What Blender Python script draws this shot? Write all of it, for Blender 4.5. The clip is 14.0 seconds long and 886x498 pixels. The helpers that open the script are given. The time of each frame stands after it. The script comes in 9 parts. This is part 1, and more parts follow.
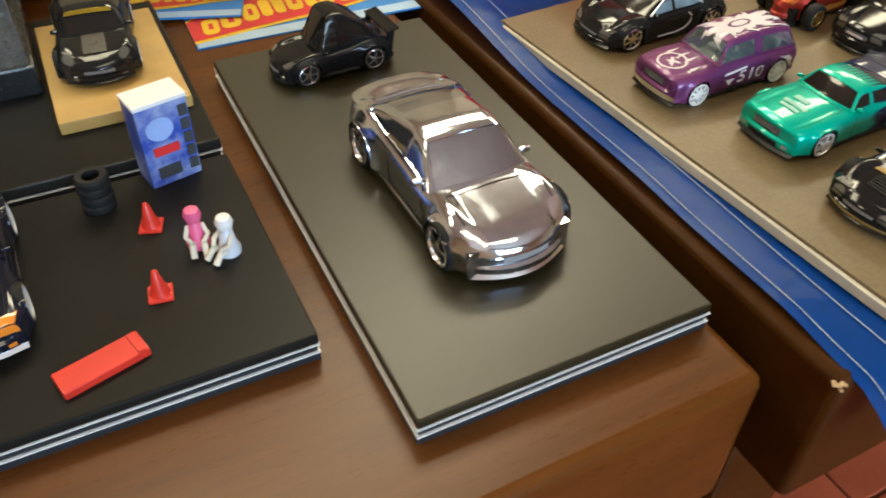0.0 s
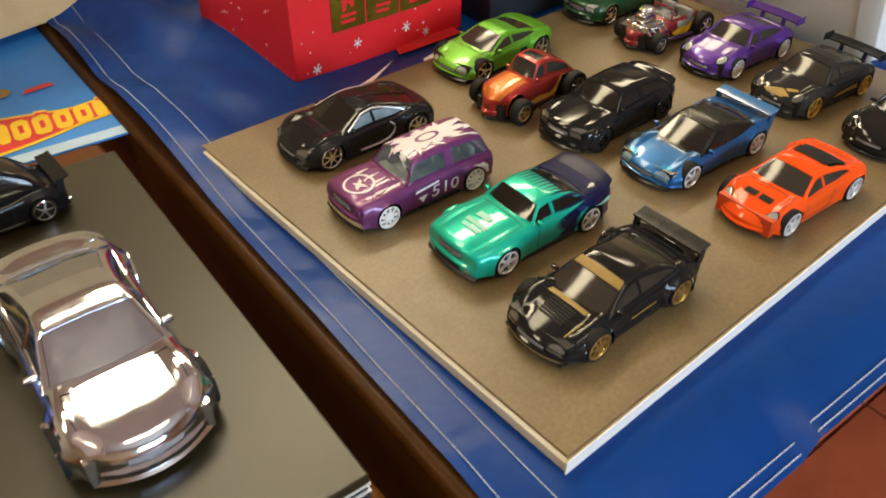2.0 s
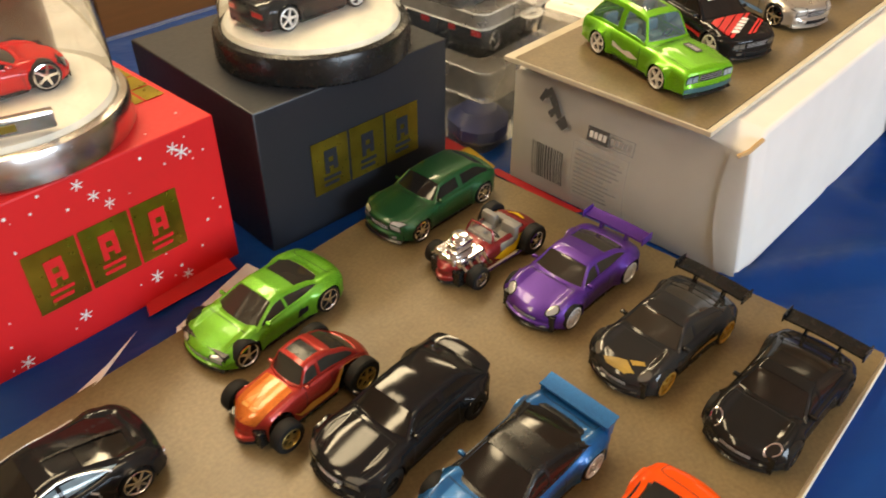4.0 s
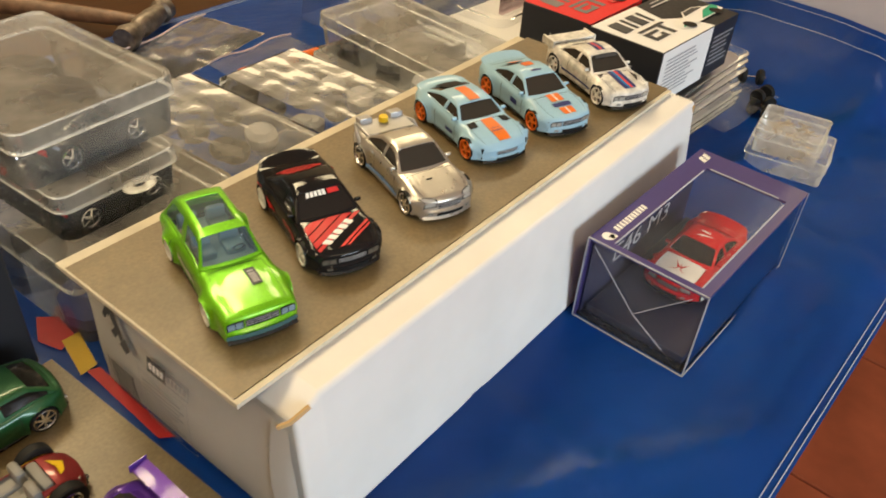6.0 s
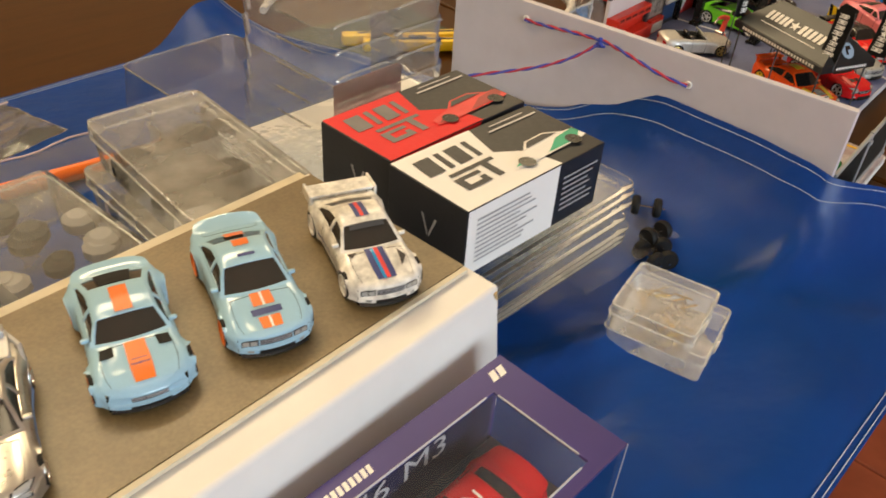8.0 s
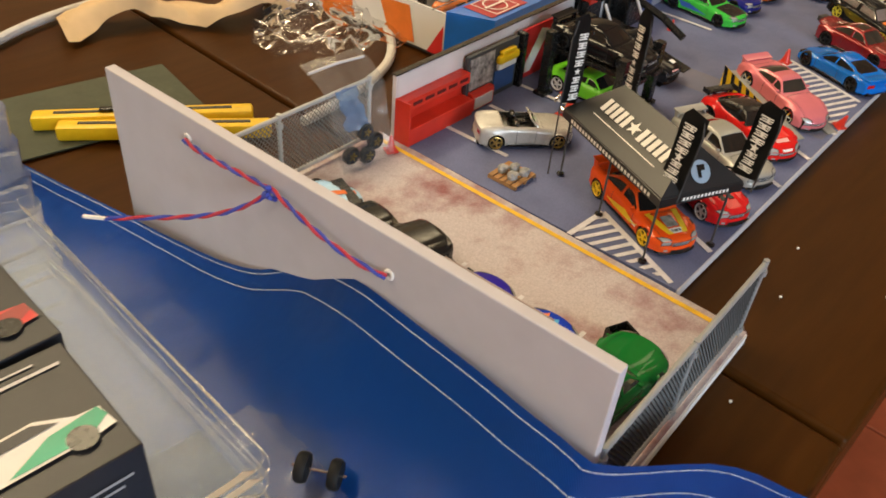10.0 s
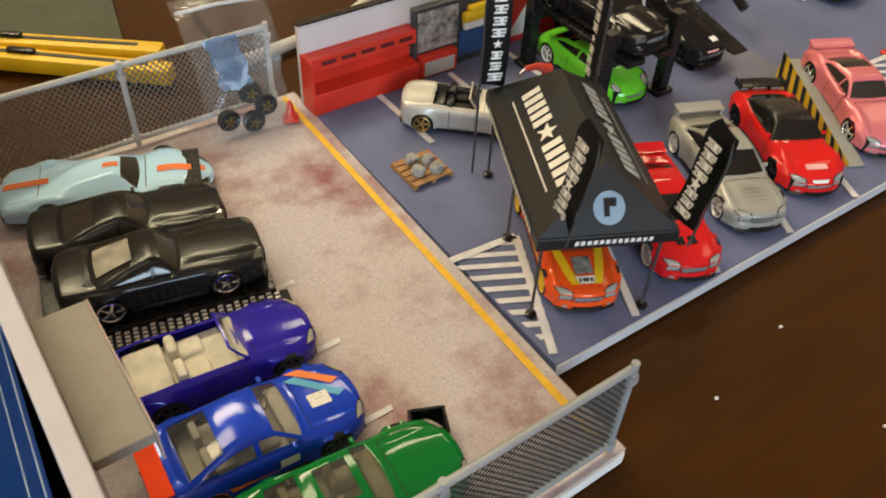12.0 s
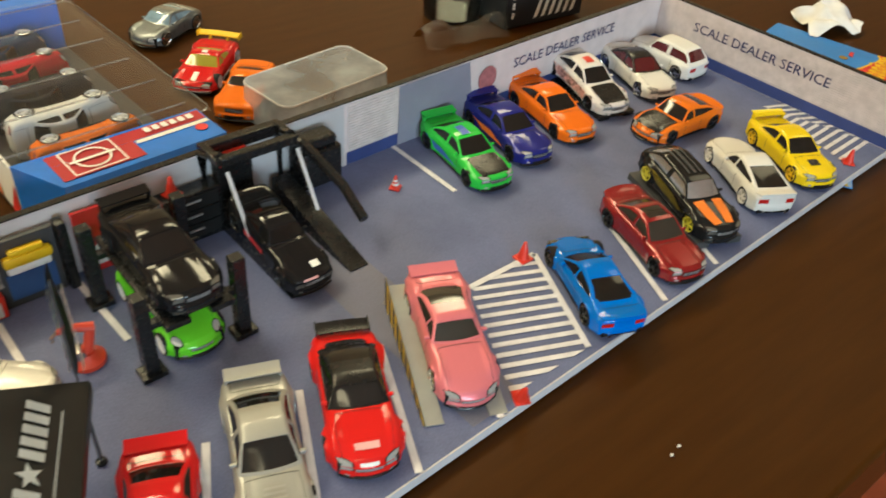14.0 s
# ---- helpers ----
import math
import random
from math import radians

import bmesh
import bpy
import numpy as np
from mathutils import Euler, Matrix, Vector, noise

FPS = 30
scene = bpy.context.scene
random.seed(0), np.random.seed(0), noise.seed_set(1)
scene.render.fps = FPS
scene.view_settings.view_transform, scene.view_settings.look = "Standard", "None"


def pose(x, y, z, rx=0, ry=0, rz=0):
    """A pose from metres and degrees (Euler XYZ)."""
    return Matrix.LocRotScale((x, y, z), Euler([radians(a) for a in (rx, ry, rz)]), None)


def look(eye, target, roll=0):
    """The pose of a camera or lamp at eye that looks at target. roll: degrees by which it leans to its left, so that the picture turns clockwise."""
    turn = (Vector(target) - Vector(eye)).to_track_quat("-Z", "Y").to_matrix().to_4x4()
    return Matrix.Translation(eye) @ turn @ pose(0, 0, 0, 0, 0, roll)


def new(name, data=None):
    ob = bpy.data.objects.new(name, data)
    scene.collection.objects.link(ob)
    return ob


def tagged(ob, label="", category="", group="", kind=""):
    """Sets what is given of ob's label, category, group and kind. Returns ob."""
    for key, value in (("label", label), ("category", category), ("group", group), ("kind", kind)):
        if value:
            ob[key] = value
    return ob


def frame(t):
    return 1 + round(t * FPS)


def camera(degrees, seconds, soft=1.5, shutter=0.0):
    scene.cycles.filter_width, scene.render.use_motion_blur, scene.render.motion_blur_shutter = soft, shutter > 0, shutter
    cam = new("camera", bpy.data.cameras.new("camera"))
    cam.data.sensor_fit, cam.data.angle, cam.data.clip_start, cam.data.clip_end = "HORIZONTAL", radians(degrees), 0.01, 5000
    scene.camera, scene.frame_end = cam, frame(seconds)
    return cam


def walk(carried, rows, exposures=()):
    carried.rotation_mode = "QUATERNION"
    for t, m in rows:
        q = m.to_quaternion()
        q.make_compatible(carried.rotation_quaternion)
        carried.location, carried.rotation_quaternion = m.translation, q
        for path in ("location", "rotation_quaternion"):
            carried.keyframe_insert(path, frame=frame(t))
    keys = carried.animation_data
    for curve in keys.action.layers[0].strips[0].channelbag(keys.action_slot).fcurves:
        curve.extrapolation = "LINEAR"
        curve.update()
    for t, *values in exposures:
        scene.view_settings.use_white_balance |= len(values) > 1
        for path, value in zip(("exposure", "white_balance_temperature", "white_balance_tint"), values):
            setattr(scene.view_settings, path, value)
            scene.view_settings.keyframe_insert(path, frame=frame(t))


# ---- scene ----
cam = camera(57.9, 14.0, soft=1.75, shutter=0.2)
PATH = [
    (0, (0.001, 0.003, 0.167), (-0.006, 1.482, -1.179), 1.2),
    (0.5, (0.032, -0.007, 0.176), (0.096, 1.488, -1.15), 1.1),
    (1, (0.046, -0.003, 0.178), (0.18, 1.502, -1.133), 0.7),
    (1.5, (0.065, 0.009, 0.179), (0.261, 1.524, -1.112), 0.5),
    (2, (0.075, 0.036, 0.182), (0.328, 1.563, -1.084), 0.5),
    (2.5, (0.088, 0.076, 0.194), (0.382, 1.618, -1.046), 0.2),
    (3, (0.106, 0.113, 0.207), (0.45, 1.658, -1.016), 0.1),
    (3.2, (0.116, 0.124, 0.208), (0.468, 1.669, -1.012), -0.3),
    (5.3, (0.243, 0.191, 0.226), (0.907, 1.625, -1.0), 3.8),
    (5.5, (0.262, 0.196, 0.229), (0.931, 1.631, -0.993), 4.1),
    (6, (0.315, 0.208, 0.255), (0.958, 1.651, -0.971), 4.6),
    (6.5, (0.35, 0.228, 0.259), (0.97, 1.702, -0.942), 4.4),
    (7, (0.392, 0.255, 0.261), (0.994, 1.74, -0.936), 4.9),
    (7.5, (0.445, 0.274, 0.265), (1.015, 1.767, -0.938), 4.5),
    (8, (0.487, 0.297, 0.26), (1.045, 1.796, -0.941), 4.3),
    (8.5, (0.532, 0.303, 0.268), (1.118, 1.799, -0.923), 4.9),
    (9, (0.59, 0.33, 0.27), (1.211, 1.828, -0.902), 5.1),
    (9.2, (0.608, 0.355, 0.272), (1.278, 1.817, -0.917), 6.7),
    (11.3, (0.821, 0.508, 0.195), (1.061, 2.003, -1.111), 2.7),
    (11.5, (0.829, 0.509, 0.192), (1.03, 1.988, -1.14), 3.1),
    (12, (0.851, 0.508, 0.224), (0.992, 1.953, -1.151), 3.4),
    (12.5, (0.884, 0.513, 0.257), (1.028, 1.965, -1.111), 3.3),
    (13, (0.922, 0.527, 0.27), (1.108, 2.013, -1.056), 3.3),
    (13.5, (0.963, 0.549, 0.273), (1.215, 2.067, -1.006), 3.2),
    (14, (1.012, 0.585, 0.269), (1.39, 2.1, -0.981), 5.7),
]
walk(cam, [(t, look(eye, target, roll)) for t, eye, target, roll in PATH],
     exposures=[(0, 0.06, 5600, 4), (1, 0.03, 5600, 3), (2, 0.00, 6050, 8), (3, 0.03, 7000, 14), (5.5, -0.04, 6200, 5), (6.5, -0.29, 7200, 11), (7.5, -0.23, 6750, 10), (9, -0.13, 6800, 12), (11.5, -0.10, 6100, 6), (12.5, -0.11, 6150, 4), (14, 0.05, 6150, -1)])

# ---- world and lamps ----
world = bpy.data.worlds.new("world")
scene.world = world
world.use_nodes = True
wn = world.node_tree.nodes
sky = wn.new("ShaderNodeTexSky")
sky.sky_type, sky.sun_disc = "NISHITA", False
sky.sun_elevation, sky.sun_rotation = radians(35), radians(200)
wn["Background"].inputs[1].default_value = 0.08
world.node_tree.links.new(sky.outputs[0], wn["Background"].inputs[0])


def area_lamp(name, m, sx, sy, watts, colour):
    lamp = bpy.data.lights.new(name, "AREA")
    lamp.shape, lamp.size, lamp.size_y, lamp.energy, lamp.color = "RECTANGLE", sx, sy, watts, colour
    ob = new(name, lamp)
    ob.matrix_world = m
    return ob


WARM = (1.0, 0.80, 0.49)
COOL = (0.72, 0.86, 1.0)
# second and fourth extend an assumed lamp grid; the last is added fill
LAMPS = [(0.12, 1.95, 1.80), (1.50, 2.70, 1.80), (-0.35, 1.15, 1.80), (0.55, -0.60, 1.80), (2.75, 2.15, 1.80), (-1.60, 0.10, 1.80)]
LAMP_WATTS = [33, 20, 19, 9, 3, 21]
for (lx, ly, lz), w in zip(LAMPS, LAMP_WATTS):
    area_lamp("ceiling_or_fill_lamp", pose(lx, ly, lz - 0.012, 0, 0, 30), 1.20, 0.27, w, WARM)
# daylight through the window behind the camera
area_lamp("window_daylight", look((1.55, -2.28, 0.75), (0.5, 0.2, 0.0)), 1.5, 1.1, 80, COOL)

# ---- materials ----
MATS = {}


def nodes_of(name):
    mat = bpy.data.materials.new(name)
    mat.use_nodes = True
    return mat, mat.node_tree.nodes, mat.node_tree.links, mat.node_tree.nodes["Principled BSDF"]


def bump(nt, links, bsdf, socket, strength, dist=0.0005):
    b = nt.new("ShaderNodeBump")
    b.inputs["Strength"].default_value, b.inputs["Distance"].default_value = strength, dist
    links.new(socket, b.inputs["Height"])
    links.new(b.outputs[0], bsdf.inputs["Normal"])


def noise_tex(nt, links, scale, detail=4, rough=0.55, stretch=None):
    co = nt.new("ShaderNodeTexCoord")
    n = nt.new("ShaderNodeTexNoise")
    n.inputs["Scale"].default_value, n.inputs["Detail"].default_value, n.inputs["Roughness"].default_value = scale, detail, rough
    if stretch:
        mp = nt.new("ShaderNodeMapping")
        mp.inputs["Scale"].default_value = stretch
        links.new(co.outputs["Object"], mp.inputs[0])
        links.new(mp.outputs[0], n.inputs[0])
    else:
        links.new(co.outputs["Object"], n.inputs[0])
    return n


def ramp(nt, links, socket, stops):
    r = nt.new("ShaderNodeValToRGB")
    e = r.color_ramp.elements
    while len(e) < len(stops):
        e.new(0.5)
    for el, (p, c) in zip(e, stops):
        el.position, el.color = p, (*c, 1)
    links.new(socket, r.inputs[0])
    return r.outputs[0]


def surface(name, colour, rough=0.5, metal=0.0, coat=0.0, vary=0.12, scale=60.0, grain=400.0, relief=0.1, dist=0.0003, spec=0.5):
    """A plain surface with variation at two scales and fine relief."""
    if name in MATS:
        return MATS[name]
    mat, nt, links, b = nodes_of(name)
    big = noise_tex(nt, links, scale)
    lo = tuple(max(0, c * (1 - vary)) for c in colour)
    hi = tuple(min(1, c * (1 + vary)) for c in colour)
    links.new(ramp(nt, links, big.outputs[0], [(0.3, lo), (0.7, hi)]), b.inputs["Base Color"])
    fine = noise_tex(nt, links, grain, 3)
    mr = nt.new("ShaderNodeMapRange")
    mr.inputs["To Min"].default_value, mr.inputs["To Max"].default_value = max(0.02, rough - 0.08), min(1, rough + 0.08)
    links.new(fine.outputs[0], mr.inputs[0])
    links.new(mr.outputs[0], b.inputs["Roughness"])
    b.inputs["Metallic"].default_value, b.inputs["Coat Weight"].default_value = metal, coat
    b.inputs["Coat Roughness"].default_value = 0.06
    b.inputs["Specular IOR Level"].default_value = spec
    if relief:
        bump(nt, links, b, fine.outputs[0], relief, dist)
    MATS[name] = mat
    return mat


def paint(colour, metal=0.0, rough=0.28):
    """Die-cast enamel: thick clear coat, faint flake and orange peel."""
    name = "enamel_%02x%02x%02x_%d_%d" % (*[int(c * 255) for c in colour], int(metal * 10), int(rough * 100))
    if name in MATS:
        return MATS[name]
    mat, nt, links, b = nodes_of(name)
    flake = noise_tex(nt, links, 5200, 1)
    lo = tuple(c * (0.93 if metal < 0.3 else 0.6) for c in colour)
    hi = tuple(min(1, c * (1.05 if metal < 0.3 else 1.45)) for c in colour)
    links.new(ramp(nt, links, flake.outputs[0], [(0.35, lo), (0.65, hi)]), b.inputs["Base Color"])
    b.inputs["Metallic"].default_value, b.inputs["Roughness"].default_value = metal, rough + (.12 if metal > .3 else 0)
    b.inputs["Coat Weight"].default_value, b.inputs["Coat Roughness"].default_value = 0.65, 0.085
    b.inputs["Specular IOR Level"].default_value = 0.0 if metal < 0.3 else 0.5
    peel = noise_tex(nt, links, 420, 2)
    bump(nt, links, b, peel.outputs[0], 0.05, 0.0002)
    MATS[name] = mat
    return mat


def clear_plastic(name, haze=0.06, tint=(0.95, 0.96, 0.97), rough=0.06, ripples=0.3, wave=90.0, ior=1.5, milk_colour=(0.88, 0.87, 0.84)):
    """Thin clear plastic: see-through with gloss, and a little milky haze."""
    if name in MATS:
        return MATS[name]
    mat, nt, links, b = nodes_of(name)
    nt.remove(b)
    out = nt["Material Output"]
    tr = nt.new("ShaderNodeBsdfTransparent")
    tr.inputs[0].default_value = (*tint, 1)
    gl = nt.new("ShaderNodeBsdfGlossy")
    gl.inputs["Roughness"].default_value = rough
    df = nt.new("ShaderNodeBsdfDiffuse")
    df.inputs[0].default_value = (*milk_colour, 1)
    tl = nt.new("ShaderNodeBsdfTranslucent")
    tl.inputs[0].default_value = (*milk_colour, 1)
    milk = nt.new("ShaderNodeMixShader")
    milk.inputs[0].default_value = 0.4
    links.new(df.outputs[0], milk.inputs[1])
    links.new(tl.outputs[0], milk.inputs[2])
    m1 = nt.new("ShaderNodeMixShader")
    smear = noise_tex(nt, links, 35, 5)
    mr = nt.new("ShaderNodeMapRange")
    mr.inputs["From Min"].default_value, mr.inputs["From Max"].default_value = 0.3, 0.7
    mr.inputs["To Min"].default_value, mr.inputs["To Max"].default_value = haze * 0.5, haze * 1.5
    links.new(smear.outputs[0], mr.inputs[0])
    links.new(mr.outputs[0], m1.inputs[0])
    links.new(tr.outputs[0], m1.inputs[1])
    links.new(milk.outputs[0], m1.inputs[2])
    fr = nt.new("ShaderNodeFresnel")
    fr.inputs[0].default_value = ior
    m2 = nt.new("ShaderNodeMixShader")
    links.new(fr.outputs[0], m2.inputs[0])
    links.new(m1.outputs[0], m2.inputs[1])
    links.new(gl.outputs[0], m2.inputs[2])
    rip = noise_tex(nt, links, wave, 3)
    bp = nt.new("ShaderNodeBump")
    bp.inputs["Strength"].default_value, bp.inputs["Distance"].default_value = ripples, 0.001
    links.new(rip.outputs[0], bp.inputs["Height"])
    links.new(bp.outputs[0], gl.inputs["Normal"])
    links.new(bp.outputs[0], fr.inputs["Normal"])
    links.new(m2.outputs[0], out.inputs[0])
    MATS[name] = mat
    return mat


def wood_gloss(name, dark, light, rough=0.22, coat=0.35, relief=0.05):
    mat, nt, links, b = nodes_of(name)
    ring = noise_tex(nt, links, 14, 6, 0.6, (1.0, 9.0, 6.0))
    pores = noise_tex(nt, links, 160, 4, 0.6, (1.0, 12.0, 8.0))
    links.new(ramp(nt, links, ring.outputs[0], [(0.3, dark), (0.72, light)]), b.inputs["Base Color"])
    mr = nt.new("ShaderNodeMapRange")
    mr.inputs["To Min"].default_value, mr.inputs["To Max"].default_value = rough - 0.05, rough + 0.1
    links.new(pores.outputs[0], mr.inputs[0])
    links.new(mr.outputs[0], b.inputs["Roughness"])
    b.inputs["Coat Weight"].default_value, b.inputs["Coat Roughness"].default_value = coat, 0.18
    b.inputs["Specular IOR Level"].default_value = 0.10
    bump(nt, links, b, pores.outputs[0], relief, 0.0003)
    MATS[name] = mat
    return mat


def blotched(name, base, stains, rough=0.75, scale=14.0, speck=900.0, relief=0.35, edge=0.42):
    """Printed concrete or asphalt: a base, cloudy stains, fine specks."""
    mat, nt, links, b = nodes_of(name)
    cloud = noise_tex(nt, links, scale, 6, 0.6)
    col = ramp(nt, links, cloud.outputs[0], [(edge, base), (0.68, stains)])
    sp = noise_tex(nt, links, speck, 2)
    mul = nt.new("ShaderNodeMixRGB")
    mul.blend_type, mul.inputs[0].default_value = "MULTIPLY", 0.55
    links.new(col, mul.inputs[1])
    links.new(ramp(nt, links, sp.outputs[0], [(0.3, (0.55, 0.55, 0.55)), (0.7, (1, 1, 1))]), mul.inputs[2])
    links.new(mul.outputs[0], b.inputs["Base Color"])
    b.inputs["Roughness"].default_value = rough
    bump(nt, links, b, sp.outputs[0], relief, 0.0002)
    MATS[name] = mat
    return mat


TABLE = wood_gloss("dark_wood", (0.041, 0.0146, 0.0019), (0.058, 0.0213, 0.0033), 0.34, 0.0)
LEATHER = wood_gloss("lacquered_wood", (0.077, 0.0255, 0.0029), (0.121, 0.041, 0.0049), 0.27, 0.0, 0.006)
LEATHER.node_tree.nodes["Principled BSDF"].inputs["Specular IOR Level"].default_value = 0.25
FLOOR_M = surface("floor_tile", (0.42, 0.100, 0.042), 0.35, vary=0.25, scale=9)
GROUT = surface("grout", (0.22, 0.07, 0.04), 0.9)
PLASTER = surface("plaster", (0.60, 0.50, 0.36), 0.9, scale=3)
CEIL = surface("ceiling_paint", (0.74, 0.68, 0.56), 0.9, scale=3)
BLACK = surface("black_plastic", (0.010, 0.010, 0.010), 0.26, spec=.4)
MATBLACK = surface("matt_black", (0.012, 0.012, 0.012), 0.6, spec=.2)
RUBBER = surface("rubber", (0.012, 0.012, 0.012), 0.6, spec=.2)
CHROME = surface("chrome", (0.82, 0.83, 0.85), 0.13, metal=1.0, vary=0.03, relief=0.004)
STEEL = surface("brushed_steel", (0.55, 0.52, 0.5), 0.24, metal=1.0, relief=0.01)
BRASS = surface("brass", (0.80, 0.55, 0.16), 0.2, metal=1.0, relief=0.03)
GOLD = surface("gold_foil", (0.36, 0.27, 0.03), 0.3, metal=0.9, vary=0.35, scale=35)
GOLDINK = surface("gold_ink", (0.30, 0.19, 0.025), 0.45, vary=0.3, scale=90)
SATINBLACK = surface("satin_black_paint", (0.012, 0.012, 0.0115), 0.20, spec=0.32, relief=0.01)
SILVERRIM = surface("silver_rim", (0.80, 0.80, 0.80), 0.22, metal=0.35, vary=0.04)
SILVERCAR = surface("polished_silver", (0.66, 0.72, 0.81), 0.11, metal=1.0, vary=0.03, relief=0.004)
WHITE = surface("white_ink", (0.80, 0.79, 0.76), 0.5, vary=0.03)
PAPER = surface("white_card", (0.78, 0.77, 0.74), 0.65, vary=0.04, scale=20)
KRAFT = surface("kraft_card", (0.50, 0.34, 0.16), 0.85, vary=0.14, scale=30, relief=0.3)
FOAM = surface("foam_core", (0.60, 0.54, 0.41), 0.8, relief=0.25)
RED = surface("red_plastic", (0.62, 0.035, 0.018), 0.35)
REDCARD = surface("red_card", (0.66, 0.008, 0.010), 0.55, vary=0.06, scale=20)
NAVYCARD = surface("black_card", (0.013, 0.015, 0.020), 0.42, vary=0.1, scale=20)
YELLOW = surface("yellow_plastic", (0.80, 0.52, 0.01), 0.45)
BLUEINK = surface("blue_ink", (0.04, 0.22, 0.62), 0.4, scale=20)
NAVY = surface("navy_ink", (0.015, 0.03, 0.16), 0.4)
ORANGE = surface("orange_ink", (0.80, 0.20, 0.02), 0.4)
REDINK = surface("red_ink", (0.62, 0.03, 0.03), 0.4)
GREENINK = surface("green_ink", (0.02, 0.35, 0.2), 0.4)
PURPLE = surface("purple_card", (0.055, 0.042, 0.18), 0.35, vary=0.08, scale=25, coat=0.3)
GREY = surface("grey_plastic", (0.32, 0.32, 0.33), 0.45)
LTGREY = surface("light_grey", (0.55, 0.54, 0.55), 0.55, vary=0.05)
DKGREY = surface("dark_grey_ink", (0.045, 0.047, 0.05), 0.5)
DIMLENS = surface("smoked_lens", (0.10, 0.095, 0.08), 0.10, coat=1.0, relief=0)
LENS = surface("lens", (0.34, 0.34, 0.32), 0.10, coat=1.0, relief=0)
TAIL = surface("tail_lens", (0.45, 0.01, 0.01), 0.12, coat=1.0, relief=0)
SEAM = surface("panel_gap", (0.012, 0.012, 0.012), 0.8)
AMBER = surface("amber_lens", (0.8, 0.25, 0.02), 0.15, coat=1.0, relief=0)
DARKGLASS = surface("dark_window", (0.010, 0.009, 0.008), 0.09, relief=0)
SMOKEGLASS = surface("smoked_window", (0.032, 0.028, 0.022), 0.09, relief=0)
BLUEGLASS = surface("bluish_window", (0.20, 0.30, 0.36), 0.08, coat=0.8, vary=0.3, scale=160, relief=0)
CLEARWIN = surface("pale_window", (0.40, 0.375, 0.31), 0.2, vary=0.35, scale=120, relief=0)
CLEARWIN.node_tree.nodes["Principled BSDF"].inputs["Specular IOR Level"].default_value = 0.15
SEAT = surface("cream_interior", (0.68, 0.64, 0.52), 0.6, vary=0.2, scale=150)
BOARD = blotched("concrete_print", (0.208, 0.150, 0.071), (0.140, 0.099, 0.045), 0.38, 22, 700, 0.06)
STANDM = surface("black_stand", (0.022, 0.0175, 0.0065), 0.29, vary=0.08, relief=0.02)
STAND_NODES = STANDM.node_tree
STAND_NODES.nodes["Principled BSDF"].inputs["Specular IOR Level"].default_value = 0.46
STAND_NODES.links.remove(STAND_NODES.nodes["Principled BSDF"].inputs["Roughness"].links[0])
STAND_NODES.nodes["Principled BSDF"].inputs["Roughness"].default_value = 0.36
STANDDARK = surface("dark_stand", (0.014, 0.013, 0.011), 0.34, vary=0.08)
STANDDARK.node_tree.nodes["Principled BSDF"].inputs["Specular IOR Level"].default_value = 0.12
STANDEDGE = surface("stand_edge", (0.02, 0.024, 0.03), 0.3)
CONCRETE = blotched("stained_concrete", (0.59, 0.53, 0.54), (0.30, 0.12, 0.125), 0.8, 26, 1100, 0.3, 0.46)
ASPHALT = blotched("blue_asphalt", (0.155, 0.182, 0.335), (0.120, 0.143, 0.270), 0.8, 30, 1500, 0.5)
LINE = surface("road_line", (0.68, 0.67, 0.70), 0.7, vary=0.12, scale=150)
YLINE = surface("yellow_line", (0.78, 0.47, 0.03), 0.7, vary=0.12, scale=150)
WALLBOARD = surface("lilac_board", (0.52, 0.50, 0.54), 0.7, vary=0.04)
BRICKPRINT = surface("printed_wall", (0.62, 0.54, 0.53), 0.7, vary=0.08, scale=80)
CLEAR = clear_plastic("clear_plastic", 0.09, ripples=0.25)
CLEARBOX = clear_plastic("clear_box", 0.13, rough=0.14, ior=1.4)
FROST = clear_plastic("frosted_plastic", 0.30, rough=0.25, ripples=0.15)
BAG = clear_plastic("plastic_bag", 0.07, rough=0.12, ripples=0.35, wave=45, ior=1.25)
CELLO = clear_plastic("cellophane", 0.015, rough=0.07, ripples=0.1, wave=45, ior=1.12)
LID = clear_plastic("hazy_lid", 0.42, rough=0.22, ripples=0.15, ior=1.35, milk_colour=(0.55, 0.52, 0.47))
PINLID = clear_plastic("pin_lid", 0.22, rough=0.2, ripples=0.1, ior=1.35)
MILKY = clear_plastic("milky_plastic", 0.36, rough=0.25, ripples=0.1, milk_colour=(0.70, 0.82, 0.95))
PINKFILM = clear_plastic("pink_film", 0.25, (0.9, 0.7, 0.75), milk_colour=(0.7, 0.4, 0.45))
WINDOW = clear_plastic("window_film", 0.025, rough=0.04, ripples=0.12, ior=1.35)
SHEETS = clear_plastic("clamshell_sheet", 0.085, rough=0.30, ripples=0.35, wave=40, ior=1.14, milk_colour=(0.45, 0.55, 0.72))
BOXFILM = clear_plastic("box_film", 0.085, rough=0.12, ripples=0.25, wave=60, ior=1.3, milk_colour=(0.60, 0.66, 0.76))
FADED = surface("faded_print", (0.075, 0.075, 0.075), 0.6, vary=0.2)
HAZE = clear_plastic("hazy_tray", 0.33, rough=0.50, ripples=0.25, wave=60, ior=1.10, milk_colour=(0.40, 0.375, 0.33))
RIB = clear_plastic("thin_rib", 0.095, rough=0.16, ripples=0.25, ior=1.36)
ACRYL = clear_plastic("acrylic", 0.02, rough=0.02, ripples=0.02)
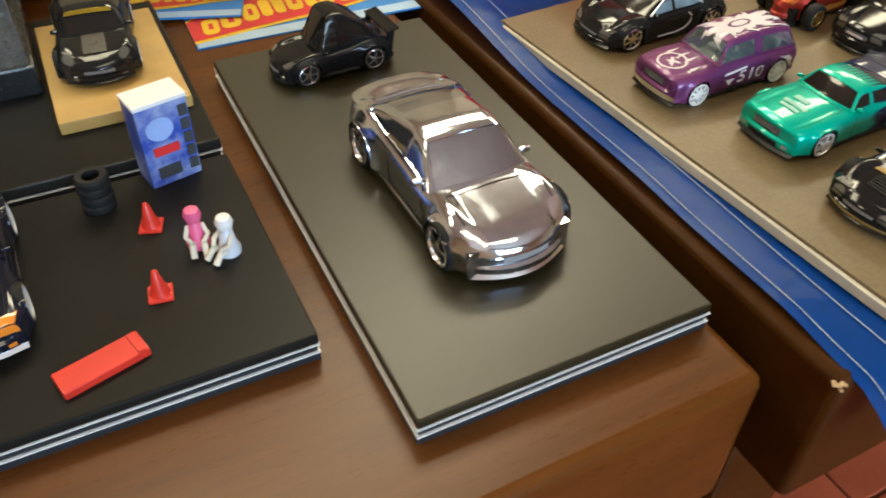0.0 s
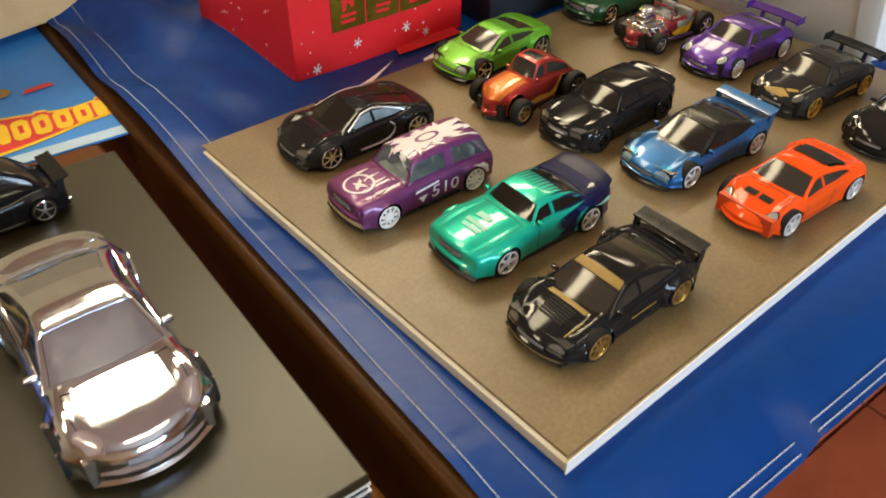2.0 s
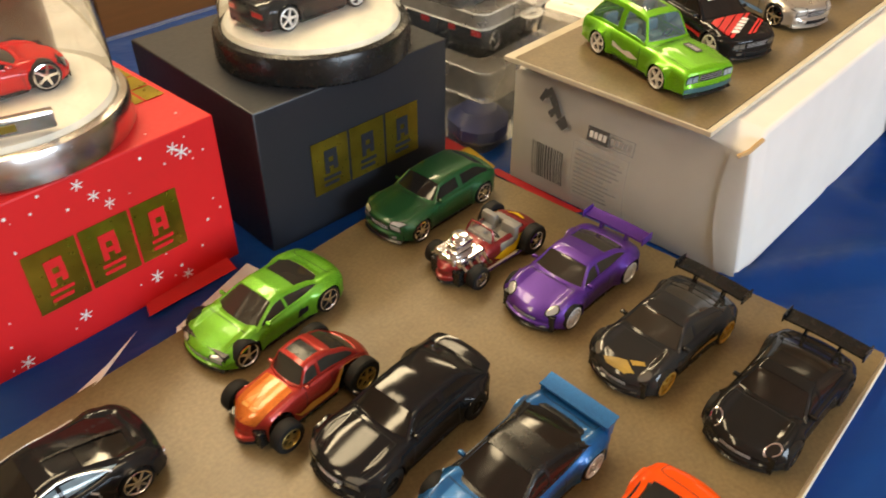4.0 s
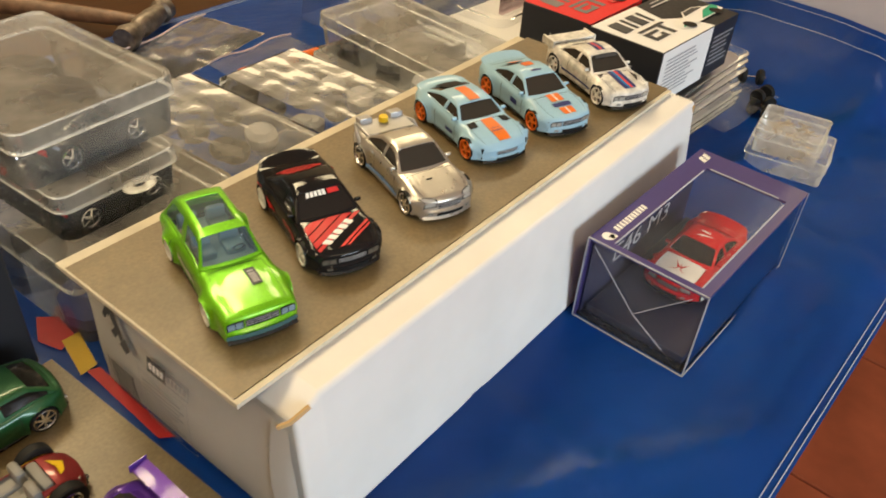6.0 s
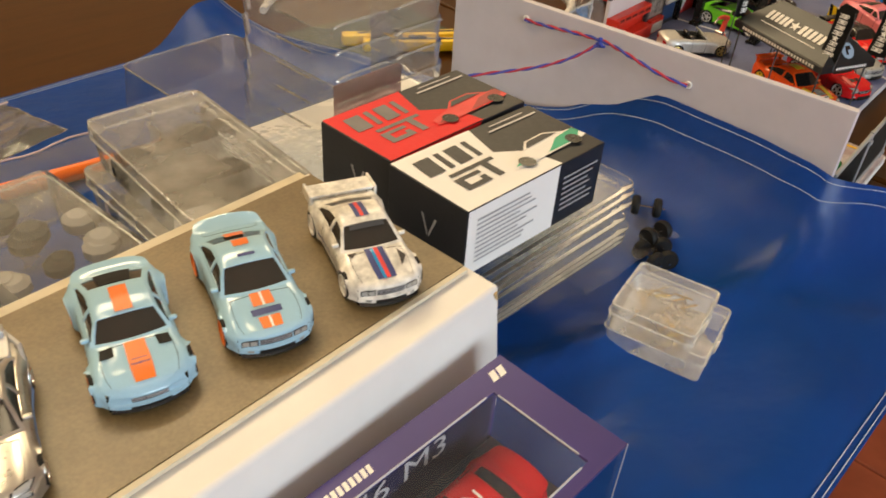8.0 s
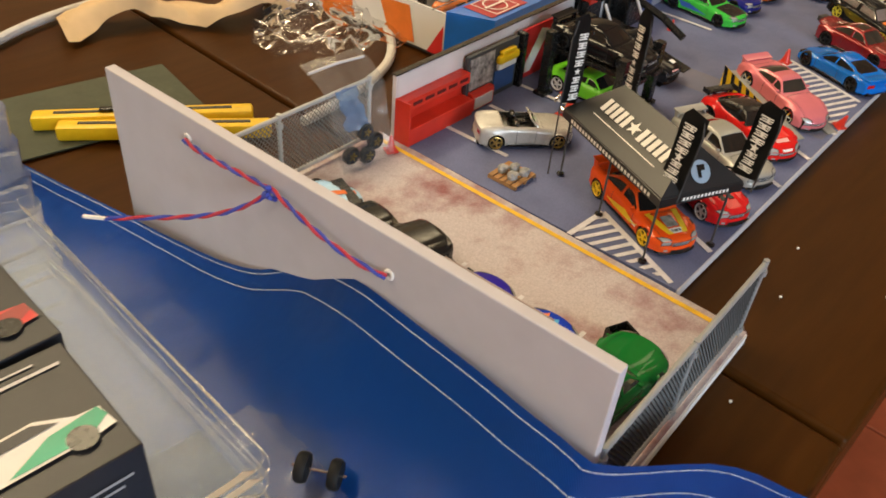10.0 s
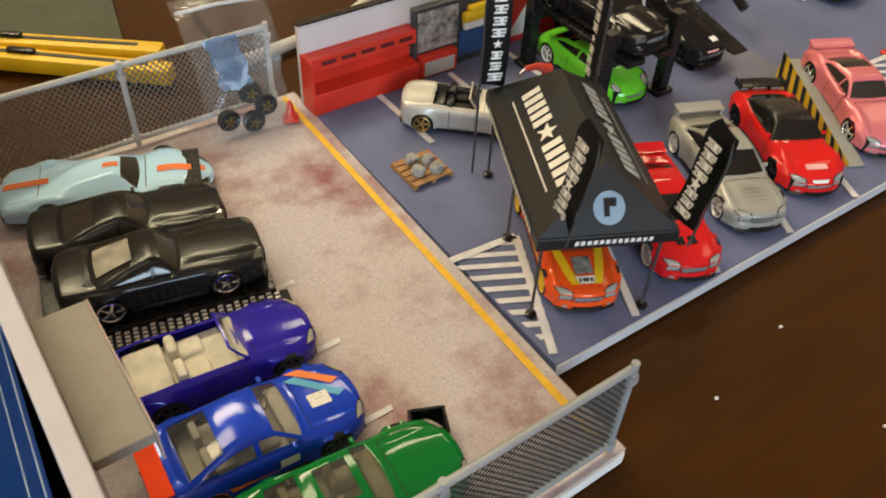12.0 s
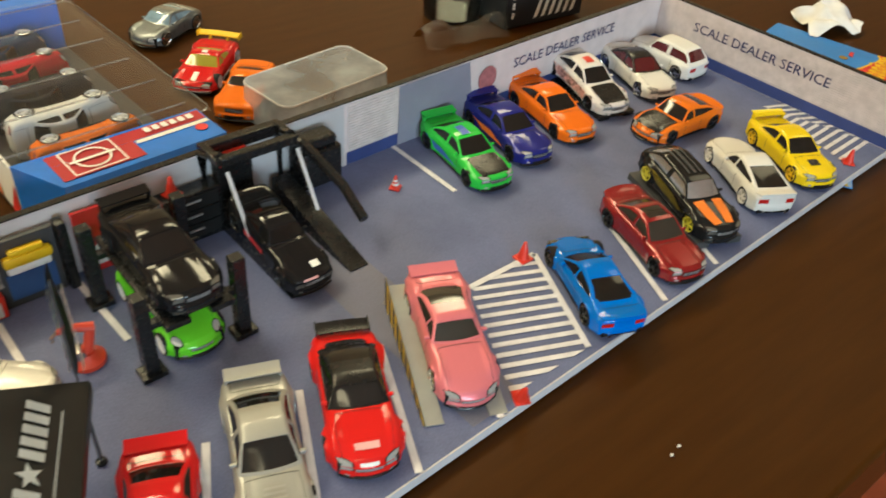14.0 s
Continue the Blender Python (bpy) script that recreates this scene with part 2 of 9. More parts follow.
TINTWIN = clear_plastic("blue_tinted_window", 0.16, (0.62, 0.74, 0.80), rough=0.05, ripples=0.05, milk_colour=(0.55, 0.72, 0.80))
PALEWIN = clear_plastic("clear_car_window", 0.10, (0.80, 0.78, 0.70), rough=0.05, ripples=0.05)
DIMWIN = clear_plastic("smoked_car_window", 0.05, (0.42, 0.38, 0.32), rough=0.05, ripples=0.05)
SEE_THROUGH = [HAZE, CLEAR, CLEARBOX, FROST, BAG, SHEETS, ACRYL, LID, MILKY, PINKFILM, WINDOW, RIB, BOXFILM, CELLO, PINLID, TINTWIN, PALEWIN, DIMWIN]


def cloth_material():
    mat, nt, links, b = nodes_of("blue_vinyl_cloth")
    big = noise_tex(nt, links, 7, 4)
    links.new(ramp(nt, links, big.outputs[0], [(0.3, (0.0065, 0.070, 0.345)), (0.7, (0.0095, 0.092, 0.44))]), b.inputs["Base Color"])
    b.inputs["Roughness"].default_value = 0.30
    b.inputs["Specular IOR Level"].default_value = 0.40
    weave = nt.new("ShaderNodeTexWave")
    co = nt.new("ShaderNodeTexCoord")
    links.new(co.outputs["Object"], weave.inputs[0])
    weave.inputs["Scale"].default_value, weave.inputs["Distortion"].default_value = 500, 0.6
    crease = noise_tex(nt, links, 22, 3, 0.5, (1.0, 1.7, 1.0))
    b1 = nt.new("ShaderNodeBump")
    b1.inputs["Strength"].default_value, b1.inputs["Distance"].default_value = 0.24, 0.007
    links.new(crease.outputs[0], b1.inputs["Height"])
    b2 = nt.new("ShaderNodeBump")
    b2.inputs["Strength"].default_value, b2.inputs["Distance"].default_value = 0.12, 0.0002
    links.new(weave.outputs[0], b2.inputs["Height"])
    links.new(b1.outputs[0], b2.inputs["Normal"])
    links.new(b2.outputs[0], b.inputs["Normal"])
    return mat


CLOTH = cloth_material()

# ---- building helpers ----
MM = 0.001


def flat_between_bevels(f, angle):
    """A broad face whose neighbours are narrow bevels stays truly flat."""
    area, found = f.calc_area(), False
    for e in f.edges:
        if len(e.link_faces) == 2:
            a = e.calc_face_angle(0.0)
            if 0.03 < a < angle:
                g = e.link_faces[0] if e.link_faces[1] is f else e.link_faces[1]
                if area < 5 * g.calc_area():
                    return False
                found = True
    return found


def mesh_from(bm, name, mat, smooth=35):
    me = bpy.data.meshes.new(name)
    bmesh.ops.recalc_face_normals(bm, faces=bm.faces)
    bm.normal_update()
    soft = [not flat_between_bevels(f, radians(smooth)) for f in bm.faces] if smooth else []
    bm.to_mesh(me)
    bm.free()
    mats = mat if isinstance(mat, (list, tuple)) else [mat]
    for m in mats:
        me.materials.append(m)
    if smooth and len(me.polygons):
        me.set_sharp_from_angle(angle=radians(smooth))
        me.polygons.foreach_set("use_smooth", soft)
    return me


def part(name, bm, mat, parent=None, label="", smooth=35, m=None):
    """Links a bmesh as one mesh object under a thing or a part."""
    ob = new(name, mesh_from(bm, name, mat, smooth))
    if parent:
        ob.parent = parent
    if m is not None:
        ob.matrix_basis = m
    if label:
        ob["label"] = label
    if mat in SEE_THROUGH:
        ob.visible_shadow = False
    return ob


def shared(name, me, parent, m=None, label=""):
    ob = new(name, me)
    ob.parent = parent
    if m is not None:
        ob.matrix_basis = m
    if label:
        ob["label"] = label
    return ob


def thing(name, m, label, category, group="", kind=""):
    ob = new(name)
    ob.empty_display_size = 0.01
    ob.matrix_world = m
    return tagged(ob, label, category, group, kind)


def box(bm, x0, x1, y0, y1, z0, z1, bevel=0.0, seg=2, m=None):
    r = bmesh.ops.create_cube(bm, size=1)
    mat = Matrix.Translation(((x0 + x1) / 2, (y0 + y1) / 2, (z0 + z1) / 2)) @ Matrix.Diagonal((abs(x1 - x0), abs(y1 - y0), abs(z1 - z0), 1))
    bmesh.ops.transform(bm, matrix=mat, verts=r["verts"])
    vs = r["verts"]
    if bevel:
        es = list({e for v in vs for e in v.link_edges})
        g = bmesh.ops.bevel(bm, geom=es, offset=bevel, segments=seg, affect="EDGES", profile=0.5)
        vs = list({v for f in g["faces"] for v in f.verts} | {v for v in vs if v.is_valid})
    if m is not None:
        bmesh.ops.transform(bm, matrix=m, verts=vs)
    return bm


def pieces(name, bm, mat, parent, label="", smooth=0, m=None):
    """Links every loose piece of bm as a part of its own."""
    left = set(bm.faces)
    groups = []
    while left:
        todo, seen = [left.pop()], []
        while todo:
            f = todo.pop()
            seen.append(f)
            for v in f.verts:
                for g in v.link_faces:
                    if g in left:
                        left.discard(g)
                        todo.append(g)
        groups.append(seen)
    for seen in groups:
        b = bmesh.new()
        made = {}
        for f in seen:
            for v in f.verts:
                if v not in made:
                    made[v] = b.verts.new(v.co)
            b.faces.new([made[v] for v in f.verts])
        part(name, b, mat, parent, label, smooth, m)
    bm.free()


def cube(*a, **k):
    return box(bmesh.new(), *a, **k)


def lathe(bm, prof, n=24, m=None, a0=0.0, a1=360.0):
    """Turns a profile of (radius, z) about z."""
    full = abs(a1 - a0 - 360) < 1e-6
    cnt = n if full else n + 1
    rings = []
    for r, z in prof:
        if r < 1e-7:
            v = bm.verts.new((0, 0, z))
            rings.append([v] * cnt)
        else:
            rings.append([bm.verts.new((r * math.cos(radians(a0 + (a1 - a0) * i / n)), r * math.sin(radians(a0 + (a1 - a0) * i / n)), z)) for i in range(cnt)])
    made = set(v for ring in rings for v in ring)
    for a, b in zip(rings, rings[1:]):
        for i in range(n):
            j = (i + 1) % cnt
            q = []
            for v in (a[i], a[j], b[j], b[i]):
                if v not in q:
                    q.append(v)
            if len(q) > 2:
                try:
                    bm.faces.new(q)
                except ValueError:
                    pass
    if m is not None:
        bmesh.ops.transform(bm, matrix=m, verts=list(made))
    return bm


def tube(bm, pts, r, n=8, caps=True):
    pts = [Vector(p) for p in pts]
    rings = []
    for i, p in enumerate(pts):
        d = (pts[min(i + 1, len(pts) - 1)] - pts[max(i - 1, 0)]).normalized()
        a = d.cross(Vector((0, 0, 1)))
        if a.length < 1e-3:
            a = Vector((1, 0, 0))
        a.normalize()
        b = d.cross(a)
        rr = r[i] if isinstance(r, (list, tuple)) else r
        rings.append([bm.verts.new(p + rr * (a * math.cos(2 * math.pi * k / n) + b * math.sin(2 * math.pi * k / n))) for k in range(n)])
    for a, b in zip(rings, rings[1:]):
        for k in range(n):
            bm.faces.new((a[k], a[(k + 1) % n], b[(k + 1) % n], b[k]))
    if caps:
        bm.faces.new(rings[0])
        bm.faces.new(rings[-1][::-1])
    return bm


def bez(a, b, c, d, n=12):
    a, b, c, d = (Vector(p) for p in (a, b, c, d))
    out = []
    for i in range(n + 1):
        t = i / n
        out.append(a * (1 - t) ** 3 + b * 3 * t * (1 - t) ** 2 + c * 3 * t * t * (1 - t) + d * t ** 3)
    return out


def grid(bm, fn, nu, nv):
    vs = [[bm.verts.new(fn(i / nu, j / nv)) for j in range(nv + 1)] for i in range(nu + 1)]
    for i in range(nu):
        for j in range(nv):
            bm.faces.new((vs[i][j], vs[i + 1][j], vs[i + 1][j + 1], vs[i][j + 1]))
    return bm


def patch(fn, u0, u1, v0, v1, off, nu=6, nv=6, bm=None, thick=0.0):
    """A piece laid on the surface fn(u, v), proud of it by off."""
    bm = bm or bmesh.new()
    e = 1e-3

    def g(a, b):
        u, v = u0 + (u1 - u0) * a, v0 + (v1 - v0) * b
        p = Vector(fn(u, v))
        n = (Vector(fn(u + e, v)) - Vector(fn(u - e, v))).cross(Vector(fn(u, v + e)) - Vector(fn(u, v - e)))
        if n.length > 1e-12:
            n.normalize()
        if n.dot(p - Vector((p.x * 0.9, 0, 0.004))) < 0:
            n = -n
        return p + n * off
    return grid(bm, g, nu, nv)


def poly_on(fn, pts, off, bm=None):
    """A printed shape with corners pts that follows the surface fn."""
    bm = bm or bmesh.new()
    e = 1e-3
    f = bm.faces.new([bm.verts.new((u, v, 0)) for u, v in pts])
    bmesh.ops.triangulate(bm, faces=[f])
    bmesh.ops.subdivide_edges(bm, edges=bm.edges[:], cuts=2, use_grid_fill=True)
    for w in bm.verts:
        u, v = w.co.x, w.co.y
        p = Vector(fn(u, v))
        n = (Vector(fn(u + e, v)) - Vector(fn(u - e, v))).cross(Vector(fn(u, v + e)) - Vector(fn(u, v - e)))
        if n.length > 1e-12:
            n.normalize()
        if n.dot(p - Vector((p.x * 0.9, 0, 0.004))) < 0:
            n = -n
        w.co = p + n * off
    return bm


def prism(bm, pts, z0, z1):
    """Upright prism over the outline pts."""
    a = [bm.verts.new((x, y, z0)) for x, y in pts]
    b = [bm.verts.new((x, y, z1)) for x, y in pts]
    bm.faces.new(a[::-1])
    bm.faces.new(b)
    for i in range(len(pts)):
        j = (i + 1) % len(pts)
        bm.faces.new((a[i], a[j], b[j], b[i]))
    return bm


def lettering(words, size, thick=0.0):
    """A bmesh of the words, centred, in the xy plane."""
    cu = bpy.data.curves.new("words", "FONT")
    cu.body, cu.size, cu.align_x, cu.align_y, cu.extrude, cu.resolution_u = words, size, "CENTER", "CENTER", thick, 2
    ob = new("words", cu)
    bpy.context.view_layer.update()
    me = ob.evaluated_get(bpy.context.evaluated_depsgraph_get()).to_mesh()
    bm = bmesh.new()
    bm.from_mesh(me)
    bpy.data.objects.remove(ob)
    return bm


def flat_words(words, size, mat, parent, m, name="lettering", sx=1.0):
    bm = lettering(words, size)
    bmesh.ops.transform(bm, matrix=Matrix.Diagonal((sx, 1, 1, 1)), verts=bm.verts)
    return part(name, bm, mat, parent, smooth=0, m=m)


def bars(bm, x0, x1, y0, y1, rows, rnd, z=0.0, fill=0.55, ragged=0.35):
    """Rows of plain bars standing in for small print."""
    h = (y1 - y0) / rows
    for r in range(rows):
        y = y1 - (r + 0.5) * h
        xe = x1 - (x1 - x0) * ragged * rnd.random()
        vs = [bm.verts.new(p) for p in ((x0, y - h * fill / 2, z), (xe, y - h * fill / 2, z), (xe, y + h * fill / 2, z), (x0, y + h * fill / 2, z))]
        bm.faces.new(vs)
    return bm


def block_letters(bm, x0, x1, y0, y1, n, slant=0.0, z=0.0, gap=0.22, rnd=None):
    """A brand mark as a row of plain blocks."""
    w = (x1 - x0) / n
    for i in range(n):
        a, b = x0 + w * i, x0 + w * (i + 1 - gap)
        s = slant * (y1 - y0)
        vs = [bm.verts.new(p) for p in ((a, y0, z), (b, y0, z), (b + s, y1, z), (a + s, y1, z))]
        bm.faces.new(vs)
    return bm


def disc(bm, x, y, r, z=0.0, n=20, r0=0.0):
    if r0:
        a = [bm.verts.new((x + r * math.cos(2 * math.pi * k / n), y + r * math.sin(2 * math.pi * k / n), z)) for k in range(n)]
        b = [bm.verts.new((x + r0 * math.cos(2 * math.pi * k / n), y + r0 * math.sin(2 * math.pi * k / n), z)) for k in range(n)]
        for k in range(n):
            bm.faces.new((a[k], a[(k + 1) % n], b[(k + 1) % n], b[k]))
    else:
        bm.faces.new([bm.verts.new((x + r * math.cos(2 * math.pi * k / n), y + r * math.sin(2 * math.pi * k / n), z)) for k in range(n)])
    return bm


def star(bm, x, y, r, z=0.0, turn=0.0):
    pts = []
    for k in range(10):
        rr = r if k % 2 == 0 else r * 0.42
        a = math.pi / 2 + math.pi * k / 5 + turn
        pts.append(bm.verts.new((x + rr * math.cos(a), y + rr * math.sin(a), z)))
    bmesh.ops.triangulate(bm, faces=[bm.faces.new(pts)])
    return bm


def quad(bm, pts):
    bm.faces.new([bm.verts.new(p) for p in pts])
    return bm


def rect(bm, x0, x1, y0, y1, z=0.0):
    return quad(bm, [(x0, y0, z), (x1, y0, z), (x1, y1, z), (x0, y1, z)])


def in_frame(ox, oy, deg):
    """Turns plan distances along and across a row into world places."""
    c, s = math.cos(radians(deg)), math.sin(radians(deg))
    return lambda u, v: (ox + c * u - s * v, oy + s * u + c * v)

# ---- toy cars ----
STYLES = {
    # L, W, H, wheelbase, wheel radius, hood-and-deck line, cabin stations; fend: height of the fender humps, fast: how far the rear screen bows out
    "coupe": dict(L=70, W=30, H=20.6, wb=40, r=5.3, prof=[(0, 9.4), (.012, 10.3), (.30, 12.7), (.40, 13.4), (.72, 14.2), (.97, 14.3), (1, 13.4)], gh=(.30, .46, .66, .85), fend=.5),
    "saloon": dict(L=70, W=29.5, H=21.6, wb=40, r=5.3, prof=[(0, 9.8), (.012, 10.8), (.30, 13.0), (.40, 13.5), (.72, 14.4), (.97, 14.6), (1, 13.6)], gh=(.31, .44, .68, .84), fend=.35, nosew=.88),
    "super": dict(nosew=.85, L=70, W=32, H=17.6, wb=40, r=5.5, prof=[(0, 6.2), (.015, 7.2), (.16, 9.6), (.28, 10.8), (.6, 12.2), (.8, 13.2), (.97, 12.8), (1, 11.4)], gh=(.25, .46, .60, .88), fend=1.3, fast=.6),
    "wagon": dict(L=68, W=28, H=22.5, wb=39, r=5.0, prof=[(0, 11.4), (.012, 12.4), (.28, 13.4), (.6, 13.8), (.985, 13.4), (1, 12.6)], gh=(.31, .41, .91, .985), fend=.1, nosew=.93, tailw=.95, bow=1.4),
    "muscle": dict(L=72, W=30, H=20.0, wb=39, r=5.4, prof=[(0, 11.0), (.012, 11.9), (.3, 13.2), (.6, 13.9), (.85, 14.8), (.985, 15.2), (1, 13.8)], gh=(.37, .47, .63, .82), fend=.3, nosew=.90, bow=1.8),
    "porsche": dict(nosew=.83, L=67, W=30, H=19.8, wb=37, r=5.4, prof=[(0, 6.8), (.02, 8.4), (.10, 10.0), (.30, 12.0), (.6, 13.2), (.82, 13.6), (.95, 12.4), (1, 10.6)], gh=(.30, .44, .58, .91), fend=1.5, fast=1.3, bow=4.0),
    "beetle": dict(nosew=.62, L=62, W=24, H=23.5, wb=40, r=6.0, prof=[(0, 8.0), (.04, 11.0), (.12, 13.6), (.34, 15.6), (.6, 15.8), (.85, 14.0), (.96, 11), (1, 8.5)], gh=(.36, .46, .64, .95), fend=0, fast=1.8, bow=5.0),
    "brake": dict(L=68, W=30, H=21.0, wb=40, r=5.4, prof=[(0, 10.0), (.012, 11.0), (.28, 13.2), (.6, 14.2), (.985, 14.0), (1, 13.0)], gh=(.31, .44, .80, .97), fend=.5),
    "proto": dict(nosew=.66, L=76, W=31, H=15.5, wb=40, r=5.2, prof=[(0, 5.0), (.03, 6.2), (.18, 9.0), (.32, 8.8), (.5, 9.5), (.78, 10.4), (.97, 9.5), (1, 8.0)], gh=(.30, .42, .52, .74), fend=2.0, fast=.8),
    "hatch": dict(L=62, W=29, H=22.6, wb=39, r=5.2, prof=[(0, 10.2), (.012, 11.2), (.27, 13.4), (.6, 14.2), (.985, 14.0), (1, 13.0)], gh=(.29, .41, .84, .975), fend=.3, nosew=.86),
}


def curve_at(prof, t):
    t = min(max(t, prof[0][0]), prof[-1][0])
    for i in range(len(prof) - 1):
        (a, za), (b, zb) = prof[i], prof[i + 1]
        if t <= b:
            k = (t - a) / (b - a)
            d = (zb - za)
            p = (za - prof[i - 1][1]) / (a - prof[i - 1][0]) * (b - a) if i else d
            q = (prof[i + 2][1] - zb) / (prof[i + 2][0] - b) * (b - a) if i + 2 < len(prof) else d
            ma, mb = (p + d) / 2, (q + d) / 2
            if d * ma < 0 or abs(ma) > 3 * abs(d):
                ma = d
            if d * mb < 0 or abs(mb) > 3 * abs(d):
                mb = d
            return za + ma * k + (3 * d - 2 * ma - mb) * k * k + (ma + mb - 2 * d) * k ** 3
    return prof[-1][1]


def straight_at(prof, t):
    t = min(max(t, prof[0][0]), prof[-1][0])
    for (a, za), (b, zb) in zip(prof, prof[1:]):
        if t <= b:
            return za + (zb - za) * (t - a) / (b - a)
    return prof[-1][1]


def soft_at(prof, t, d):
    """A line of straight runs whose corners are rounded over d."""
    return sum(straight_at(prof, t + d * q) for q in (-1, -.6, -.2, .2, .6, 1)) / 6


WHEELS = {}


def wheel_meshes(r, w, rim, spokes, outer):
    key = (r, w, rim.name, spokes, outer)
    if key in WHEELS:
        return WHEELS[key]
    turn = Matrix.Rotation(radians(90), 4, "X")
    bm = bmesh.new()
    rr = r * outer
    lathe(bm, [(rr, -w / 2), (r * .93, -w / 2), (r, -w * .36), (r, w * .36), (r * .93, w / 2), (rr, w / 2), (rr * .96, w * .2)], 22, turn)
    lathe(bm, [(rr * .97, w * .22), (0, w * .2)], 16, turn)
    tyre = mesh_from(bm, "tyre", RUBBER)
    bm = bmesh.new()
    lathe(bm, [(rr * 1.04, w * .50), (rr * .93, w * .535), (rr * .86, w * .44), (rr * .86, w * .24)], 22, turn)
    lathe(bm, [(rr * .24, w * .40), (rr * .2, w * .50), (0, w * .53)], 12, turn)
    for k in range(spokes):
        a = 2 * math.pi * k / spokes
        vs = [bm.verts.new(p) for p in ((rr * .12, -w * .50, -rr * .13), (rr * .90, -w * .44, -rr * .09), (rr * .90, -w * .44, rr * .09), (rr * .12, -w * .50, rr * .13),
                                        (rr * .12, -w * .32, -rr * .13), (rr * .90, -w * .30, -rr * .09), (rr * .90, -w * .30, rr * .09), (rr * .12, -w * .32, rr * .13))]
        for f in ((0, 1, 2, 3), (0, 4, 5, 1), (3, 2, 6, 7), (4, 7, 6, 5)):
            bm.faces.new([vs[i] for i in f])
        bmesh.ops.rotate(bm, verts=vs, cent=(0, 0, 0), matrix=Matrix.Rotation(a, 3, "Y"))
    lathe(bm, [(rr * .9, -w * .4), (0, -w * .4)], 16, turn)
    WHEELS[key] = (tyre, mesh_from(bm, "rim", rim))
    return WHEELS[key]


FLANK = [(0, .962), (.12, .994), (.3, .972), (.5, .984), (.78, 1.0), (.9, .986), (1, .955)]
FRONT = [(0, -.3), (.12, .55), (.3, .95), (.42, .85), (.5, -.15), (.8, -.3), (.92, .1), (1, 0)]
BACK = [(0, -.3), (.12, .4), (.3, .7), (.42, .65), (.5, 0), (.8, -.2), (.92, .2), (1, 0)]


def take_faces(bm, faces):
    """Moves faces out of bm into a bmesh of their own."""
    out, made = bmesh.new(), {}
    for f in faces:
        for v in f.verts:
            if v not in made:
                made[v] = out.verts.new(v.co)
        out.faces.new([made[v] for v in f.verts])
    bmesh.ops.delete(bm, geom=faces, context="FACES")
    return out


LONGER = 1.0      # the car park holds a longer make of model


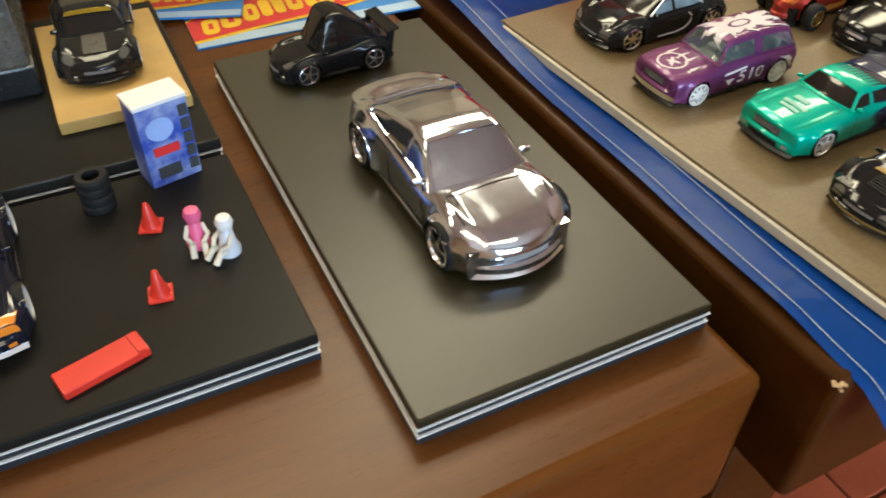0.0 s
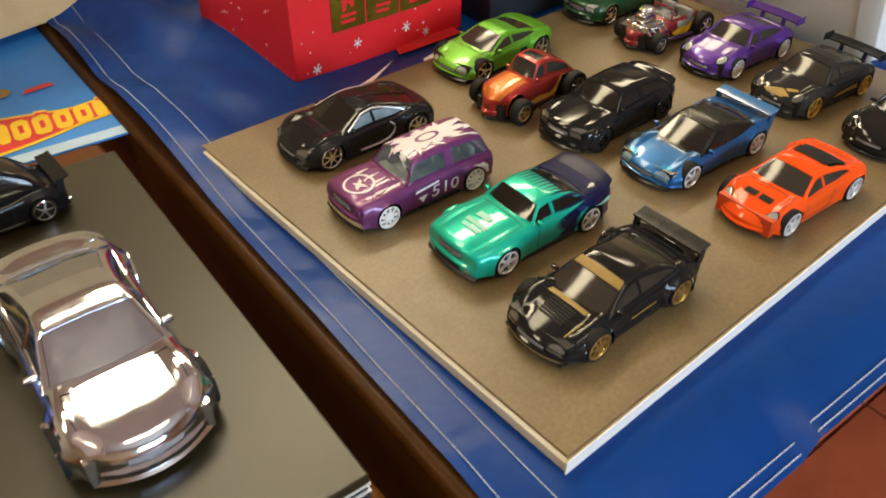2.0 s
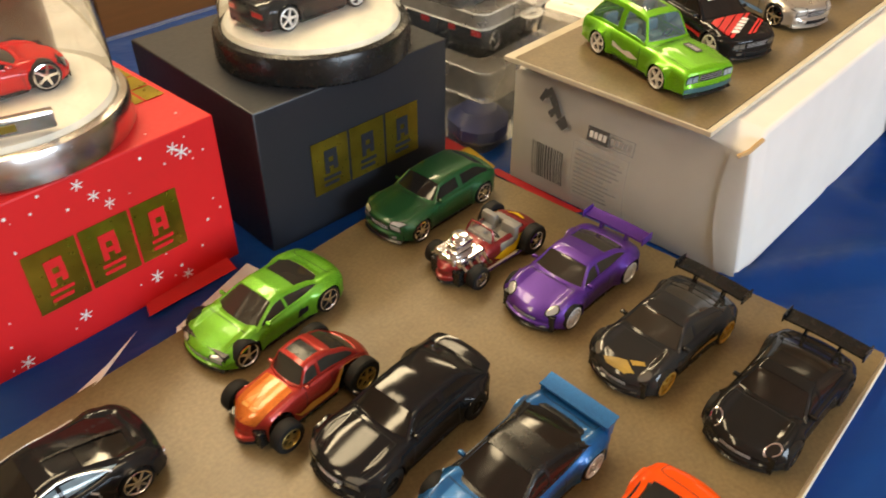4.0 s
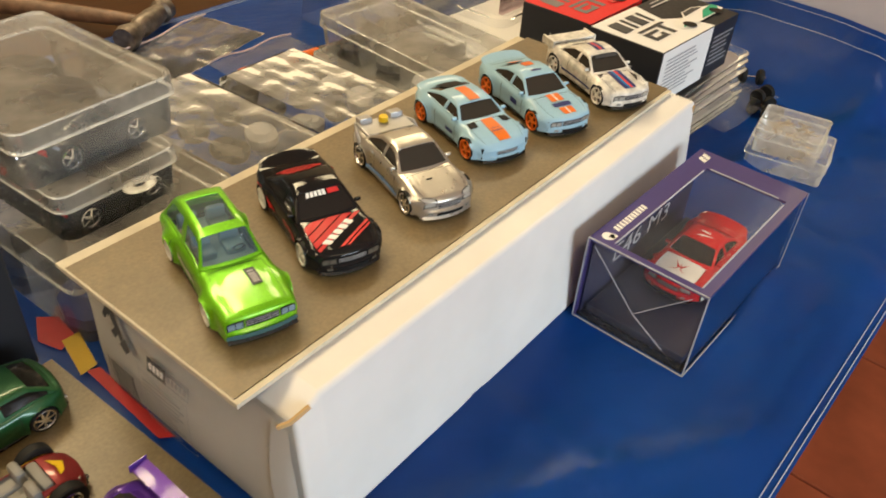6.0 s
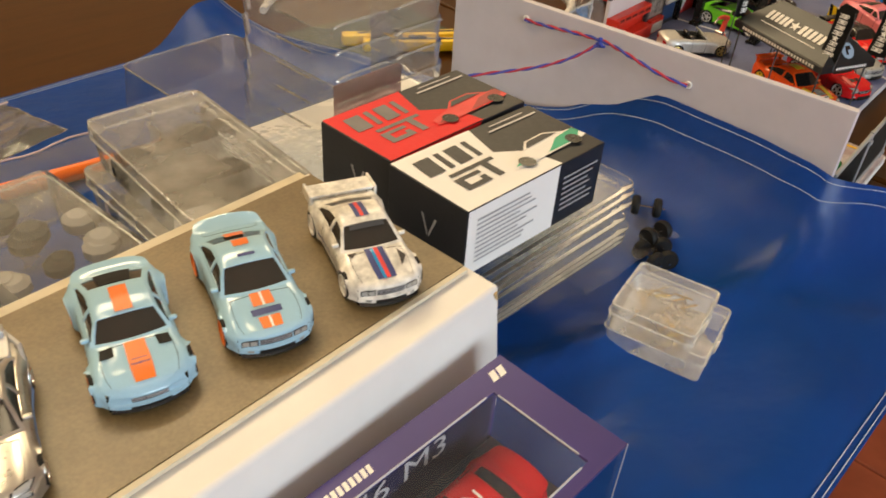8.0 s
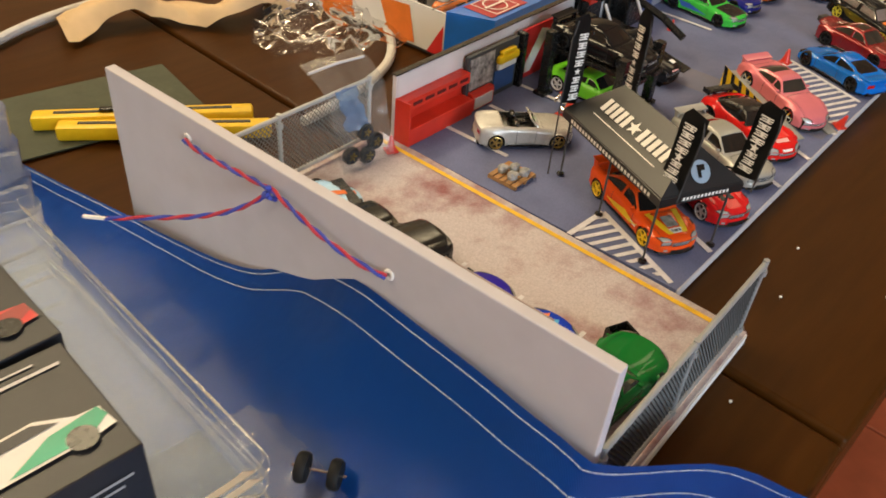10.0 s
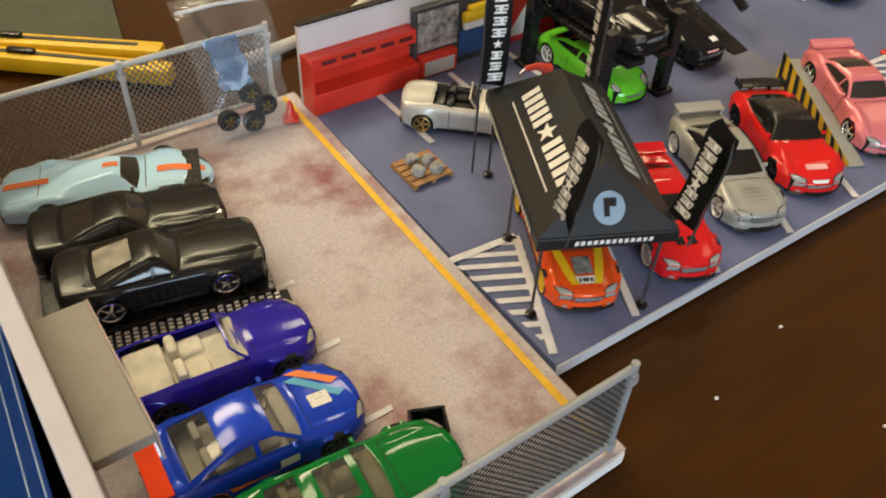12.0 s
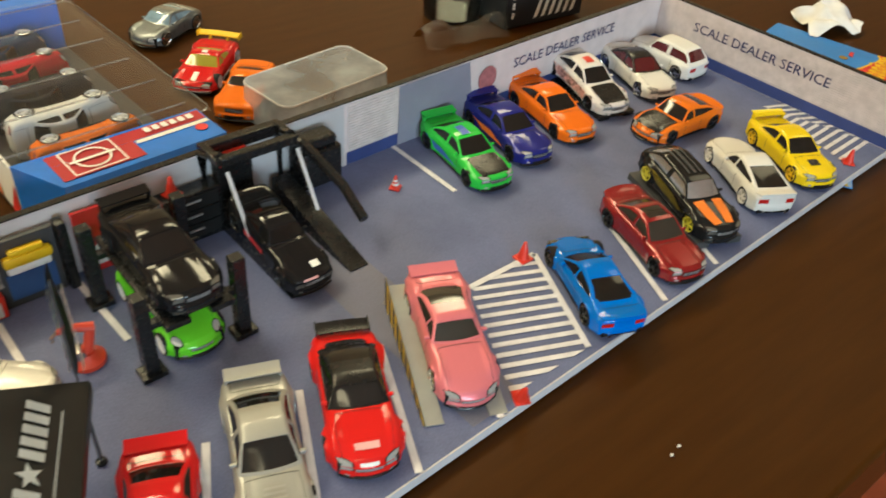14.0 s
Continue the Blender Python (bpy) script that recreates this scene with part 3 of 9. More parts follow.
def toy_car(label, x, y, z, head, style="coupe", body=(0.6, 0.02, 0.02), metal=0.0, rough=0.28, mat=None, glass=DARKGLASS, rim=SILVERRIM, spokes=5,
            roof=None, hood=None, wing="", wing_mat=None, decals=(), flare=1.0, light_mat=LENS, base=BLACK, open_top=False, scale=1.0, tilt=0.0,
            pillar=True, windows=True, outer=0.80, sunroof=None, mirrors=True, over=None, group="toy cars", wheel_out=0.0, rear_r=None, bumper=None,
            grille=True, scoop=False, headlights="slant", name="toy_car", vents=0, gaps=True, lip=True, rear_glass=True, side_glass=None,
            seats=None, front_mat=None, creases=(), boot=True, intake=True):
    st = dict(STYLES[style])
    st.update(over or {})
    st["L"], st["wb"] = st["L"] * LONGER, st["wb"] * LONGER
    if LONGER > 1.1:
        st["W"], st["H"] = st["W"] * .98, st["H"] * 1.03
    st["L"], st["W"], st["H"] = st["L"] * .90, st["W"] * .94, st["H"] * .95
    st["wb"] = min(st["wb"], st["L"] * .635)
    st["fa"] = (1 - st["wb"] / st["L"]) / 2 + st.get("nose", 0.0)
    L, W, H, wb, r = (st[k] * MM * scale for k in ("L", "W", "H", "wb", "r"))
    prof = [(t, zz * .95 * MM * scale) for t, zz in st["prof"]]
    ta, tb, tc, td = st["gh"]
    k = MM * scale
    root = thing(name, pose(x, y, z, 0, tilt, head), label, "toy car", group)
    bm_paint = mat or paint(body, metal, rough)
    if light_mat is LENS and mat is None and max(body) < .03:
        light_mat = DIMLENS
    xf = L / 2 - st["fa"] * L
    axles = (xf, xf - wb)
    rw = (r, (rear_r or st["r"]) * k)
    sill = 2.4 * k
    crown = st.get("crown", .8) * k
    fend = st.get("fend", .5) * k
    nosew, tailw = st.get("nosew", .82), st.get("tailw", .88)
    nose_bow, tail_bow = st.get("bow", 2.8) * k, st.get("tailbow", 1.5) * k
    through_glass = glass in SEE_THROUGH

    def X(t):
        return L / 2 - t * L

    def line(t):
        """Height of the hood and deck along the middle."""
        return soft_at(prof, t, min(.018, t, 1 - t))

    def bow(t, a):
        """How far nose and tail curve back towards the sides."""
        f = max(0.0, 1 - t / .24)
        g = max(0.0, (t - .82) / .18)
        return a * a * (nose_bow * f * f - tail_bow * g * g)

    def half(t):
        f = 1.0
        if t < .13:
            f = nosew + (1 - nosew) * (1 - (1 - t / .13) ** 2.4)
        if t > .9:
            f = tailw + (1 - tailw) * (1 - ((t - .9) / .1) ** 2.4)
        w = W / 2 * f * (0.962 + 0.038 * abs(2 * t - 1))
        for ax, rad in zip(axles, rw):
            d = (X(t) - ax) / (rad * 1.5)
            if abs(d) < 1:
                w += flare * k * (1 - d * d) ** 2 * 0.55
        return w

    def top(t, s):
        """Hood and deck: s runs -1 to 1 across."""
        h, w, a = line(t), half(t), min(1.0, abs(s))
        drop = max(0.0, (a - .84) / .16)
        fl = 0.0
        for ax, rad in zip(axles, rw):
            d = (X(t) - ax) / (rad * 1.9)
            if abs(d) < 1:
                fl += fend * (1 - d * d) ** 1.5 * max(0, 1 - ((a - .80) / .24) ** 2)
        mid = .28 * k * min(1.0, max(0.0, (.60 - a) / .06)) if .03 < t < ta else 0.0
        return (X(t) - bow(t, a), w * .955 * s, h + crown * (1 - a * a) - drop * drop * 1.1 * k + fl + mid)

    def low(t):
        zb = sill + (0.5 * k if t < .05 or t > .95 else 0)
        for ax, rad in zip(axles, rw):
            R = rad * 1.12
            d = X(t) - ax
            if abs(d) <= R:
                zb = max(zb, rad + math.sqrt(max(0, R * R - d * d)))
        return min(zb, line(t) - 1.2 * k)

    def side(t, f, sg):
        """Flank: f 0 at the sill, 1 at the shoulder."""
        w, zt, zb = half(t), top(t, 1)[2], low(t)
        zz = max(zb + f * 0.25 * k, sill + f * (zt - sill))
        yy = w * straight_at(FLANK, f)
        for ax, rad in zip(axles, rw):
            d = math.hypot(X(t) - ax, zz - rad) / (rad * 1.12)
            if .9 < d < 1.34:
                yy += min(flare, 2) * .75 * k * min(1.0, (1.34 - d) / .16) * (1 - f) ** .3
        return (X(t) - bow(t, 1), sg * yy, zz)

    def ending(t, shape, sg):
        """Nose or tail face: s across, f from the sill to the hood's edge."""
        def fn(s, f):
            a = min(1.0, abs(s))
            zt, zb = top(t, s)[2], low(t)
            zz = max(zb + f * .25 * k, sill + f * (zt - sill))
            return (X(t) - bow(t, a) + sg * straight_at(shape, f) * k * (1 - a ** 4), half(t) * straight_at(FLANK, f) * s, zz)
        return fn

    shape = [(f, o * st.get("jut", 1.0)) for f, o in FRONT]
    nose, tail = ending(0, shape, 1), ending(1, BACK, -1)
    ts = set(i / 30 for i in range(31)) | {.008, .018, .045, .975, .99}
    for ax, rad in zip(axles, rw):
        R = rad * 1.12
        t0 = (L / 2 - ax) / L
        ts = {t for t in ts if abs(t - t0) * L > R * 1.02}
        for q in range(0, 181, 12):
            ts.add(t0 - R * math.cos(radians(q)) / L * 0.9995)
        ts |= {t0 - R / L * 1.002, t0 + R / L * 1.002, t0 - R / L * 1.16, t0 + R / L * 1.16}
    ts = sorted(t for t in ts if 0 <= t <= 1)
    bm = bmesh.new()
    rows = []
    fr = [0, .12, .3, .42, .5, .62, .8, .92]
    ss = [1, .95, .88, .8, .66, .6, .54, .3, 0, -.3, -.54, -.6, -.66, -.8, -.88, -.95, -1]
    for t in ts:
        pts = [side(t, f, 1) for f in fr] + [top(t, s) for s in ss] + [side(t, f, -1) for f in reversed(fr)]
        rows.append([bm.verts.new(p) for p in pts])
    n = len(rows[0])
    for a, b in zip(rows, rows[1:]):
        for i in range(n - 1):
            bm.faces.new((a[i], a[i + 1], b[i + 1], b[i]))
    nf, ns = len(fr), len(ss)
    for row, face, flip in ((rows[0], nose, False), (rows[-1], tail, True)):
        cols = [row[:nf + 1]]
        for i in range(1, ns - 1):
            cols.append([bm.verts.new(face(ss[i], f)) for f in fr] + [row[nf + i]])
        cols.append(row[nf + ns - 1:][::-1])
        for a, b in zip(cols, cols[1:]):
            for i in range(nf):
                q = (a[i], a[i + 1], b[i + 1], b[i])
                bm.faces.new(q[::-1] if flip else q)
    if open_top or through_glass:
        t0, t1, wy = (ta + .05, td, .36) if open_top else (ta + .04, td - .05, .40)
        kill = [f for f in bm.faces if X(t0) > f.calc_center_median().x > X(t1) and abs(f.calc_center_median().y) < W * wy and f.calc_center_median().z > H * .45]
        bmesh.ops.delete(bm, geom=kill, context="FACES")
    part("body", bm, bm_paint, root, smooth=38)
    # black base plate that shows in the wheel arches and under the sills
    bm = bmesh.new()
    box(bm, X(.95), X(.05), -W * .42, W * .42, 1.6 * k, 8.4 * k)
    for sg in (-1, 1):
        box(bm, axles[1] + rw[1] * 1.2, axles[0] - r * 1.2, sg * W * .36, sg * W * .478, 1.3 * k, 3.0 * k, 0.3 * k, 1)
    box(bm, X(.12), X(.0) - 3.2 * k, -W * .46 * nosew, W * .46 * nosew, 1.3 * k, 3.2 * k, 0.5 * k, 1)
    box(bm, X(1.0) + .2 * k, X(.94), -W * .38, W * .38, 1.6 * k, 4.4 * k, 0.5 * k, 1)
    part("base", bm, base, root)

    # greenhouse
    zroof = H
    hb = W / 2 * st.get("beltw", .865)
    rw2 = W / 2 * st.get("roofw", .64)
    us = [ta, (ta + tb) / 2, tb, (tb + tc) / 2, tc, (tc + td) / 2, td]
    za, zd = line(ta) + crown * .8, line(td) + crown * .6
    span = list(zip([i / 6 for i in range(7)], us))
    arc = [(ta, za), (tb, zroof - .25 * k), ((tb + tc) / 2, zroof + .35 * k), (tc, zroof - .25 * k), ((tc + td) / 2, (zroof + zd) / 2 + st.get("fast", .15) * k), (td, zd)]

    def roofline(t):
        return soft_at(arc, t, .016)

    def belt(t):
        return top(t, .86)[2] - .1 * k

    def gtop(u, v):
        t = straight_at(span, u)
        zz, a = roofline(t), min(1.0, abs(v))
        zb = belt(t)
        g = min(1.0, max(0.0, (zz - zb) / max(.5 * k, zroof - zb)))
        w = hb + (rw2 - hb) * g
        f, b = max(0.0, 1 - u * 3), max(0.0, u * 3 - 2)
        sweep = v * v * (-2.0 * k * f + 1.4 * k * b)
        edge = max(0.0, (a - .84) / .16)
        return (X(t) + sweep, w * v, zz - .45 * k * v * v - .55 * k * edge * edge * g)

    def gside(sg):
        def f(u, v):
            e = gtop(u, sg)
            t = (L / 2 - e[0]) / L
            b = (e[0], sg * hb * 1.005, min(belt(t) - .2 * k, e[2]))
            return tuple(b[i] + (e[i] - b[i]) * v + (sg * 0.35 * k * math.sin(math.pi * v) if i == 1 else 0) for i in range(3))
        return f

    if not open_top:
        r0 = .72 if style not in ("wagon", "hatch", "brake") else .70
        holes = [("windscreen", "top", .035, .322, .93, glass)]
        if rear_glass:
            holes.append(("rear_window", "top", r0, .95, .86, glass))
        if sunroof:
            holes.append(("sunroof", "top", .38, .61, .72, sunroof))
        if windows:
            for a, b in ([(.095, .475), (.512, .885)] if pillar else [(.095, .885)]):
                holes.append(("side_window", "side", a, b, 0, side_glass or glass))
        keys = sorted({q for h in holes for q in h[2:4]})
        U = sorted(keys + [i / 24 for i in range(25) if min(abs(i / 24 - q) for q in keys) > .012])
        V = [-1, -.965, -.93, -.86, -.72, -.5, -.25, 0, .25, .5, .72, .86, .93, .965, 1]
        SV = [0, .13, .37, .62, .86, 1]
        bm = bmesh.new()
        tv = [[bm.verts.new(gtop(u, v)) for v in V] for u in U]
        found = {}
        for i in range(len(U) - 1):
            um = (U[i] + U[i + 1]) / 2
            for j in range(len(V) - 1):
                fc = bm.faces.new((tv[i][j], tv[i][j + 1], tv[i + 1][j + 1], tv[i + 1][j]))
                vm = abs(V[j] + V[j + 1]) / 2
                for q, h in enumerate(holes):
                    if h[1] == "top" and h[2] < um < h[3] and vm < h[4]:
                        found.setdefault((q, 0), []).append(fc)
        for sg in (-1, 1):
            edge = [row[0 if sg < 0 else -1] for row in tv]
            sv = [[bm.verts.new(gside(sg)(u, v)) for v in SV[:-1]] + [e] for u, e in zip(U, edge)]
            for i in range(len(U) - 1):
                um = (U[i] + U[i + 1]) / 2
                for j in range(len(SV) - 1):
                    q4 = (sv[i][j], sv[i][j + 1], sv[i + 1][j + 1], sv[i + 1][j])
                    fc = bm.faces.new(q4 if sg < 0 else q4[::-1])
                    if 0 < j < len(SV) - 2:
                        for q, h in enumerate(holes):
                            if h[1] == "side" and h[2] < um < h[3]:
                                found.setdefault((q, sg), []).append(fc)
        bm.normal_update()
        if found and sum(f.normal.z for f in found[(0, 0)]) < 0:
            bmesh.ops.reverse_faces(bm, faces=bm.faces[:])
        for (q, sg), fs in found.items():
            bmesh.ops.inset_region(bm, faces=fs, thickness=.16 * k, depth=-.30 * k, use_even_offset=True, use_boundary=True)
            part(holes[q][0], take_faces(bm, fs), holes[q][5], root, smooth=50)
        part("roof", bm, roof or bm_paint, root, smooth=42)
        if through_glass:
            trim = seats or MATBLACK
            part("interior", cube(X(td - .07), X(ta + .05), -W * .37, W * .37, 5 * k, 8.6 * k), trim, root)
            for cx in ((tb + tc) / 2 - .06, (tb + tc) / 2 + .14):
                for sg in (-1, 1):
                    bm = bmesh.new()
                    box(bm, X(cx) - 3 * k, X(cx) + 4 * k, sg * 5.2 * k - 3.6 * k, sg * 5.2 * k + 3.6 * k, 8 * k, 11 * k, 1.0 * k)
                    box(bm, X(cx) - 5 * k, X(cx) - 2.4 * k, sg * 5.2 * k - 3.6 * k, sg * 5.2 * k + 3.6 * k, 8 * k, 15.5 * k, 1.1 * k)
                    part("seat", bm, trim, root)
            part("dashboard", cube(X(ta + .10), X(ta + .02), -W * .36, W * .36, 8 * k, 12.6 * k, 1 * k), trim, root)
            part("steering_wheel", lathe(bmesh.new(), [(2.0 * k, -.3 * k), (2.4 * k, 0), (2.0 * k, .3 * k), (1.7 * k, 0), (2.0 * k, -.3 * k)], 16, Matrix.Translation((X(ta + .12), 5.0 * k, 13.6 * k)) @ Matrix.Rotation(radians(-62), 4, "Y")), MATBLACK, root)
    else:
        trim = SEAT if isinstance(open_top, bool) else open_top
        part("interior", cube(X(td - .02), X(ta + .04), -W * .37, W * .37, 5 * k, 9.5 * k), trim, root)
        sx = X((ta + td) / 2 - .02)
        for sg in (-1, 1):
            bm = bmesh.new()
            box(bm, sx - 4 * k, sx + 5 * k, sg * 5.5 * k - 4 * k, sg * 5.5 * k + 4 * k, 7 * k, 11 * k, 1.2 * k)
            box(bm, sx - 6.5 * k, sx - 3 * k, sg * 5.5 * k - 4 * k, sg * 5.5 * k + 4 * k, 8 * k, 15.5 * k, 1.4 * k)
            part("seat", bm, trim, root)
        part("rear_deck", cube(X(td), sx - 7.5 * k, -W * .37, W * .37, 9 * k, 12.6 * k, 1.2 * k), trim, root)
        part("dashboard", cube(X(ta + .07), X(ta + .02), -W * .36, W * .36, 8 * k, 13.4 * k, 1 * k), trim, root)
        part("steering_wheel", lathe(bmesh.new(), [(2.0 * k, -.3 * k), (2.4 * k, 0), (2.0 * k, .3 * k), (1.7 * k, 0), (2.0 * k, -.3 * k)], 16, Matrix.Translation((X(ta + .09), 5.5 * k, 14.6 * k)) @ Matrix.Rotation(radians(-62), 4, "Y")), MATBLACK, root)
        part("windscreen", patch(gtop, .0, .30, -.9, .9, 0), CLEAR, root)
        bm = bmesh.new()
        tube(bm, [gtop(0, -.92), gtop(.15, -.94), gtop(.31, -.9), gtop(.31, 0), gtop(.31, .9), gtop(.15, .94), gtop(0, .92)], .5 * k, 6)
        part("windscreen_frame", bm, bm_paint, root)

    # wheels
    ww = 4.6 * k
    for ax, rad in zip(axles, rw):
        tyre, rimm = wheel_meshes(round(rad, 6), round(ww, 6), rim, spokes, outer)
        for sg in (1, -1):
            wy = sg * (W / 2 - ww * .44 + flare * .5 * k + wheel_out * k)
            m = Matrix.Translation((ax, wy, rad)) @ (Matrix.Rotation(math.pi, 4, "Z") if sg > 0 else Matrix.Identity(4))
            shared("rim", rimm, shared("tyre", tyre, root, m))

    # shut lines of doors, hood and boot
    if gaps:
        td0, td1 = ta + .055, (tb + tc) / 2 + .075
        for sg in (-1, 1):
            for t in (td0, td1):
                part("panel_gap", patch(lambda u, v: side(u, v, sg), t, t + .0042, .12, .97, .10 * k, 1, 6), SEAM, root)
            part("panel_gap", patch(lambda u, v: side(u, v, sg), td0, td1, .115, .135, .10 * k, 6, 1), SEAM, root)
            part("panel_gap", patch(top, .035, ta - .012, sg * .755, sg * .766, .10 * k, 8, 1), SEAM, root)
            part("door_handle", patch(lambda u, v: side(u, v, sg), td1 - .035, td1 - .012, .80, .85, .3 * k, 1, 1), bm_paint, root)
        part("panel_gap", patch(top, ta - .016, ta - .0118, -.755, .755, .10 * k, 1, 8), SEAM, root)
        if td < .90 and boot:
            part("panel_gap", patch(top, td + .012, td + .016, -.72, .72, .10 * k, 1, 8), SEAM, root)
            for sg in (-1, 1):
                part("panel_gap", patch(top, td + .016, .98, sg * .72, sg * .731, .10 * k, 5, 1), SEAM, root)
    for u0, u1, v0, v1 in creases:
        part("body_crease", patch(top, u0, u1, v0, v1, .18 * k, 6, 2), bm_paint, root)
    # lamps, grille, mirrors
    dark = MATBLACK if light_mat in (LENS, DIMLENS) else light_mat
    if headlights == "slant":
        for sg in (-1, 1):
            bm = poly_on(top, [(.004, sg * .50), (.004, sg * .94), (.070, sg * .95), (.030, sg * .50)], .10 * k)
            patch(nose, sg * .50, sg * .95, .66, .995, .10 * k, 5, 3, bm)
            part("headlight_bezel", bm, dark, root)
            bm = poly_on(top, [(.004, sg * .56), (.004, sg * .91), (.058, sg * .92), (.024, sg * .56)], .20 * k)
            patch(nose, sg * .55, sg * .92, .72, .995, .20 * k, 5, 3, bm)
            part("headlight", bm, light_mat, root)
    elif headlights == "round":
        for sg in (-1, 1):
            px, py, pz = nose(sg * .72, .72)
            bm = lathe(bmesh.new(), [(2.1 * k, -.8 * k), (2.1 * k, .35 * k), (1.75 * k, .55 * k), (1.6 * k, .3 * k), (0, .55 * k)], 18, Matrix.Translation((px, py, pz)) @ Matrix.Rotation(radians(84), 4, "Y"))
            part("headlight", bm, light_mat, root)
    elif headlights == "eyes":
        for sg in (-1, 1):
            for q, o, m in ((1.25, .14, dark if dark is not light_mat else CHROME), (1.0, .30, light_mat)):
                ring = [(.066 + .042 * q * math.cos(a * .524), sg * (.74 + .135 * q * math.sin(a * .524))) for a in range(12)]
                part("headlight_bezel" if q > 1 else "headlight", poly_on(top, ring, o * k), m, root)
    elif headlights == "square":
        for sg in (-1, 1):
            part("headlight_bezel", patch(nose, sg * .50, sg * .95, .54, .93, .12 * k, 4, 3), MATBLACK, root)
            for a, b in ((.53, .71), (.74, .92)):
                part("headlight", patch(nose, sg * a, sg * b, .58, .88, .26 * k, 3, 3), light_mat, root)
    if grille:
        gm = front_mat or MATBLACK
        part("grille", patch(nose, -.46, .46, .55, .90, .12 * k, 8, 3), gm, root)
        for q in (.64, .73, .82):
            part("grille_bar", tube(bmesh.new(), [Vector(nose(.45 * (a / 4 - 1), q)) + Vector((.18 * k, 0, 0)) for a in range(9)], .13 * k, 5), GREY, root)
        if intake:
            part("lower_intake", patch(nose, -.52, .52, .14, .36, .12 * k, 8, 3), gm, root)
            for sg in (-1, 1):
                part("fog_lamp", patch(nose, sg * .66, sg * .82, .20, .36, .16 * k, 3, 3), light_mat, root)
    if lip:
        part("front_lip", grid(bmesh.new(), lambda u, v: (nose(2 * u - 1, 0)[0] + (.9 - 1.2 * v) * k, nose(2 * u - 1, 0)[1] * 1.01, (1.7 + 1.2 * v) * k), 12, 1), base, root)
    part("rear_panel", patch(tail, -.92, .92, .56, .88, .08 * k, 8, 2), MATBLACK if st.get("darktail") else bm_paint, root)
    for sg in (-1, 1):
        part("taillight", patch(tail, sg * .46, sg * .92, .58, .86, .22 * k, 3, 2), TAIL, root)
        part("exhaust", tube(bmesh.new(), [(X(1) + 1.5 * k, sg * W * .25, 2.9 * k), (X(1) - .9 * k, sg * W * .25, 2.9 * k)], .8 * k, 8), STEEL, root)
    if mirrors and not open_top:
        for sg in (-1, 1):
            p = Vector(gside(sg)(.16, .08))
            bm = bmesh.new()
            box(bm, p.x - .7 * k, p.x + .8 * k, p.y - sg * .3 * k, p.y + sg * 2.3 * k, p.z + .1 * k, p.z + 1.5 * k, .45 * k)
            part("wing_mirror", bm, bm_paint, root)
    if scoop:
        px, py, pz = top((ta + .04) / 2, 0)
        bm = bmesh.new()
        box(bm, px - 5 * k, px + 4 * k, -4 * k, 4 * k, pz - 1 * k, pz + 1.1 * k, .8 * k)
        part("hood_scoop", bm, BLACK if scoop is True else scoop, root)
    for q in range(vents):
        t = .12 + (ta - .16) * q / max(1, vents - 1)
        part("hood_louvre", patch(top, t, t + .012, -.34, .34, .25 * k, 1, 3), MATBLACK, root)
    if hood:
        part("hood_panel", patch(top, .03, ta - .01, -.74, .74, .2 * k, 10, 14), hood, root)
    if bumper:
        bm = patch(nose, -.99, .99, .14, .36, .35 * k, 14, 3)
        part("bumper", bm, bumper, root)
    # wing
    wm = wing_mat or bm_paint
    if wing == "duck":
        def blade(u, v):
            s = 2 * v - 1
            p = top(.90 + .098 * u, s * .94)
            return (p[0] - u * 1.0 * k, p[1], p[2] + (.1 + 2.2 * u ** 1.6) * k)
        bm = grid(bmesh.new(), blade, 4, 10)
        g = bmesh.ops.extrude_face_region(bm, geom=bm.faces[:])
        bmesh.ops.translate(bm, vec=(0, 0, -1.1 * k), verts=[v for v in g["geom"] if isinstance(v, bmesh.types.BMVert)])
        part("spoiler", bm, wm, root)
    elif wing:
        hz = ({"wing": 3.6, "gt": 3.2, "hoop": 1.8} if LONGER > 1.1 else {"wing": 3.6, "gt": 4.6, "hoop": 3.0})[wing] * k
        zt = line(.93)
        hw = half(.93) * (1.02 if wing == "gt" else .93) * (1.0 if LONGER < 1.1 else .80 if wing == "gt" else .90)
        back = .8 * k if wing == "gt" else .4 * k
        bm = bmesh.new()

        def blade(u, v):
            s = 2 * v - 1
            return (X(.91) - back - u * 6.0 * k, hw * s, zt + hz + .9 * k * u * u - (.5 * k * s * s if wing == "gt" else 0))
        grid(bm, blade, 4, 8)
        g = bmesh.ops.extrude_face_region(bm, geom=bm.faces[:])
        bmesh.ops.translate(bm, vec=(0, 0, -.7 * k), verts=[v for v in g["geom"] if isinstance(v, bmesh.types.BMVert)])
        part("spoiler", bm, wm, root)
        for sg in (-1, 1):
            if wing == "gt":
                x1 = X(.91) - back
                part("end_plate", cube(x1 - 6.6 * k, x1 + .4 * k, sg * hw - .3 * k, sg * hw + .3 * k, zt + hz - 2.2 * k, zt + hz + 1.4 * k, .2 * k, 1), wm, root)
                yy, ww_ = hw * .42, .45
            else:
                yy, ww_ = hw - .55 * k, .55
            x0 = X(.95)
            bm = bmesh.new()
            vs = [bm.verts.new((a, sg * yy + b * k, c)) for b in (-ww_, ww_) for a, c in ((x0 + 1.8 * k, zt - 2.0 * k), (x0 - 1.2 * k, zt - 2.0 * k), (x0 - 1.6 * k - back, zt + hz - .2 * k), (x0 + 1.2 * k - back, zt + hz - .2 * k))]
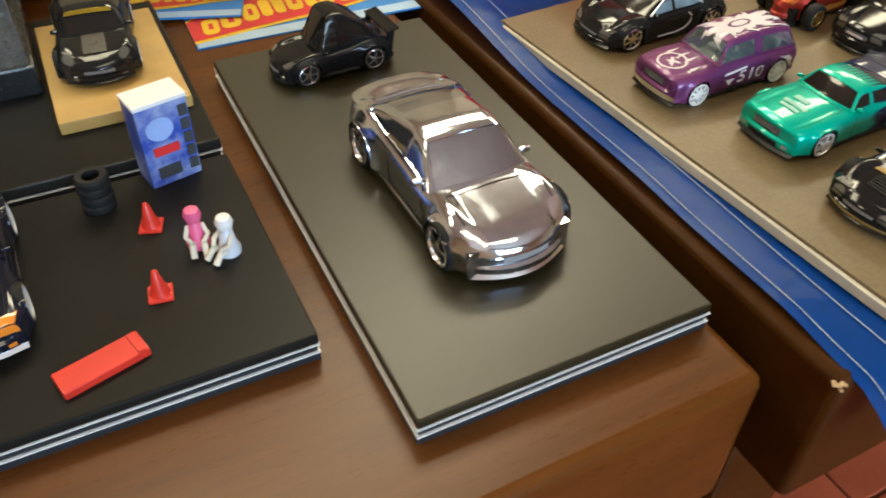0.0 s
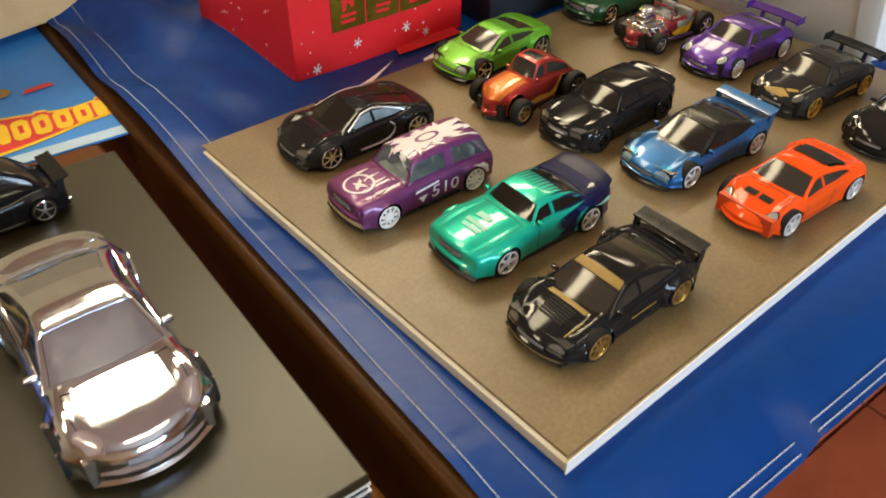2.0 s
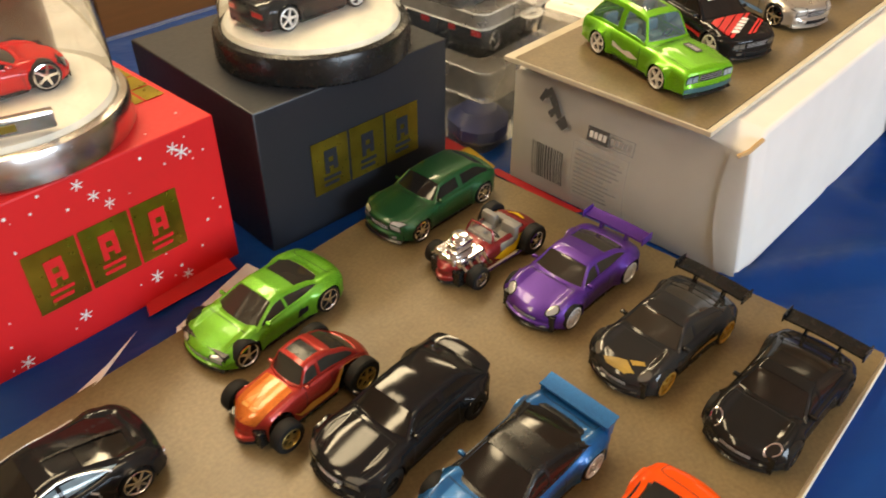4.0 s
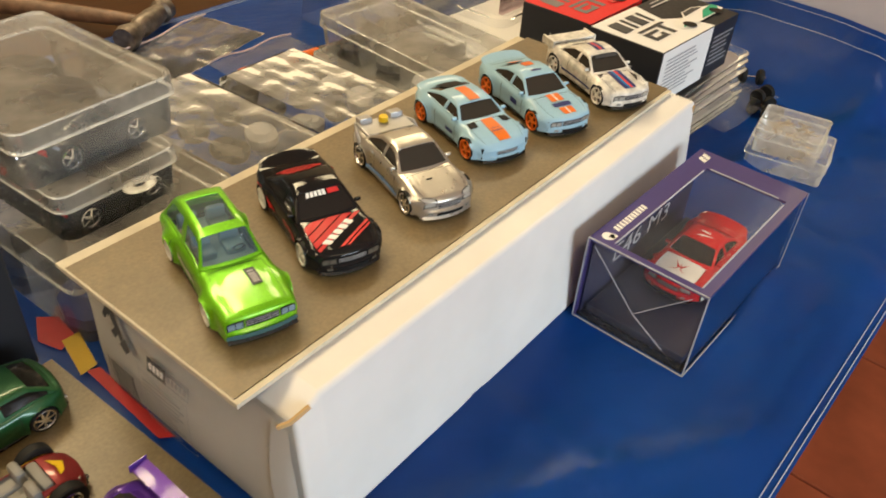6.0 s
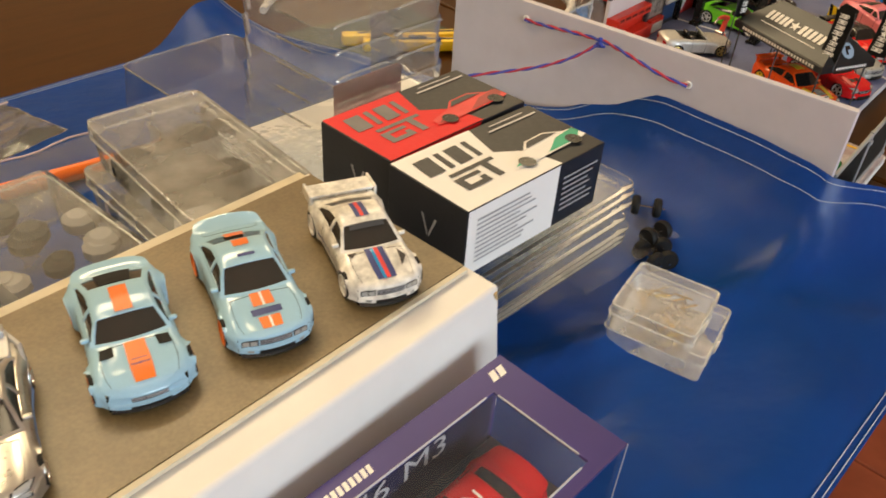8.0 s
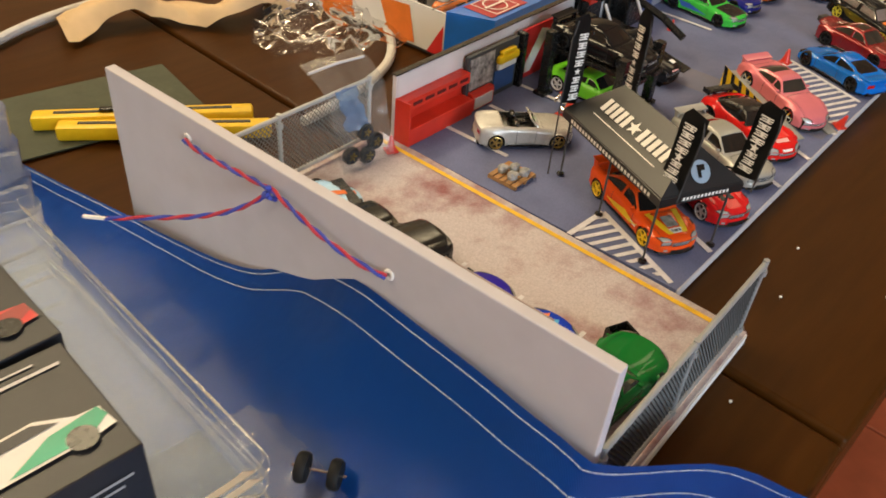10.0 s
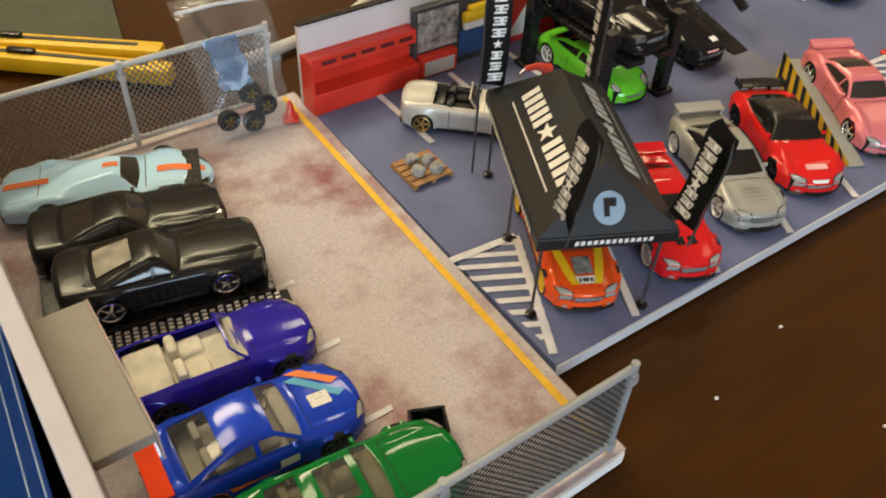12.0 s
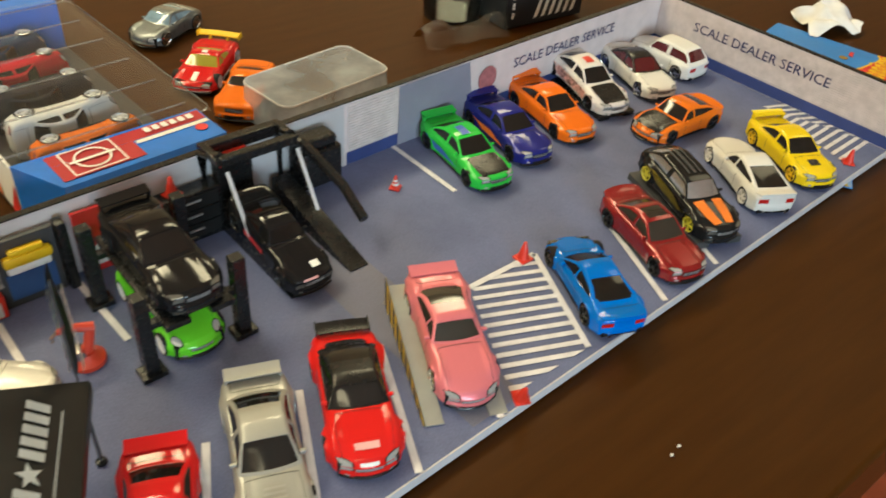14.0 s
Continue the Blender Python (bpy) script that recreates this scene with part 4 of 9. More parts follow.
            for f in ((0, 1, 2, 3), (7, 6, 5, 4), (0, 4, 5, 1), (1, 5, 6, 2), (2, 6, 7, 3), (3, 7, 4, 0)):
                bm.faces.new([vs[i] for i in f])
            part("spoiler_post", bm, wm, root)
    # printed decoration
    for d in decals:
        kind, spec, dm = d[0], d[1], d[2]
        nm = d[3] if len(d) > 3 else "decal"
        o = .30 * k
        if kind == "hood":
            part(nm, patch(top, *spec, o, 8, 10), dm, root)
        elif kind == "roof":
            part(nm, patch(gtop, *spec, o, 10, 8), dm, root)
        elif kind == "nose":
            part(nm, patch(nose, *spec, o, 8, 4), dm, root)
        elif kind in ("side", "sides"):
            for sg in ((1, -1) if kind == "sides" else (1,)):
                part(nm, patch(lambda u, v: side(u, v, sg), *spec, o, 10, 6), dm, root)
        elif kind == "hoodpoly":
            part(nm, poly_on(top, spec, o), dm, root, smooth=0)
        elif kind == "roofpoly":
            part(nm, poly_on(gtop, spec, o), dm, root, smooth=0)
        elif kind == "sidepoly":
            for sg in (1, -1):
                part(nm, poly_on(lambda u, v: side(u, v, sg), spec, o), dm, root, smooth=0)
        elif kind == "sideline":
            for sg in (1, -1):
                part(nm, tube(bmesh.new(), [Vector(side(a, b, sg)) + Vector((0, sg * .15 * k, 0)) for a, b in spec], .36 * k, 6), dm, root)
        elif kind == "roofside":
            for sg in (1, -1):
                part(nm, tube(bmesh.new(), [Vector(gside(sg)(a, b)) + Vector((0, sg * .1 * k, 0)) for a, b in spec], .36 * k, 6), dm, root)
        elif kind in ("sidetext", "hoodtext"):
            words, t0, f0, size = spec
            bm = lettering(words, size)
            for v in bm.verts:
                if kind == "sidetext":
                    p = side(t0 + v.co.x * .8, f0 + v.co.y * 4.4, 1)
                    v.co = (p[0], p[1] + o, p[2])
                else:
                    p = top(t0 - v.co.y, v.co.x * 4.6)
                    v.co = (p[0], p[1], p[2] + o)
            part("lettering", bm, dm, root, smooth=0)
        elif kind == "hooddisc":
            t0, s0, rad, rad0 = spec
            bm = disc(bmesh.new(), 0, 0, rad, 0, 24, rad0)
            for v in bm.verts:
                p = top(t0 + v.co.x, s0 + v.co.y * L / half(t0) / .955)
                v.co = (p[0], p[1], p[2] + o)
            part(nm, bm, dm, root, smooth=0)
    return root

# ---- room, tables, floor ----
AX = 28.3
ROW = in_frame(0.128, 0.119, AX)      # along and across the row of tables, from the cloth's near corner


def slab(name, label, u0, u1, v0, v1, z0, z1, mat, bevel=0.004, category="table"):
    x, y = ROW(u0, v0)
    root = thing(name, pose(x, y, 0, 0, 0, AX), label, category)
    bm = cube(0, u1 - u0, 0, v1 - v0, z0, z1, bevel, 3)
    part("tabletop", bm, mat, root)
    for lu in (0.05, u1 - u0 - 0.05):
        for lv in (0.06, v1 - v0 - 0.06):
            part("leg", cube(lu - .025, lu + .025, lv - .025, lv + .025, FLOOR_Z, z0, .003), mat, root)
    return root


FLOOR_Z = -0.62
slab("side_table", "lacquered reddish-brown wooden table with a rounded edge", -1.1, -0.0207, 0.0395, 0.9, -0.066, -0.006, LEATHER, 0.004)
slab("long_table", "dark brown lacquered wooden table under a blue cloth", -0.0086, 0.93, 0.0262, 1.25, -0.060, -0.002, TABLE, 0.003)
slab("display_table", "dark brown glossy wooden table under the diorama", 0.932, 2.4, 0.0262, 1.25, -0.060, -0.0015, TABLE, 0.003)
# chipped corner of the cloth's table
bm = bmesh.new()
rnd = random.Random(4)
for _ in range(9):
    box(bm, 0, rnd.uniform(.001, .0024), 0, rnd.uniform(.0008, .002), 0, .0006, m=Matrix.Translation((rnd.uniform(-.0005, .003), rnd.uniform(-.0005, .003), rnd.uniform(-.002, .0002))) @ Matrix.Rotation(rnd.uniform(0, 3), 4, "Z"))
cx, cy = ROW(-0.0086, 0.0262)
tagged(part("chipped_veneer", bm, KRAFT, m=pose(cx, cy, -0.003, 0, 0, AX)), "pale chipped veneer at the table's corner", "chip", kind="stuff")

floor = tagged(part("floor", cube(-3.0, 4.0, -2.6, 3.6, FLOOR_Z - .1, FLOOR_Z - .003), GROUT), "reddish-brown tiled floor", "floor", kind="structure")


def closing_wall(name, x0, x1, y0, y1, z0, z1, mat=PLASTER):
    return tagged(part(name, cube(x0, x1, y0, y1, z0, z1), mat), "plain warm cream wall", "wall", kind="structure")


TOP = 1.82
closing_wall("wall_north", -3.0, 4.0, 3.6, 3.7, FLOOR_Z, TOP)
closing_wall("wall_west", -3.1, -3.0, -2.6, 3.6, FLOOR_Z, TOP)
closing_wall("wall_east", 4.0, 4.1, -2.6, 3.6, FLOOR_Z, TOP)
closing_wall("wall_south", -3.0, 0.7, -2.7, -2.6, FLOOR_Z, TOP)
for nm, a in (("wall_south_pier", (2.4, 4.0, FLOOR_Z, TOP)), ("wall_south_parapet", (0.7, 2.4, FLOOR_Z, 0.15)), ("wall_south_lintel", (0.7, 2.4, 1.4, TOP))):
    closing_wall(nm, a[0], a[1], -2.7, -2.6, a[2], a[3])
bm = bmesh.new()
for a in ((0.7, 0.75, .15, 1.4), (2.35, 2.4, .15, 1.4), (.75, 2.35, .15, .2), (.75, 2.35, 1.35, 1.4), (1.53, 1.57, .2, 1.35)):
    box(bm, a[0], a[1], -2.67, -2.62, a[2], a[3], .004, 1)
tagged(part("window_1", bm, PAPER), "white window frame that lets daylight in", "window", kind="structure")
tagged(part("ceiling", cube(-3.1, 4.1, -2.7, 3.7, TOP, TOP + .1), CEIL), "cream ceiling", "ceiling", kind="structure")
# an unseen fixture for every lamp, the added fill lamp too
for lx, ly, lz in LAMPS:
    lamp = thing("ceiling_or_fill_light", pose(lx, ly, TOP, 0, 0, 30), "unseen oblong recessed warm ceiling light from a partly added set", "ceiling light", "ceiling lights")
    bm = bmesh.new()
    for a in ((-.63, .63, -.16, -.145), (-.63, .63, .145, .16), (-.63, -.615, -.145, .145), (.615, .63, -.145, .145)):
        box(bm, *a, -.02, 0, .001, 1)
    part("frame", bm, PAPER, lamp)
    part("diffuser", cube(-.615, .615, -.145, .145, -.010, -.004), PAPER, lamp)

# ---- blue cloth ----
CU, CV = 0.906, 0.53
HEM_U = [(0, .905), (.03, .876), (.051, .846), (.078, .803), (.105, .801), (.137, .801), (.174, .801), (.207, .803), (.240, .796), (.30, .787), (.54, .725)]
HEM_Z = [(0, 0), (.03, .014), (.051, .034), (.078, .053), (.105, .058), (.137, .060), (.174, .061), (.207, .051), (.240, .031), (.30, .019), (.40, .020), (.54, .012)]
# soft ridges left from folding: two ends, height and width
FOLDS = [((.418, .424), (.458, .352), .0030, .0100), ((.600, .440), (.560, .395), .0028, .009), ((.640, .470), (.668, .405), .0030, .012),
         ((.700, .560), (.800, .505), .0035, .016), ((.770, .545), (.742, .470), .0030, .014), ((.150, .420), (.060, .330), .0040, .014)]


def cloth_at(a, b):
    """a along the hem 0..1, b across 0..1."""
    u, v = a * CU, b * CV
    z = 0.0
    # the hem hangs over the table's front edge and left side
    if v < 0.026:
        z -= (0.026 - v) ** 1.5 * 2.3 * (1.5 if a < .10 else .7)
    if a < .08:
        u -= .004 * (1 - a / .08)
    if a < .02 and b < .10:
        z -= (.02 - a) * .25 * (1 - b / .10)
    # the right side is pushed up against the diorama
    k = max(0.0, (a - 0.70) / 0.30)
    z += curve_at(HEM_Z, v) * k ** 5
    u -= (CU - curve_at(HEM_U, v)) * k ** 1.5
    # a roll in the back edge
    q = math.exp(-((u - .715) / .030) ** 2) * max(0.0, (b - .80) / .20) ** 2
    z += .030 * q
    # creases
    n = noise.noise(Vector((u * 9, v * 11, 0))) * .0016 + noise.noise(Vector((u * 28, v * 23, 3))) * .0006
    fold = math.exp(-(((u - .40) * .62 + (v - .055) * 1.0) / .008) ** 2) * .0045 * (1 if .3 < u < .62 else .2)
    fold += math.exp(-(((u - .70) * .35 + (v - .10)) / .007) ** 2) * .005 * (1 if u > .52 else 0)
    left = max(0.0, 1 - u / .14) * max(0.0, (v - .16) / .34)
    n += left * (.011 * math.sin(u * 62 + v * 30) + .005 * math.sin(u * 110 - v * 22) + .008 * max(0, 1 - u / .14))
    edge = min(1.0, max(0.0, min(v, .53 - v) / .02))
    rest = 0.25 if (u < .62 and .02 < v < .44 and u > .10) else 1.0
    z += (abs(n) * (.35 + .65 * edge) * rest) + fold * edge
    x, y = ROW(u, v)
    for (ax, ay), (bx, by), h, w in FOLDS:
        dx, dy = bx - ax, by - ay
        q = ((x - ax) * dx + (y - ay) * dy) / (dx * dx + dy * dy)
        if -.3 < q < 1.3:
            d = abs((x - ax) * dy - (y - ay) * dx) / math.hypot(dx, dy)
            z += h * math.exp(-(d / w) ** 2) * max(0.0, 1 - (2 * q - 1) ** 2 / 2.6) * edge
    return Vector((x, y, z))


cloth = thing("table_cloth", Matrix.Identity(4), "shiny blue vinyl table cloth with white stitched hem and brass eyelets", "table cloth")
bm = grid(bmesh.new(), cloth_at, 150, 90)
g = bmesh.ops.solidify(bm, geom=bm.faces[:], thickness=0.0007)
part("sheet", bm, CLOTH, cloth, smooth=60)


THREAD = surface("pale_thread", (.42, .50, .62), .8)


def hem(a0, b0, a1, b1, n, name="stitching"):
    bm = bmesh.new()
    for i in range(n):
        k0, k1 = i / n, (i + .90) / n
        p, q = (cloth_at(a0 + (a1 - a0) * k, b0 + (b1 - b0) * k) + Vector((0, 0, .0006)) for k in (k0, k1))
        tube(bm, [p, q], .00022, 4, False)
    ob = part(name, bm, THREAD, cloth)
    ob["kind"] = "stuff"


for o in (.003, .0085):
    hem(.001, o, .999, o, 420)
    hem(.001, .995 - o, .75, .995 - o, 80)
    hem(.75, .995 - o, .4, .995 - o, 110)
    hem(.4, .995 - o, .001, .995 - o, 130)
for o in (.004, .016):
    hem(o, .001, o, .999, 190)
    hem(1 - o, .001, 1 - o, .999, 190)


def eyelet(a, b):
    p = cloth_at(a, b)
    du, dv = cloth_at(a + .01, b) - p, cloth_at(a, b + .02) - p
    nz = du.cross(dv).normalized()
    rot = nz.to_track_quat("Z", "Y").to_matrix().to_4x4()
    bm = bmesh.new()
    pr = [(.0040 + .0022 + .0021 * math.cos(radians(q)), .0002 + .0016 * math.sin(radians(q))) for q in range(0, 361, 30)]
    lathe(bm, pr, 28)
    e = part("eyelet", bm, BRASS, cloth, "polished brass eyelet", m=Matrix.Translation(p + nz * .0006) @ rot)
    bm = bmesh.new()
    disc(bm, 0, 0, .0044, .0006)
    part("hole", bm, LEATHER, e)


eyelet(.0205, .0245)
eyelet(.955, .034)
# printed marks on the cloth: red and yellow flame, white strip
def cloth_mark(name, pts, mat, lift=.0014):
    bm = bmesh.new()
    vs = []
    for u, v in pts:
        p = cloth_at(u / CU, v / CV)
        vs.append(bm.verts.new(p + Vector((0, 0, lift))))
    bmesh.ops.triangulate(bm, faces=[bm.faces.new(vs)])
    part(name, bm, mat, cloth, smooth=0)


DEEPRED = surface("deep_red_print", (.36, .008, .010), .55)
cloth_mark("printed_flame", [(.297, .190), (.302, .186), (.302, .239), (.297, .241)], DEEPRED)
cloth_mark("printed_flame", [(.294, .240), (.302, .241), (.307, .264), (.299, .264)], surface("dull_yellow_print", (.46, .29, .01), .55), .0016)
cloth_mark("printed_flame", [(.292, .271), (.296, .259), (.305, .264), (.306, .279), (.299, .286)], DEEPRED)
cloth_mark("printed_mark", [(.07, .236), (.095, .240), (.118, .258), (.10, .246)], WHITE)
cloth_mark("printed_mark", [(.122, .236), (.175, .240), (.17, .262), (.150, .254), (.128, .246)], WHITE)
cloth_mark("printed_mark", [(.125, .262), (.165, .262), (.168, .28), (.13, .276)], REDINK)

# ---- side table: display stands ----
def display_stand(label, x, y, deg, U, V, z0, z1, mat=STANDDARK):
    root = thing("display_stand", pose(x, y, 0, 0, 0, deg), label, "display stand", "display stands")
    h = z1 - z0
    part("top_panel", cube(0, U, 0, V, z1 - h * .36, z1, .0007), mat, root)
    part("core_panel", cube(.0005, U - .0005, .0005, V - .0005, z0 + h * .32, z1 - h * .42, .0003), STANDEDGE, root)
    part("bottom_panel", cube(0, U, 0, V, z0, z0 + h * .28, .0004), STANDEDGE, root)
    for zz in (z0 + h * .30, z1 - h * .39):
        part("white_line", cube(-.0001, U + .0001, -.0001, V + .0001, zz - h * .022, zz + h * .022), WHITE, root)
    return root


display_stand("black layered display stand with white lines under a chrome car", -0.005, 0.119, 27.5, .0925, .195, -.006, .004, STANDM)
display_stand("black layered display stand carrying a small roadside scene", -0.176, 0.072, 27.5, .1615, .093, -.006, .004)
display_stand("black layered display stand at the back carrying a gold plate", -0.222, 0.160, 27.5, .1615, .12, -.006, .006)
ZS = .004
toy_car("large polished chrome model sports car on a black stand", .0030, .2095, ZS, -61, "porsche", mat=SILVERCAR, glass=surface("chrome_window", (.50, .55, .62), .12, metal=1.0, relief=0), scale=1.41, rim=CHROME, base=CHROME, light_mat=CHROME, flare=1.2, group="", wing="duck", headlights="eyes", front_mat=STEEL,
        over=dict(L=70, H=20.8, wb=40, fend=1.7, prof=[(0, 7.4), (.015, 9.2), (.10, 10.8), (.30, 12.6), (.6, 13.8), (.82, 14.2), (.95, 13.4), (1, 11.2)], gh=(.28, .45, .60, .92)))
toy_car("small glossy black model of a rear-engined coupe with a whale-tail spoiler", -.047, .291, ZS, -149, "porsche", (.010, .010, .011), scale=.90, over=dict(L=60, wb=31, H=28.5, W=27, roofw=.60, fast=1.8), wing="wing", headlights="eyes", rim=CHROME, group="", outer=.8)

gold = thing("gold_plate", pose(-.123, .239, .006, 0, 0, 27.5), "flat gold-coloured base plate on a black stand", "base plate")
part("plate", cube(-.012, .034, 0, .078, 0, .005, .0006), surface("gold_paint", (.46, .29, .08), .5), gold)
toy_car("black custom sports car with gold windscreen strip on a gold plate", -.137, .286, .0113, -68, "porsche", (.012, .012, .013), headlights="eyes", decals=[("roof", (.27, .33, -.86, .86), GOLD), ("hood", (.1, .3, -.3, .3), surface("carbon", (.06, .055, .045), .3, coat=.5))], group="")
acr = thing("display_case", pose(-.205, .232, .006, 0, 0, 27.5), "clear acrylic display case on a black base", "display case")
part("base", cube(0, .062, 0, .10, 0, .012, .001), BLACK, acr)
bm = bmesh.new()
for a in ((.002, .060, .002, .0035), (.002, .060, .0965, .098), (.002, .0035, .0035, .0965), (.0585, .060, .0035, .0965)):
    box(bm, *a, .012, .052)
box(bm, .002, .060, .002, .098, .052, .0535)
part("cover", bm, ACRYL, acr)

# vending machine, tyres, cones, dolls, kerb block
vm = thing("vending_machine", pose(-.0945, .2075, ZS, 0, 0, 40), "toy blue printed drinks vending machine with a white top", "toy vending machine")
part("cabinet", cube(0, .017, 0, .011, 0, .029, .0003), blotched("vending_blue", (.05, .09, .45), (.38, .46, .72), .35, 90, 900, .02), vm)
part("top", cube(-.0003, .0173, -.0003, .0113, .029, .0305, .0003), PAPER, vm)
bm = bmesh.new()
for i in range(5):
    box(bm, .0136, .0164, -.0006, 0, .003 + i * .005, .0068 + i * .005)
part("button_panel", bm, DKGREY, vm)
def can_shape(u, v):
    return (.0065 + .0045 * math.cos(u * 6.283) * v, -.0005, .021 + .0042 * math.sin(u * 6.283) * v)
part("printed_cup", grid(bmesh.new(), can_shape, 20, 1), surface("pale_blue_ink", (.30, .42, .75), .4), vm)
part("printed_label", cube(.003, .0115, -.0006, 0, .0115, .0145), REDINK, vm)
part("hatch", cube(.003, .0105, -.0006, 0, .003, .007), DKGREY, vm)

tyres = thing("tyre_stack", pose(-.109, .198, ZS), "stack of small black toy tyres", "toy tyres")
for i in range(4):
    bm = bmesh.new()
    lathe(bm, [(.0028, .0001), (.0046, 0), (.0052, .0008), (.0052, .0024), (.0046, .0032), (.0028, .0031), (.0026, .0016), (.0028, .0001)], 24)
    part("tyre", bm, RUBBER, tyres, m=Matrix.Translation((.0003 * (i % 2), 0, .0032 * i)))


def traffic_cone(x, y, z, h=.0085, striped=False, label="small red toy traffic cone", tilt=0):
    root = thing("traffic_cone", pose(x, y, z, tilt, 0, (x * 900) % 90), label, "traffic cone", "traffic cones")
    r = h * .36
    part("foot", cube(-r, r, -r, r, 0, h * .11, h * .02, 1), RED, root)
    bm = bmesh.new()
    lathe(bm, [(r * .86, h * .11), (r * .6, h * .4), (r * .24, h * .97), (r * .16, h), (0, h)], 16)
    part("cone", bm, RED, root)
    if striped:
        for a, b in ((.32, .46), (.60, .72)):
            bm = bmesh.new()
            lathe(bm, [(r * (.9 - .66 * a), h * a), (r * (.9 - .66 * b), h * b)], 16)
            part("white_band", bm, WHITE, root)
    return root


traffic_cone(-.090, .189, ZS, .0095)
traffic_cone(-.079, .160, ZS, .0095)
kerb = thing("red_block", pose(-.0865, .1335, ZS, 0, 0, 43), "flat red plastic block lying on a black stand", "plastic block")
part("block", cube(-.0115, .0115, -.0042, .0042, 0, .0026, .0004), RED, kerb)
part("ridge", cube(.0085, .0105, -.0038, .0038, .0026, .003, .0001, 1), RED, kerb)


def doll(name, label, x, y, head, hair, dress):
    """A seated figurine as one plain mesh."""
    bm = bmesh.new()
    k = .001
    lathe(bm, [(0, 0), (3.4 * k, .2 * k), (3.6 * k, 2 * k), (2.6 * k, 4 * k), (2.0 * k, 8.5 * k), (1.2 * k, 9.6 * k), (0, 9.8 * k)], 14)
    for f in bm.faces:
        f.material_index = 1
    n0 = len(bm.faces)
    lathe(bm, [(0, 9 * k), (2.2 * k, 10 * k), (2.7 * k, 11.8 * k), (2.1 * k, 13.6 * k), (0, 14.4 * k)], 14)
    bm.faces.ensure_lookup_table()
    for f in bm.faces[n0:]:
        f.material_index = 0
    n1 = len(bm.faces)
    for sg in (-1, 1):
        tube(bm, [(sg * 1.4 * k, 0, 2.2 * k), (sg * 1.7 * k, -4.5 * k, 3.2 * k), (sg * 1.9 * k, -7.0 * k, .8 * k)], 1.0 * k, 8)
        tube(bm, [(sg * 2.0 * k, 0, 8 * k), (sg * 3.2 * k, -2.2 * k, 5.5 * k), (sg * 1.6 * k, -4.2 * k, 4.2 * k)], .75 * k, 8)
    bm.faces.ensure_lookup_table()
    for f in bm.faces[n1:]:
        f.material_index = 2
    ob = part(name, bm, [hair, dress, SEAT], m=pose(x, y, ZS, 0, 0, head))
    tagged(ob, label, "figurine", "figurines")


PINK = surface("pink_paint", (.72, .12, .26), .4)
doll("figurine", "small seated pink figurine, plain", -.0735, .1815, 20, PINK, PINK)
doll("figurine", "small seated white figurine, plain", -.0635, .1785, -35, WHITE, surface("white_paint", (.62, .64, .7), .4))
toy_car("dark navy hot-rod pickup with chrome trim on a black stand", -.133, .160, ZS, -61, "muscle", (.008, .010, .020), light_mat=AMBER, group="", over=dict(r=6.2), base=CHROME)


